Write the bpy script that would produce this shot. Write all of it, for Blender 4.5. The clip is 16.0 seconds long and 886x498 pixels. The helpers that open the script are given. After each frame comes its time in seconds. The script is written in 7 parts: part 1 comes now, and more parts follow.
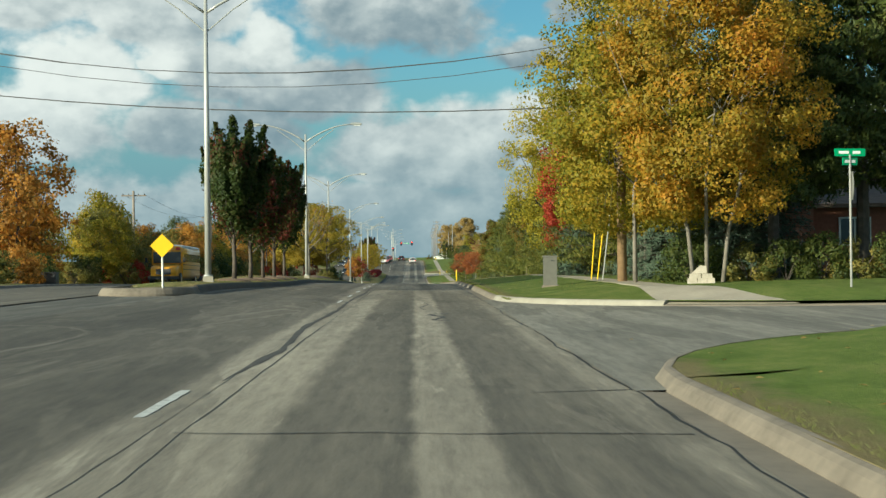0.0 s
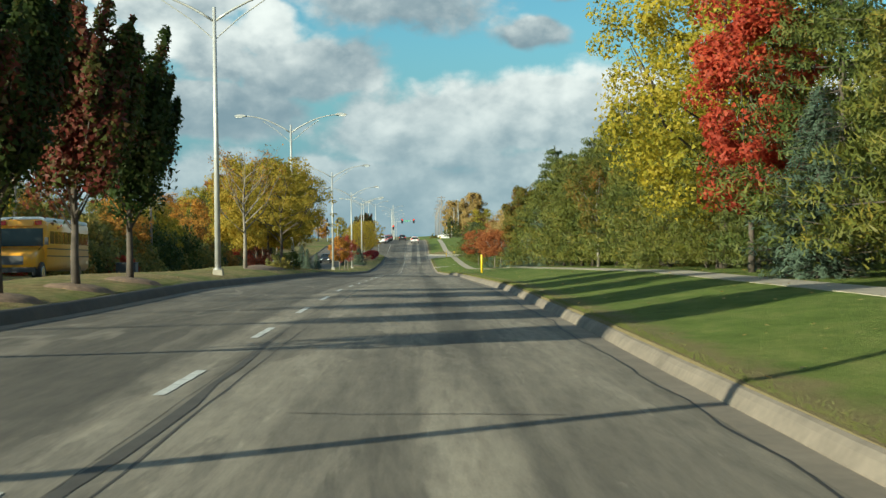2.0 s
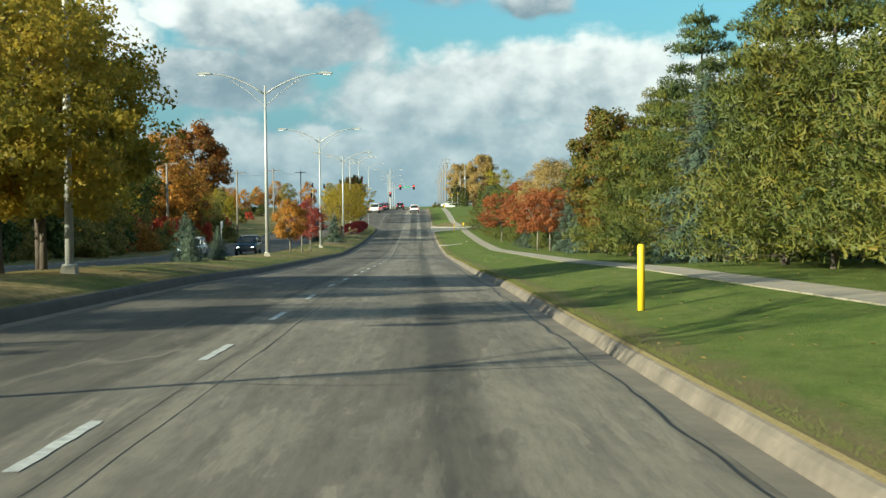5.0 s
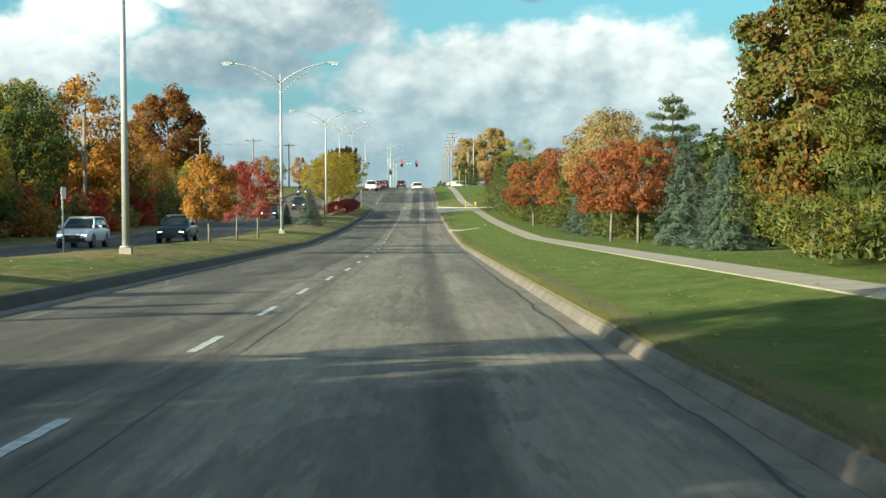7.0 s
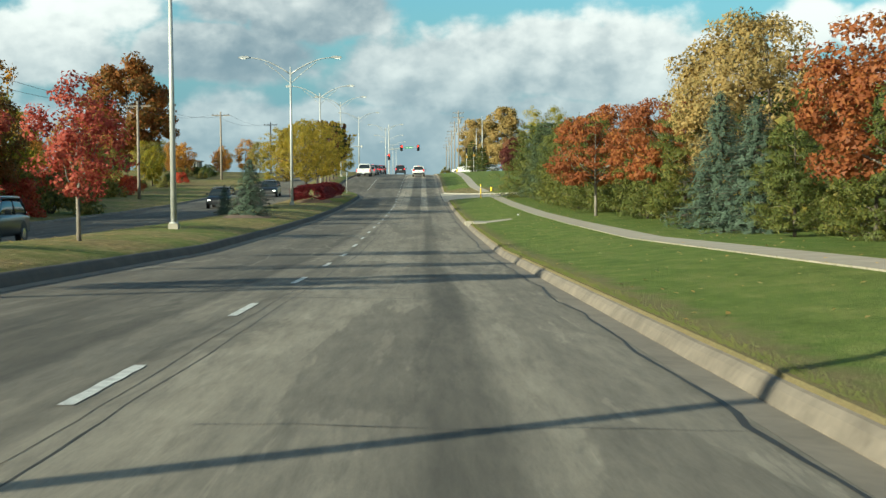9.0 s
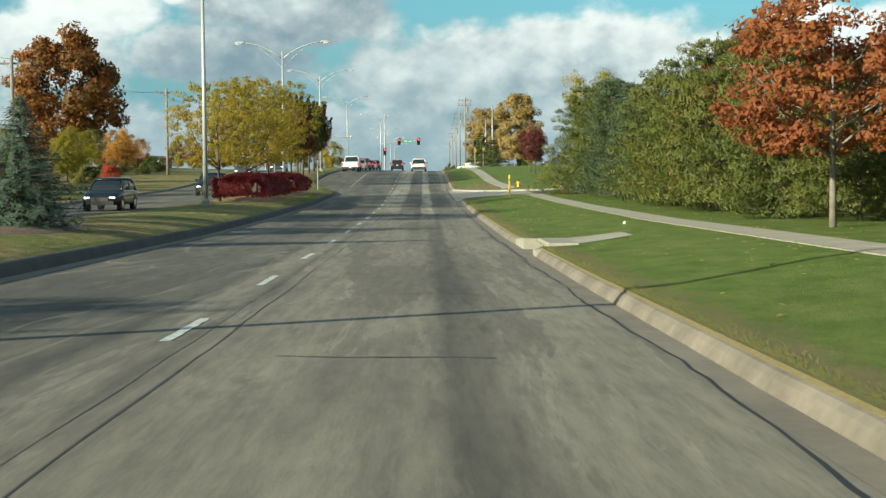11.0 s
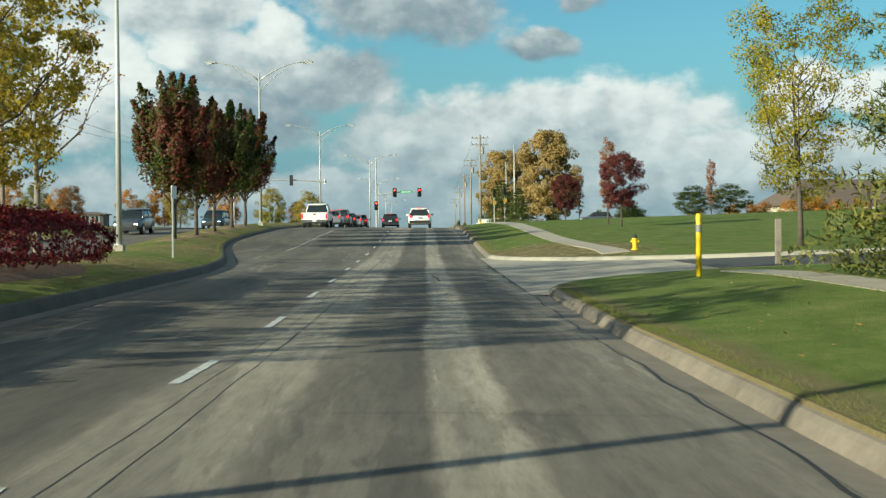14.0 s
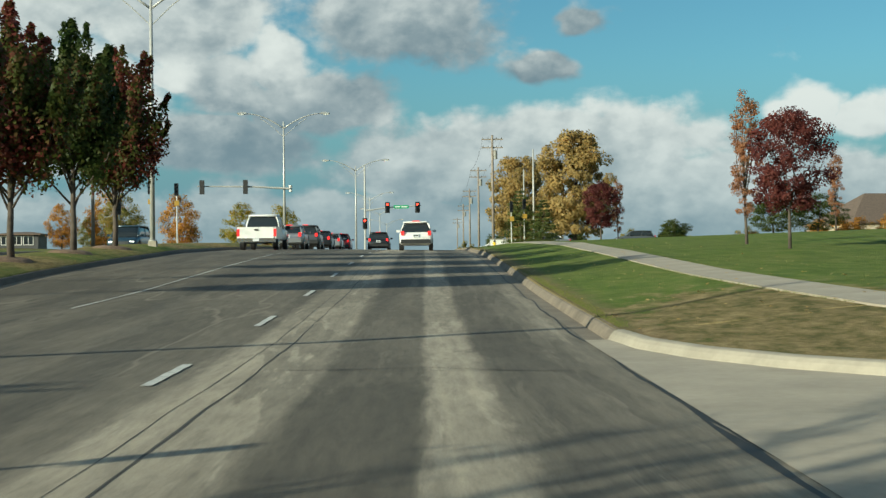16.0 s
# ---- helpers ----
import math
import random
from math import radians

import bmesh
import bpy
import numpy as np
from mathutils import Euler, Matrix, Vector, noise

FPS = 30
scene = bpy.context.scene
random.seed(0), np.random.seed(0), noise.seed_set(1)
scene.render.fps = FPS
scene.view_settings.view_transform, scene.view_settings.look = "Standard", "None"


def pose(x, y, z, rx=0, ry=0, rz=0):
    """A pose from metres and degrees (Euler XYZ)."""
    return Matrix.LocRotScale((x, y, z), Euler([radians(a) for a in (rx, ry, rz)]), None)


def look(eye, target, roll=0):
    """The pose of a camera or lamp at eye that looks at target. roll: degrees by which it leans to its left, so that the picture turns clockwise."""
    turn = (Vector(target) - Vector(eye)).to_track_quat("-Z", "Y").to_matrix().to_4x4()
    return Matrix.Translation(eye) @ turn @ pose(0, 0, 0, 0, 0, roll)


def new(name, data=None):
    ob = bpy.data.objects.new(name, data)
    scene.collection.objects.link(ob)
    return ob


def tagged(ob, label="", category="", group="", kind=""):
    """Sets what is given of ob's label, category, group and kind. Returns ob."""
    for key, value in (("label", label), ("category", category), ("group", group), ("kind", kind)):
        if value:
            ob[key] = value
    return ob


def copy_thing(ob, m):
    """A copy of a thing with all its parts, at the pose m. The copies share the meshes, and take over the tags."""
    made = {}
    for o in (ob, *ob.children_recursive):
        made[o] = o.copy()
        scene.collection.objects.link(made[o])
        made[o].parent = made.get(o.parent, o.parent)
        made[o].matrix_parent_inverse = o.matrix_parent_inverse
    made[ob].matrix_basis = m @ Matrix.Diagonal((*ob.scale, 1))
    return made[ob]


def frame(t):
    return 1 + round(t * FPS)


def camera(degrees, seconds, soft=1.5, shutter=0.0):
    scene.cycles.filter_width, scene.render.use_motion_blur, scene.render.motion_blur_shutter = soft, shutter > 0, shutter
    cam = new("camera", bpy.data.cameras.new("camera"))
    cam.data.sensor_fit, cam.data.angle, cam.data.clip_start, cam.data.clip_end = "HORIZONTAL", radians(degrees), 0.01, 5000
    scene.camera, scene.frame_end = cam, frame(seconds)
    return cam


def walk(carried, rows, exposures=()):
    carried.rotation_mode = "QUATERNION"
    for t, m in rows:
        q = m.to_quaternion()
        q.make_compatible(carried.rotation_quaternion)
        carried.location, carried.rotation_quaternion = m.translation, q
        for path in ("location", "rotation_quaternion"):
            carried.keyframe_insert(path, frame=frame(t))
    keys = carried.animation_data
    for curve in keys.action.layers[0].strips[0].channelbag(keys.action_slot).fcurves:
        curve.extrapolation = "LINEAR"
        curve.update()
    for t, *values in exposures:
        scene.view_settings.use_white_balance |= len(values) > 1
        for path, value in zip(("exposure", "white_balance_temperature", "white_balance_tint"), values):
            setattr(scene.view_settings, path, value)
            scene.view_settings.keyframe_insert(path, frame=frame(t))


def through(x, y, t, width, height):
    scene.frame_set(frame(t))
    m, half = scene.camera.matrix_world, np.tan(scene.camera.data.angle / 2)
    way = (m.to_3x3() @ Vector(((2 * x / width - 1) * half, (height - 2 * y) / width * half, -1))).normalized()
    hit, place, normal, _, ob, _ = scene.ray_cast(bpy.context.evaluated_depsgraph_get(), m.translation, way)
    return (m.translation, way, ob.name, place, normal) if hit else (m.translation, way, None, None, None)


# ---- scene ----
cam = camera(36.00, 16.0, soft=1.4, shutter=0.09)
PATH = [
    (0.0, pose(-0.000, -0.000, 1.300, 90.278, 0.625, -1.202)),
    (0.5, pose(0.001, 9.864, 1.306, 90.098, 0.709, -1.172)),
    (1.0, pose(0.008, 19.734, 1.304, 89.874, 0.734, -1.138)),
    (1.5, pose(-0.002, 29.556, 1.286, 89.640, 0.680, -1.122)),
    (2.0, pose(-0.044, 39.229, 1.244, 89.393, 0.770, -1.115)),
    (2.5, pose(-0.026, 48.673, 1.218, 89.214, 0.542, -1.118)),
    (3.0, pose(0.020, 57.892, 1.173, 89.013, 0.479, -1.119)),
    (3.5, pose(0.030, 66.916, 1.112, 88.811, 0.504, -1.099)),
    (4.0, pose(0.087, 75.823, 1.005, 88.583, 0.717, -1.106)),
    (6.5, pose(0.195, 119.400, 0.148, 87.575, 0.265, -0.942)),
    (7.0, pose(0.185, 128.253, -0.111, 87.409, 0.230, -0.926)),
    (7.5, pose(0.180, 137.113, -0.383, 87.287, 0.236, -0.906)),
    (8.0, pose(0.210, 146.012, -0.667, 87.192, 0.117, -0.875)),
    (8.5, pose(0.232, 154.964, -0.952, 87.078, 0.332, -0.840)),
    (11.0, pose(0.141, 202.194, -2.062, 87.195, 0.479, -0.796)),
    (11.5, pose(0.079, 211.623, -2.151, 88.248, 0.582, -0.760)),
    (12.0, pose(0.075, 220.967, -2.222, 88.872, 0.303, -0.762)),
    (12.5, pose(0.027, 230.256, -2.278, 89.070, 0.398, -0.753)),
    (13.0, pose(-0.028, 239.492, -2.303, 89.322, 0.381, -0.715)),
    (13.5, pose(-0.055, 248.672, -2.289, 89.631, 0.427, -0.716)),
    (14.0, pose(-0.043, 257.819, -2.243, 89.871, 0.594, -0.740)),
    (14.5, pose(-0.036, 266.819, -2.177, 90.120, 0.654, -0.743)),
    (15.0, pose(-0.005, 275.635, -2.091, 90.341, 0.533, -0.745)),
    (15.5, pose(-0.002, 284.281, -1.964, 90.586, 0.555, -0.747)),
    (16.0, pose(0.000, 292.800, -1.793, 90.825, 0.641, -0.748)),
]
walk(cam, PATH, [(0, 0.58, 6150, -2.0), (1, 0.60, 6150, -2.0), (2.5, 0.78, 6150, -2.0), (4, 0.80, 6150, -2.0), (7, 1.02, 6150, -2.0), (8.5, 0.84, 6150, -2.0), (11, 0.80, 6150, -2.0), (13, 0.72, 6150, -2.0), (14.5, 0.58, 6150, -2.0), (16, 0.42, 6150, -2.0)])

# ---- sky, sun ----
SUN_AZ, SUN_EL = 233.0, 17.5          # degrees: clockwise from +y (the road's way), above the horizon

# ---- the road's length profile ----
ROAD_Y = [-80, -40, -0.0, 19.7, 39.2, 57.9, 75.8, 128.3, 146.0, 202.2, 221.0, 239.5, 257.8, 275.6, 292.8, 310, 322, 335, 347, 362, 375, 400, 453, 600, 900]
ROAD_Z = [0.05, 0.05, 0.05, 0.05, -0.01, -0.08, -0.24, -1.36, -1.92, -3.31, -3.47, -3.55, -3.49, -3.34, -3.04, -2.72, -2.3, -1.72, -1.25, -0.9, -0.65, -0.38, -0.2, -1.5, -3]


def road_z(y):
    return float(np.interp(y, ROAD_Y, ROAD_Z))


def smooth(a, b, v):
    t = min(1.0, max(0.0, (v - a) / (b - a)))
    return t * t * (3 - 2 * t)


def left_curb(y):
    """The face of the median's curb beside our lanes: it swings out for the turn lane."""
    return -5.85 - 3.9 * smooth(292, 330, y)


def hump(x, y):
    """The rise towards the median opening at the start."""
    return 0.28 * smooth(2.2, 6.5, -x) * (1 - smooth(38, 64, y))


def surf(x, y):
    """The paved surface of our carriageway."""
    return road_z(y) - 0.018 * x + hump(x, y)


# ---- world: late afternoon sky with broken cumulus ----
world = bpy.data.worlds.new("sky")
scene.world = world
world.use_nodes = True
wn, wl = world.node_tree.nodes, world.node_tree.links
wn.clear()


def wmath(op, a, b=None, c=None):
    n = wn.new("ShaderNodeMath")
    n.operation = op
    for i, v in enumerate((a, b, c)):
        if v is None:
            continue
        if isinstance(v, (int, float)):
            n.inputs[i].default_value = v
        else:
            wl.new(v, n.inputs[i])
    return n.outputs[0]


def wramp(value, stops):
    n = wn.new("ShaderNodeMapRange")
    n.interpolation_type = "SMOOTHSTEP"
    n.inputs[1].default_value, n.inputs[2].default_value = stops[0], stops[1]
    n.inputs[3].default_value, n.inputs[4].default_value = stops[2], stops[3]
    wl.new(value, n.inputs[0])
    return n.outputs[0]


def wmix(fac, a, b):
    n = wn.new("ShaderNodeMix")
    n.data_type = "RGBA"
    wl.new(fac, n.inputs[0])
    for s, v in ((6, a), (7, b)):
        if isinstance(v, tuple):
            n.inputs[s].default_value = (*v, 1)
        else:
            wl.new(v, n.inputs[s])
    return n.outputs[2]


sky = wn.new("ShaderNodeTexSky")
sky.sky_type = "NISHITA"
sky.sun_disc = False
sky.sun_elevation, sky.sun_rotation = radians(SUN_EL), radians(SUN_AZ)
sky.air_density, sky.dust_density, sky.ozone_density = 1.1, 0.6, 2.2
tc = wn.new("ShaderNodeTexCoord")
sep = wn.new("ShaderNodeSeparateXYZ")
wl.new(tc.outputs["Generated"], sep.inputs[0])
dx, dy, dz = sep.outputs
az = wmath("ARCTAN2", dx, dy)                 # radians to the right of +y
el = wmath("ARCSINE", dz)


def shifted(da, de):
    """Azimuth, elevation and noise vector, looked up a little to one side."""
    a_ = wmath("ADD", az, da) if da else az
    e_ = wmath("ADD", el, de) if de else el
    c_ = wn.new("ShaderNodeCombineXYZ")
    wl.new(a_, c_.inputs[0])
    wl.new(wmath("MULTIPLY", e_, 1.35), c_.inputs[1])
    return a_, e_, c_.outputs[0]


def wnoise(vec, scale, detail, rough, shift=(0, 0, 0), distort=0.0):
    m = wn.new("ShaderNodeMapping")
    m.inputs["Location"].default_value = shift
    wl.new(vec, m.inputs[0])
    n = wn.new("ShaderNodeTexNoise")
    n.inputs["Scale"].default_value, n.inputs["Detail"].default_value = scale, detail
    n.inputs["Roughness"].default_value, n.inputs["Distortion"].default_value = rough, distort
    wl.new(m.outputs[0], n.inputs[0])
    return n.outputs[0]


# cumulus masses ahead: degrees right of the road and above the level, half widths, how sunlit (0 grey, 1 white)
LUMPS = ((-0.9, 10.4, 3.7, 1.7, 0.30), (-5.9, 8.7, 1.5, 1.5, 1.0), (-4.3, 6.9, 3.2, 1.3, 0.12), (-10.2, 10.4, 3.6, 1.9, 0.45), (-13.4, 7.6, 2.3, 1.9, 0.98), (-8.6, 7.6, 2.0, 1.4, 0.4),
         (-8.2, 5.3, 3.6, 1.2, 0.15), (5.8, 4.9, 6.6, 1.6, 0.48), (0.6, 4.2, 4.2, 1.6, 0.42), (5.2, 8.4, 1.5, 0.65, 0.30), (6.4, 10.2, 0.8, 0.8, 0.25), (15.7, 6.1, 1.5, 1.2, 0.95),
         (17.9, 5.9, 1.4, 0.8, 0.9), (11.4, 3.9, 2.2, 1.0, 0.85), (-16.6, 10.8, 5.2, 1.6, 0.5), (-16.6, 5.4, 4.6, 1.7, 0.62), (0.0, 1.6, 30.0, 1.7, 0.32), (-10.4, 7.9, 0.7, 0.7, 1.0), (-3.0, 14.5, 9.0, 1.8, 0.5), (18.0, 3.2, 4.5, 1.3, 0.5))


def billow(vec, scale, shift):
    """Rounded puffs with narrow creases between them, about 0.5 on the average."""
    n = wnoise(vec, scale, 7.0, 0.52, shift)
    return wramp(wmath("ABSOLUTE", wmath("SUBTRACT", n, 0.47)), (0.0, 0.19, 0.12, 1.0))


def relief(da, de):
    _, _, vec = shifted(da, de)
    return wmath("ADD", wmath("MULTIPLY", billow(vec, 13.0, (0.7, 0.2, 0)), 0.6), wmath("MULTIPLY", billow(vec, 34.0, (3.1, 1.2, 0)), 0.4))


_, _, vec0 = shifted(0, 0)
wide = wnoise(vec0, 4.2, 4.0, 0.5, (2.1, 0.7, 0))
fine = wnoise(vec0, 21.0, 10.0, 0.56, (0.3, 0.1, 0))
bend_a = wmath("MULTIPLY", wmath("SUBTRACT", wnoise(vec0, 16.0, 3.0, 0.5, (5.0, 2.0, 0)), 0.5), 0.055)
bend_e = wmath("MULTIPLY", wmath("SUBTRACT", wnoise(vec0, 16.0, 3.0, 0.5, (1.0, 7.0, 0)), 0.5), 0.035)
a_, e_ = wmath("ADD", az, bend_a), wmath("ADD", el, bend_e)
mass, weight, sunlit = None, None, None
for a0, e0, ra, re, tone in LUMPS:
    u = wmath("MULTIPLY", wmath("SUBTRACT", a_, radians(a0)), 1 / radians(ra))
    v = wmath("MULTIPLY", wmath("SUBTRACT", e_, radians(e0)), 1 / radians(re))
    g = wmath("POWER", 2.718, wmath("MULTIPLY", wmath("MULTIPLY_ADD", u, u, wmath("MULTIPLY", v, v)), -0.9))
    # tops catch more of the sun than undersides
    t_ = wmath("MULTIPLY", wmath("MULTIPLY_ADD", v, 0.20, tone), g)
    mass = g if mass is None else wmath("MAXIMUM", mass, g)
    weight = g if weight is None else wmath("ADD", weight, g)
    sunlit = t_ if sunlit is None else wmath("ADD", sunlit, t_)
ahead = wramp(wmath("ABSOLUTE", az), (0.42, 0.8, 1.0, 0.0))
aside = wmath("SUBTRACT", 1.0, ahead)
mass = wmath("ADD", wmath("MULTIPLY", mass, ahead), wmath("MULTIPLY", wramp(wide, (0.46, 0.64, 0.0, 0.9)), aside))
tone = wmath("ADD", wmath("MULTIPLY", wmath("DIVIDE", sunlit, wmath("ADD", weight, 0.02)), ahead), wmath("MULTIPLY", aside, 0.55))
here, lee = relief(0, 0), relief(-0.010, 0.010)
cover = wramp(wmath("ADD", mass, wmath("ADD", wmath("MULTIPLY", wmath("SUBTRACT", fine, 0.5), 1.0), wmath("MULTIPLY", wmath("SUBTRACT", here, 0.5), 0.16))), (0.15, 0.50, 0.0, 1.0))
# the sun stands behind and to the left: each puff is bright on that side and grey on the other
lit = wmath("ADD", tone, wmath("ADD", wmath("MULTIPLY", wmath("SUBTRACT", here, lee), 0.30), wmath("MULTIPLY", wmath("SUBTRACT", fine, 0.5), 0.32)))
white = wmix(wramp(lit, (-0.05, 0.95, 0.0, 1.0)), (0.36, 0.48, 0.56), (1.48, 1.46, 1.40))
low = wramp(el, (0.0, 0.13, 1.0, 0.0))
white = wmix(wmath("MULTIPLY", low, 0.55), white, (0.50, 0.69, 0.77))
sky_scaled = wn.new("ShaderNodeVectorMath")
sky_scaled.operation = "MULTIPLY"
wl.new(sky.outputs[0], sky_scaled.inputs[0])
sky_scaled.inputs[1].default_value = (0.110, 0.172, 0.182)
hazy = wmix(wramp(el, (0.02, 0.16, 1.0, 0.0)), sky_scaled.outputs[0], (0.32, 0.58, 0.70))
final = wmix(cover, hazy, white)
bg = wn.new("ShaderNodeBackground")
bg.inputs[1].default_value = 0.40
wl.new(final, bg.inputs[0])
wout = wn.new("ShaderNodeOutputWorld")
wl.new(bg.outputs[0], wout.inputs[0])

sun = new("sun", bpy.data.lights.new("sun", "SUN"))
sun.data.energy, sun.data.angle, sun.data.color = 5.0, radians(0.55), (1.0, 0.90, 0.68)
_a, _e = radians(SUN_AZ), radians(SUN_EL)
to_sun = Vector((math.sin(_a) * math.cos(_e), math.cos(_a) * math.cos(_e), math.sin(_e)))
sun.matrix_world = look(to_sun * 100, (0, 0, 0))
tagged(sun, kind="structure")


# ---- materials ----
def material(name, rough=0.8, metal=0.0):
    m = bpy.data.materials.new(name)
    m.use_nodes = True
    nt = m.node_tree
    b = nt.nodes["Principled BSDF"]
    b.inputs["Roughness"].default_value, b.inputs["Metallic"].default_value = rough, metal
    return m, nt, b


class Nodes:
    """Short-hand for building one material's nodes."""

    def __init__(self, nt):
        self.nt = nt

    def add(self, kind):
        return self.nt.nodes.new(kind)

    def link(self, a, b):
        self.nt.links.new(a, b)

    def coord(self, scale=(1, 1, 1), which="Object"):
        if which == "Position":
            src = self.add("ShaderNodeNewGeometry").outputs["Position"]
        else:
            src = self.add("ShaderNodeTexCoord").outputs[which]
        m = self.add("ShaderNodeMapping")
        m.inputs["Scale"].default_value = scale
        self.link(src, m.inputs[0])
        return m.outputs[0]

    def noise(self, vec, scale, detail=4.0, rough=0.55, distort=0.0):
        n = self.add("ShaderNodeTexNoise")
        n.inputs["Scale"].default_value, n.inputs["Detail"].default_value = scale, detail
        n.inputs["Roughness"].default_value, n.inputs["Distortion"].default_value = rough, distort
        self.link(vec, n.inputs[0])
        return n.outputs[0]

    def ramp(self, fac, stops):
        n = self.add("ShaderNodeValToRGB")
        e = n.color_ramp.elements
        while len(e) < len(stops):
            e.new(0.5)
        for el_, (p, c) in zip(e, stops):
            el_.position, el_.color = p, (*c, 1) if len(c) == 3 else c
        self.link(fac, n.inputs[0])
        return n.outputs[0]

    def mix(self, fac, a, b, mode="MIX"):
        n = self.add("ShaderNodeMix")
        n.data_type, n.blend_type = "RGBA", mode
        for s, v in ((0, fac), (6, a), (7, b)):
            if isinstance(v, (int, float)):
                n.inputs[s].default_value = v
            elif isinstance(v, tuple):
                n.inputs[s].default_value = (*v, 1)
            else:
                self.link(v, n.inputs[s])
        return n.outputs[2]

    def bump(self, height, strength, distance, bsdf):
        n = self.add("ShaderNodeBump")
        n.inputs["Strength"].default_value, n.inputs["Distance"].default_value = strength, distance
        self.link(height, n.inputs["Height"])
        self.link(n.outputs[0], bsdf.inputs["Normal"])


def plain(name, colour, rough=0.6, metal=0.0, vary=0.18, scale=6.0, bump=0.0):
    """A material of one colour with blotches and grain."""
    m, nt, b = material(name, rough, metal)
    k = Nodes(nt)
    v = k.coord()
    n1, n2 = k.noise(v, scale, 5), k.noise(v, scale * 9, 3)
    c = tuple(colour)
    lo = tuple(x * (1 - vary) for x in c)
    hi = tuple(min(1, x * (1 + vary)) for x in c)
    col = k.mix(0.3, k.ramp(n1, ((0.3, lo), (0.7, hi))), k.ramp(n2, ((0.3, lo), (0.7, hi))))
    k.link(col, b.inputs["Base Color"])
    if bump:
        k.bump(n2, bump, 0.01, b)
    return m


LEAF_GAIN = 1.05


def leaf_material(name, stops, rough=0.55, through=0.5, patch=0.35, patch_scale=0.45):
    """Leaves: each takes its own tone; patches of the crown differ, and so does each tree."""
    m, nt, b = material(name, rough)
    k = Nodes(nt)
    isl = k.add("ShaderNodeNewGeometry").outputs["Random Per Island"]
    v = k.coord(which="Position")
    n = k.noise(v, patch_scale, 3)
    mixv = k.add("ShaderNodeMath")
    mixv.operation = "MULTIPLY_ADD"
    k.link(n, mixv.inputs[0])
    mixv.inputs[1].default_value = patch * 3.0
    off = k.add("ShaderNodeMath")
    off.operation = "MULTIPLY_ADD"
    k.link(isl, off.inputs[0])
    off.inputs[1].default_value, off.inputs[2].default_value = 0.45, 0.28 - patch * 1.5
    k.link(off.outputs[0], mixv.inputs[2])
    col = k.ramp(mixv.outputs[0], [(p_, tuple(min(0.85, c_ * LEAF_GAIN) for c_ in col_)) for p_, col_ in stops])
    k.link(col, b.inputs["Base Color"])
    b.inputs["Specular IOR Level"].default_value = 0.25
    tr = k.add("ShaderNodeBsdfTranslucent")
    k.link(col, tr.inputs[0])
    ms = k.add("ShaderNodeMixShader")
    ms.inputs[0].default_value = through
    k.link(b.outputs[0], ms.inputs[1])
    k.link(tr.outputs[0], ms.inputs[2])
    k.link(ms.outputs[0], nt.nodes["Material Output"].inputs[0])
    return m


def sxyz_y(k, sep_):
    """Position along the road as 0..1 over its first 400 m."""
    n = k.add("ShaderNodeMapRange")
    n.inputs[1].default_value, n.inputs[2].default_value = 0.0, 400.0
    k.link(sep_.outputs[1], n.inputs[0])
    return n.outputs[0]


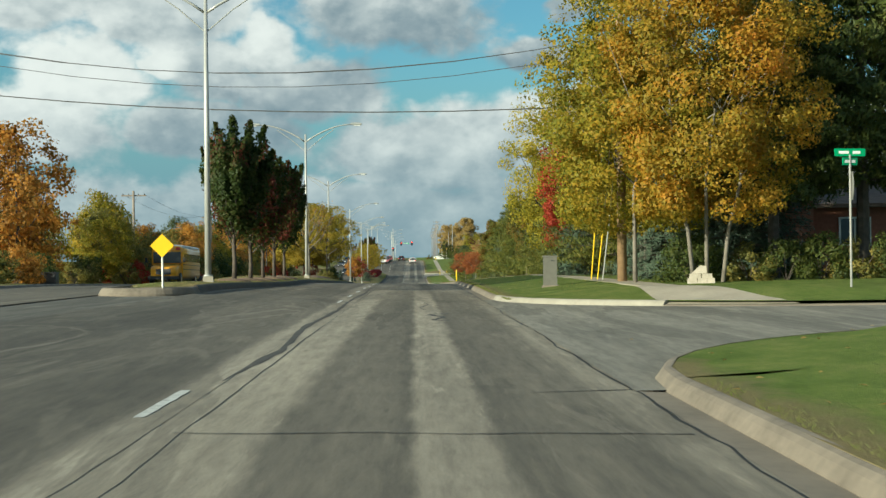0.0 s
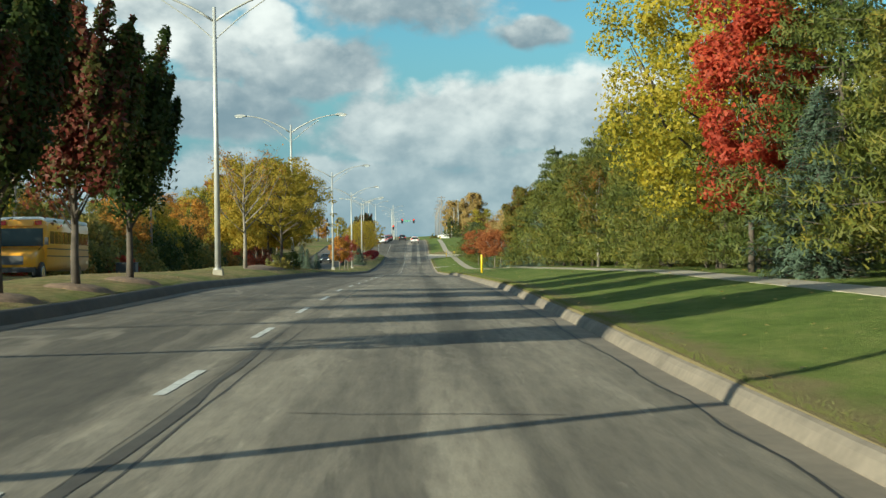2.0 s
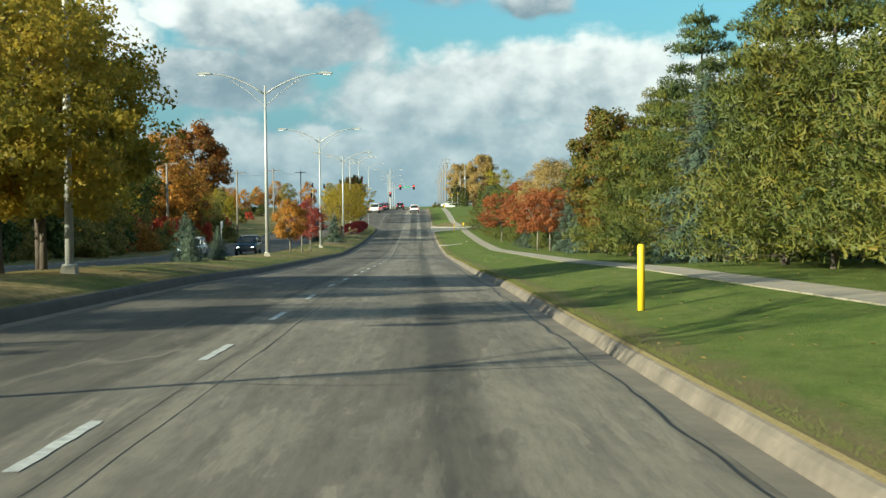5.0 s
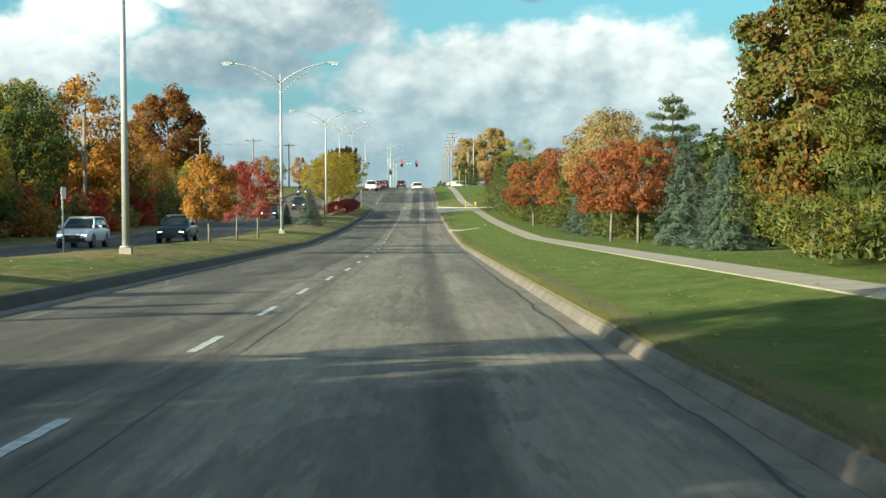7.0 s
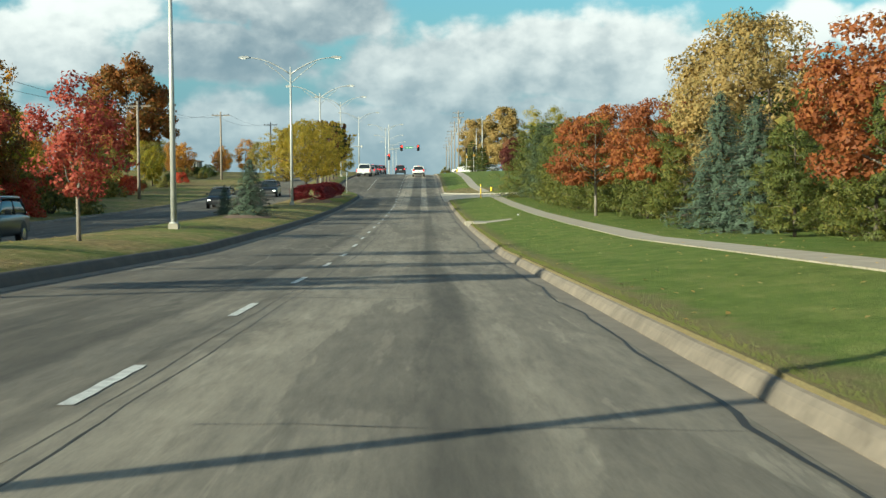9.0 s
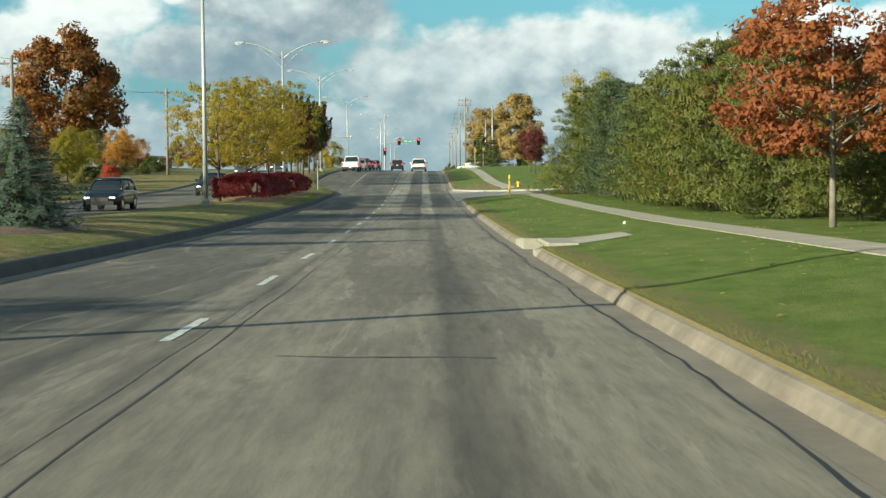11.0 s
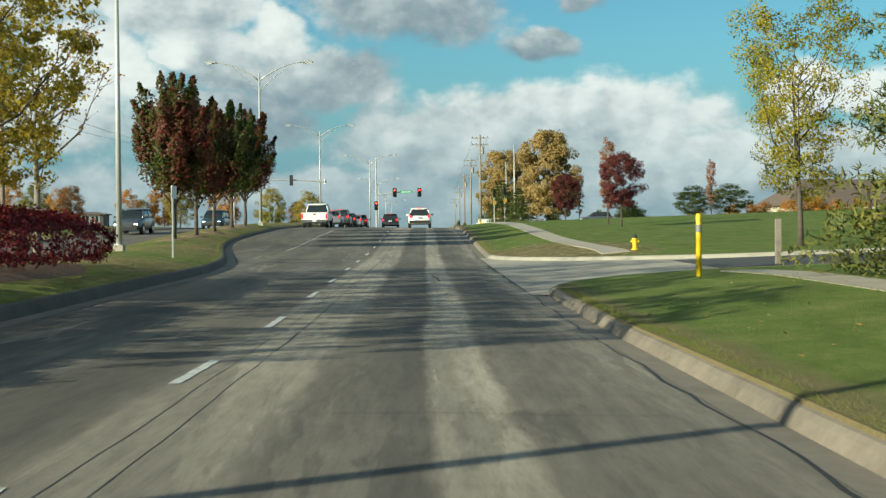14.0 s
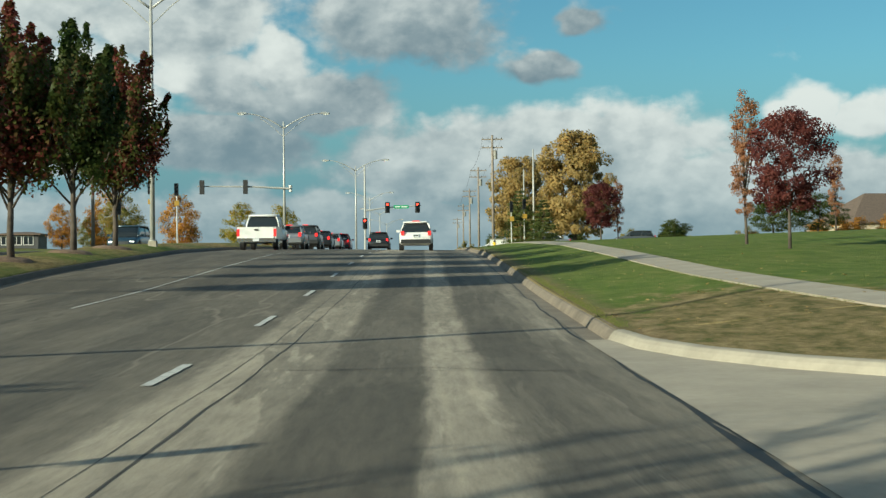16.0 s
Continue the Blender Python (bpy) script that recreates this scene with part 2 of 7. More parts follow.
def asphalt_material(name, base, streaks=True):
    m, nt, b = material(name, 0.88)
    k = Nodes(nt)
    pos = k.coord(which="Position")
    stretched = k.coord((1.0, 0.014, 0.0), "Position")
    mid = k.coord((1.0, 0.2, 0.0), "Position")
    grain = k.noise(pos, 60, 3, 0.7)
    blot = k.noise(mid, 0.8, 6, 0.62, 0.3)
    lane = k.noise(stretched, 1.5, 5, 0.6, 0.4)
    c = base
    dark, lite = tuple(x * 0.62 for x in c), tuple(min(1, x * 1.38) for x in c)
    if streaks:
        dark, lite = tuple(x * 0.82 for x in c), tuple(x * 1.18 for x in c)
    col = k.ramp(blot, ((0.34, dark), (0.5, c), (0.66, lite)))
    if streaks:
        col = k.mix(0.45, col, k.ramp(lane, ((0.34, (0.52, 0.52, 0.53)), (0.44, (0.72, 0.72, 0.72)), (0.50, (1.0, 1.0, 1.0)), (0.58, (1.2, 1.19, 1.17)), (0.68, (1.5, 1.49, 1.46)))), "MULTIPLY")
        worn = k.noise(k.coord((1.0, 0.09, 0.0), "Position"), 2.4, 7, 0.68, 0.5)
        col = k.mix(k.ramp(worn, ((0.575, (0, 0, 0)), (0.60, (0.42, 0.42, 0.42)))), col, tuple(min(1, x * 1.5) for x in c))
        patch = k.noise(k.coord((0.55, 0.07, 0.0), "Position"), 1.0, 6, 0.6, 0.5)
        col = k.mix(k.ramp(patch, ((0.55, (0, 0, 0)), (0.565, (0.65, 0.65, 0.65)))), col, tuple(x * 0.62 for x in c))
        flake = k.noise(k.coord((1.0, 0.11, 0.0), "Position"), 8.0, 8, 0.72, 0.2)
        col = k.mix(0.8, col, k.ramp(flake, ((0.36, (0.72, 0.72, 0.72)), (0.5, (1.0, 1.0, 1.0)), (0.62, (1.2, 1.2, 1.18)))), "MULTIPLY")
        # wheel tracks, the worn joint of the lanes and a cracked strip: each keeps its place across the road
        wob = k.noise(k.coord((0.0, 0.09, 0.0), "Position"), 1.0, 4, 0.6)
        sxyz = k.add("ShaderNodeSeparateXYZ")
        k.link(pos, sxyz.inputs[0])
        shift = k.add("ShaderNodeMath")
        shift.operation = "MULTIPLY_ADD"
        k.link(wob, shift.inputs[0])
        shift.inputs[1].default_value = 0.35
        k.link(sxyz.outputs[0], shift.inputs[2])
        edge_ = k.add("ShaderNodeMath")
        edge_.operation = "MULTIPLY_ADD"
        k.link(k.noise(k.coord((1.0, 0.16, 0.0), "Position"), 3.6, 7, 0.72), edge_.inputs[0])
        edge_.inputs[1].default_value = 0.26
        k.link(shift.outputs[0], edge_.inputs[2])
        tr_ = k.add("ShaderNodeMapRange")
        tr_.inputs[1].default_value, tr_.inputs[2].default_value = -5.675, 2.425
        k.link(edge_.outputs[0], tr_.inputs[0])
        mid_ = [(0.025, 0.60), (0.15, 0.78), (0.27, 0.52), (0.37, 0.74), (0.42, 0.52), (0.44, 1.32), (0.49, 1.28), (0.505, 0.80), (0.53, 1.28), (0.62, 1.34), (0.70, 1.24), (0.76, 1.05), (0.778, 0.62), (0.815, 0.70), (0.833, 1.26), (0.926, 1.36), (0.975, 1.3), (0.99, 1.0)]
        ends = [(0.025, 0.70), (0.17, 0.62), (0.30, 0.86), (0.41, 0.70), (0.46, 0.95), (0.475, 1.92), (0.60, 1.86), (0.622, 0.78), (0.73, 0.74), (0.742, 2.0), (0.80, 1.9), (0.815, 0.76), (0.93, 0.92), (0.965, 1.6), (0.99, 1.4)]
        along_ = k.ramp(sxyz_y(k, sxyz), ((0.10, (1, 1, 1)), (0.14, (0, 0, 0)), (0.60, (0, 0, 0)), (0.68, (1, 1, 1))))
        tracks = k.mix(along_, k.ramp(tr_.outputs[0], [(p_, (g_, g_, g_)) for p_, g_ in mid_]), k.ramp(tr_.outputs[0], [(p_, (g_, g_, g_)) for p_, g_ in ends]))
        where = k.noise(k.coord((0.2, 0.035, 0.0), "Position"), 1.0, 4, 0.6)
        col = k.mix(k.ramp(where, ((0.35, (0.75, 0.75, 0.75)), (0.6, (1, 1, 1)))), col, k.mix(1.0, col, tracks, "MULTIPLY"))
        # healed cracks: pale wandering lines, in the outer lane alone
        vein = k.noise(k.coord((0.5, 0.07, 0.0), "Position"), 1.0, 4, 0.5, 0.3)
        often = k.ramp(k.noise(k.coord((0.5, 0.12, 0.3), "Position"), 1.0, 3, 0.5), ((0.46, (0, 0, 0)), (0.58, (0.6, 0.6, 0.6))))
        outer = k.ramp(tr_.outputs[0], ((0.42, (1, 1, 1)), (0.45, (0, 0, 0))))
        line_ = k.ramp(vein, ((0.474, (0, 0, 0)), (0.486, (1, 1, 1)), (0.492, (1, 1, 1)), (0.506, (0, 0, 0))))
        col = k.mix(k.mix(1.0, k.mix(1.0, often, outer, "MULTIPLY"), line_, "MULTIPLY"), col, tuple(x * 1.6 for x in c))
        across = k.noise(k.coord((0.08, 1.6, 0.0), "Position"), 1.0, 5, 0.65)
        col = k.mix(0.15, col, k.ramp(across, ((0.38, (0.78, 0.78, 0.78)), (0.5, (1.0, 1.0, 1.0)), (0.64, (1.16, 1.16, 1.15)))), "MULTIPLY")
    col = k.mix(0.35, col, k.ramp(grain, ((0.3, (0.55, 0.55, 0.55)), (0.7, (1.45, 1.45, 1.45)))), "MULTIPLY")
    k.link(col, b.inputs["Base Color"])
    k.bump(grain, 0.35, 0.01, b)
    return m


def grass_material():
    m, nt, b = material("turf", 0.9)
    k = Nodes(nt)
    pos = k.coord(which="Position")
    long_ = k.coord((1.0, 0.5, 1.0), "Position")
    broad, fine_, blade = k.noise(pos, 0.16, 5, 0.6), k.noise(long_, 1.6, 6, 0.7), k.noise(pos, 45, 3, 0.7)
    col = k.ramp(fine_, ((0.28, (0.072, 0.112, 0.022)), (0.50, (0.116, 0.168, 0.036)), (0.72, (0.185, 0.212, 0.060))))
    dry = k.ramp(k.mix(0.35, broad, fine_), ((0.36, (0, 0, 0)), (0.56, (1, 1, 1))))
    # the median and the far verge are drier than the mown strip beside the walk
    sx = k.add("ShaderNodeSeparateXYZ")
    k.link(pos, sx.inputs[0])
    side = k.add("ShaderNodeMapRange")
    side.inputs[1].default_value, side.inputs[2].default_value = -3.0, 1.0
    side.inputs[3].default_value, side.inputs[4].default_value = 1.0, 0.14
    k.link(sx.outputs[0], side.inputs[0])
    f = k.add("ShaderNodeMath")
    f.operation = "MULTIPLY"
    k.link(dry, f.inputs[0])
    k.link(side.outputs[0], f.inputs[1])
    col = k.mix(f.outputs[0], col, k.ramp(k.noise(long_, 4.0, 6, 0.75), ((0.36, (0.15, 0.12, 0.05)), (0.5, (0.255, 0.19, 0.085)), (0.66, (0.36, 0.28, 0.14)))))
    fringe_ = k.add("ShaderNodeMath")
    fringe_.operation = "MULTIPLY_ADD"
    k.link(k.noise(k.coord((1.0, 0.6, 1.0), "Position"), 2.2, 6, 0.7), fringe_.inputs[0])
    fringe_.inputs[1].default_value = -1.3
    k.link(sx.outputs[0], fringe_.inputs[2])
    near_kerb = k.ramp(fringe_.outputs[0], ((0.0, (0, 0, 0)), (0.2, (0, 0, 0)), (0.24, (1, 1, 1)), (0.45, (0.75, 0.75, 0.75)), (0.62, (0, 0, 0))))
    shift_ = near_kerb.node
    to01 = k.add("ShaderNodeMapRange")
    to01.inputs[1].default_value, to01.inputs[2].default_value = 1.0, 3.4
    k.link(fringe_.outputs[0], to01.inputs[0])
    k.link(to01.outputs[0], shift_.inputs[0])
    col = k.mix(near_kerb, col, (0.205, 0.158, 0.085))
    # a worn, brown corner beside the driveway
    spot = k.add("ShaderNodeVectorMath")
    spot.operation = "DISTANCE"
    k.link(k.coord((1.0, 0.42, 0.0), "Position"), spot.inputs[0])
    spot.inputs[1].default_value = (5.2, 309.0 * 0.42, 0.0)
    bare_ = k.add("ShaderNodeMath")
    bare_.operation = "MULTIPLY_ADD"
    k.link(fine_, bare_.inputs[0])
    bare_.inputs[1].default_value = -5.0
    k.link(spot.outputs["Value"], bare_.inputs[2])
    rough_ = k.noise(long_, 3.2, 6, 0.7)
    col = k.mix(k.ramp(bare_.outputs[0], ((0.0, (0.8, 0.8, 0.8)), (0.9, (0, 0, 0)))), col, k.ramp(rough_, ((0.38, (0.10, 0.085, 0.035)), (0.52, (0.24, 0.17, 0.09)), (0.66, (0.36, 0.27, 0.15)))))
    col = k.mix(0.55, col, k.ramp(blade, ((0.3, (0.45, 0.45, 0.45)), (0.7, (1.6, 1.6, 1.6)))), "MULTIPLY")
    k.link(col, b.inputs["Base Color"])
    k.bump(blade, 0.9, 0.03, b)
    b.inputs["Specular IOR Level"].default_value = 0.1
    return m


M = {}
M["asphalt"] = asphalt_material("worn asphalt", (0.165, 0.143, 0.110))
M["side_asphalt"] = asphalt_material("side street asphalt", (0.15, 0.138, 0.115))
M["new_asphalt"] = plain("dark new asphalt", (0.06, 0.058, 0.055), 0.85, vary=0.25, scale=2, bump=0.2)
M["concrete"] = plain("kerb concrete", (0.19, 0.158, 0.123), 0.88, vary=0.42, scale=1.3, bump=0.4)
M["new_concrete"] = plain("pale concrete", (0.32, 0.29, 0.235), 0.85, vary=0.2, scale=1.5, bump=0.25)
# dirt plus the shade of a face away from the sun, in one colour
M["dark_kerb"] = plain("dirt- and shade-darkened concrete", (0.095, 0.082, 0.066), 0.9, vary=0.3, scale=1.3, bump=0.3)
M["gutter"] = plain("gutter pan", (0.215, 0.178, 0.135), 0.88, vary=0.25, scale=1.2, bump=0.3)
M["walk"] = plain("walk concrete", (0.36, 0.315, 0.25), 0.85, vary=0.18, scale=1.1, bump=0.25)
M["paint"] = plain("road paint", (0.56, 0.55, 0.51), 0.6, vary=0.5, scale=7)
M["tar"] = plain("crack sealant", (0.028, 0.025, 0.021), 0.65, vary=0.3, scale=3)
M["joint"] = plain("sealed lane joint", (0.065, 0.058, 0.049), 0.8, vary=0.35, scale=3)
M["seam"] = plain("dark crack", (0.06, 0.054, 0.046), 0.8, vary=0.3, scale=3)
M["turf"] = grass_material()
M["steel"] = plain("galvanised steel", (0.52, 0.52, 0.50), 0.42, 0.55, 0.12, 4)
M["white_pole"] = plain("weathered pale metal", (0.44, 0.44, 0.42), 0.45, 0.25, 0.12, 3)
M["wood_pole"] = plain("utility pole wood", (0.30, 0.19, 0.10), 0.85, vary=0.35, scale=3, bump=0.4)
M["old_wood"] = plain("grey weathered wood", (0.24, 0.20, 0.165), 0.85, vary=0.3, scale=3, bump=0.4)
M["bark"] = plain("bark", (0.088, 0.070, 0.056), 0.9, vary=0.45, scale=5, bump=0.8)
M["pale_bark"] = plain("pale bark", (0.20, 0.175, 0.145), 0.85, vary=0.4, scale=4, bump=0.6)
M["yellow"] = plain("yellow plastic", (0.85, 0.56, 0.02), 0.45, vary=0.08)
M["sign_yellow"] = plain("yellow sheeting", (0.92, 0.52, 0.01), 0.35, vary=0.06)
M["sign_green"] = plain("green sheeting", (0.01, 0.30, 0.12), 0.35, vary=0.08)
M["black"] = plain("black rubber and plastic", (0.02, 0.02, 0.021), 0.55, vary=0.3)
M["dark_grey"] = plain("dark grey metal", (0.06, 0.062, 0.065), 0.5, 0.2)
M["grey_box"] = plain("grey enamel", (0.26, 0.255, 0.24), 0.5, 0.1, 0.1)
M["dull_box"] = plain("dull grey-green enamel", (0.135, 0.13, 0.112), 0.55, 0.0, 0.15)
M["wire"] = plain("cable", (0.06, 0.06, 0.06), 0.6)
M["mulch"] = plain("bark mulch", (0.20, 0.13, 0.085), 0.95, vary=0.55, scale=9, bump=0.9)
M["stone"] = plain("cream stone", (0.42, 0.37, 0.30), 0.85, vary=0.25, scale=3, bump=0.4)


# ---- helpers for meshes ----
class Geo:
    """Collects vertices and faces for one mesh."""

    def __init__(self):
        self.v, self.f = [], []

    def add(self, verts, faces):
        o = len(self.v)
        self.v.extend(verts)
        self.f.extend(tuple(i + o for i in fc) for fc in faces)
        return self

    def box(self, cx, cy, cz, sx, sy, sz, taper=1.0, rz=0.0):
        c, s = math.cos(rz), math.sin(rz)
        vs = []
        for k, z in ((1.0, -0.5), (taper, 0.5)):
            for x, y in ((-0.5, -0.5), (0.5, -0.5), (0.5, 0.5), (-0.5, 0.5)):
                px, py = x * sx * k, y * sy * k
                vs.append((cx + c * px - s * py, cy + s * px + c * py, cz + z * sz))
        return self.add(vs, [(3, 2, 1, 0), (4, 5, 6, 7), (0, 1, 5, 4), (1, 2, 6, 5), (2, 3, 7, 6), (3, 0, 4, 7)])

    def tube(self, path, radii, n=8, cap=True):
        path = [Vector(p) for p in path]
        rings = []
        for i, p in enumerate(path):
            d = (path[min(i + 1, len(path) - 1)] - path[max(i - 1, 0)]).normalized()
            a = d.orthogonal().normalized() if abs(d.z) < 0.9 else Vector((1, 0, 0)).cross(d).normalized()
            b = d.cross(a)
            r = radii[i] if isinstance(radii, (list, tuple)) else radii
            rings.append([tuple(p + (a * math.cos(2 * math.pi * j / n) + b * math.sin(2 * math.pi * j / n)) * r) for j in range(n)])
        vs = [v for ring in rings for v in ring]
        fs = []
        for i in range(len(rings) - 1):
            for j in range(n):
                fs.append((i * n + j, i * n + (j + 1) % n, (i + 1) * n + (j + 1) % n, (i + 1) * n + j))
        if cap:
            fs.append(tuple(range(n - 1, -1, -1)))
            fs.append(tuple(range((len(rings) - 1) * n, len(rings) * n)))
        return self.add(vs, fs)

    def prism(self, outline, x0, x1):
        """A (y, z) outline swept across x."""
        n = len(outline)
        vs = [(x0, y, z) for y, z in outline] + [(x1, y, z) for y, z in outline]
        fs = [(i, (i + 1) % n, n + (i + 1) % n, n + i) for i in range(n)]
        fs += [tuple(range(n - 1, -1, -1)), tuple(range(n, 2 * n))]
        return self.add(vs, fs)

    def plate(self, outline, y0, y1):
        """An (x, z) outline given depth along y."""
        n = len(outline)
        vs = [(x, y0, z) for x, z in outline] + [(x, y1, z) for x, z in outline]
        fs = [(i, (i + 1) % n, n + (i + 1) % n, n + i) for i in range(n)]
        fs += [tuple(range(n - 1, -1, -1)), tuple(range(n, 2 * n))]
        return self.add(vs, fs)

    def mesh(self, name, mat_, smooth_=False):
        me = bpy.data.meshes.new(name)
        me.from_pydata([tuple(v) for v in self.v], [], self.f)
        if mat_ is not None:
            me.materials.append(mat_)
        bm = bmesh.new()
        bm.from_mesh(me)
        bmesh.ops.recalc_face_normals(bm, faces=bm.faces)
        if smooth_:
            for fc in bm.faces:
                fc.smooth = True
        bm.to_mesh(me)
        bm.free()
        return me


def part(name, geo, mat_, parent, label="", smooth_=False):
    me = geo if isinstance(geo, bpy.types.Mesh) else geo.mesh(name, mat_, smooth_)
    ob = new(name, me)
    ob.parent = parent
    if label:
        ob["label"] = label
    return ob


def thing(name, label, category, at=(0, 0, 0), rz=0.0, group="", kind=""):
    ob = new(name)
    ob.empty_display_size = 0.2
    ob.matrix_basis = pose(*at, 0, 0, rz)
    return tagged(ob, label, category, group, kind)


def sheet(name, mat_, xs, ys, zf, label, category, thick=0.0):
    """A draped sheet; xs may be a function of y."""
    g = Geo()
    rows = [[(x, y, zf(x, y)) for x in (xs(y) if callable(xs) else xs)] for y in ys]
    n = len(rows[0])
    g.v = [p for r in rows for p in r]
    g.f = [(i * n + j, i * n + j + 1, (i + 1) * n + j + 1, (i + 1) * n + j) for i in range(len(rows) - 1) for j in range(n - 1)]
    if thick:
        o = len(g.v)
        g.v += [(x, y, z - thick) for x, y, z in g.v]
        g.f += [tuple(o + i for i in reversed(f_)) for f_ in list(g.f)]
        m_ = len(rows)
        edge = [i * n for i in range(m_)] + [(m_ - 1) * n + j for j in range(1, n)] + [i * n + n - 1 for i in range(m_ - 2, -1, -1)] + list(range(n - 2, 0, -1))
        for a, b in zip(edge, edge[1:] + edge[:1]):
            g.f.append((a, b, b + o, a + o))
    ob = new(name, g.mesh(name, mat_, name != "ground" and not thick))
    return tagged(ob, label, category, kind="structure")


# ---- the land ----
OPP_IN, OPP_OUT = -11.8, -20.4          # the other carriageway's edges


def median_in(y):
    return OPP_IN - 2.2 * smooth(292, 330, y) + 3.4 * (1 - smooth(46, 82, y))


def in_gap(y):
    """How far y lies inside the crossing at the start, where the median is open."""
    return 1.0 - smooth(37.0, 39.0, y)


MOUTHS = ((20.2, 30.0, 7.5, 11.0, 0.012), (290.8, 300.4, 6.5, 10.0, 0.03))   # side street and driveway: edges, corner radii, slope


def kerb_gap(x, y, y0, y1, r0, r1):
    """How far behind a street mouth's kerb line a point lies; None where the mouth is far off."""
    if y0 - r0 <= y <= y0 + 0.2:
        c, v, r = y0 - r0, y - (y0 - r0), r0
    elif y1 - 0.2 <= y <= y1 + r1:
        c, v, r = y1 + r1, (y1 + r1) - y, r1
    elif y0 - 30 < y < y0:
        return min(x - 2.36, 5.0) + (y0 - r0 - y) * 0.15
    elif y1 < y < y1 + 30:
        return min(x - 2.36, 5.0) + (y - y1 - r1) * 0.15
    else:
        return 0.0 if y0 < y < y1 else None
    if x >= 2.36 + r:
        return r - v
    return r - math.hypot(2.36 + r - x, v)


def land(x, y):
    """Height of the ground (under the paving it lies lower)."""
    z = road_z(y)
    lc, mi = left_curb(y), median_in(y)
    z += hump(x, y) if x < lc else 0.0
    side_street = smooth(16, 20, y) * (1 - smooth(30, 35, y))
    drive = smooth(281, 288, y) * (1 - smooth(303, 309, y))
    if x > 2.45:
        rise = 0.16 + 0.30 * smooth(2.5, 6.5, x) + (0.015 * (min(x, 46) - 6.5) if x > 6.5 else 0)
        if y > 320:
            rise += 0.012 * max(0.0, min(60, x - 8)) * smooth(320, 360, y)
        rise *= 1 - 0.45 * side_street
        rise -= drive * 0.10
        z += rise - 0.04
        if 229.88 < y < 232.52 and x < 2.6:
            return road_z(y) - 0.25
        for a_, b_, p_, q_, up_ in MOUTHS:
            d = kerb_gap(x, y, a_, b_, p_, q_)
            if d is not None:
                top = surf(2.2, y) + up_ * max(0.0, min(x - 2.1, 14)) + 0.122
                z = top + (max(z, top) - top) * smooth(0.2, 2.4, d)
        return z
    if x > lc - 0.12:
        return z - 0.018 * x - 0.30
    if x > mi + 0.1:
        u = (lc - 0.12 - x) / (lc - 0.12 - mi - 0.1)
        crown = 0.30 * math.sin(math.pi * min(1, max(0, u))) ** 0.6
        crown *= 0.30 + 0.70 * smooth(44, 76, y)
        crown *= 1 + 0.6 * math.exp(-((y - 108) / 9.0) ** 2)
        return z + 0.10 + 0.16 * (1 - in_gap(y)) + crown * (1 - in_gap(y)) - 0.42 * in_gap(y)
    if x > OPP_OUT - 0.1:
        return z - 0.22
    far = OPP_OUT - x
    base = z + 0.16 + 0.035 * min(far, 30)
    return base - (0.3 if y < 34 else 0)


xs_land = [-900, -500, -250, -140, -80, -55, -42, -34, -28, -24, -21.5, -20.55, -20.45, -18, -14.2, -11.9, -11.3, -10.6, -9.8, -9.0, -8.2, -7.4, -6.6, -6.2, -6.0, -5.8, -3, 0, 2.3, 2.48, 2.54, 3.2, 4.2, 5.2,
           6.2, 7.2, 9, 12, 12.55, 12.6, 13.55, 13.6, 16, 24, 34, 50, 80, 140, 260, 500, 900]


def xs_row(y):
    """Keep the mesh lines on the swinging median curb."""
    d = left_curb(y) + 5.85
    e = median_in(y) - OPP_IN
    out = []
    for x in xs_land:
        if -11.95 < x < -5.75:
            u = (x + 11.9) / (-5.8 + 11.9)
            out.append(x + e * (1 - u) + d * u)
        elif -14.3 < x <= -11.95:
            out.append(x + e * 0.5)
        else:
            out.append(x)
    return out


SIDE = (20.2, 30.0, 7.5, 11.0)            # a side street: its two edges and the radii of the corners
DRIVE = (290.8, 300.4, 6.5, 10.0)
RK = 2.36                                 # the face of the right kerb
ys_land = [-900, -400, -200, -120] + sorted(list(range(-80, 480, 2)) + [229.86, 229.9, 232.5, 232.54] + [v for a_, b_, p_, q_ in (SIDE, DRIVE) for v in (a_ - p_, a_ - p_ - 0.04, b_ + q_, b_ + q_ + 0.04, a_ - 0.1, a_ - 0.14, b_ + 0.1, b_ + 0.14)]) + [500, 540, 600, 700, 900, 1200, 1800, 3000]


def far_land(x, y):
    z = land(x, y)
    for a_, b_, p_, q_ in (SIDE, DRIVE):
        if 2.45 < x < RK + max(p_, q_) + 0.2 and a_ - p_ - 0.02 < y < b_ + q_ + 0.02 or 2.45 < x < 91 and a_ - 0.12 < y < b_ + 0.12:
            z = min(z, surf(2.07, y)) - 0.07
    r = max(abs(x) - 80, 0)
    return z - 0.01 * min(r, 400)


ground = sheet("ground", M["turf"], xs_row, ys_land, far_land, "mown autumn grass, drying in patches, scattered with leaves", "grass")

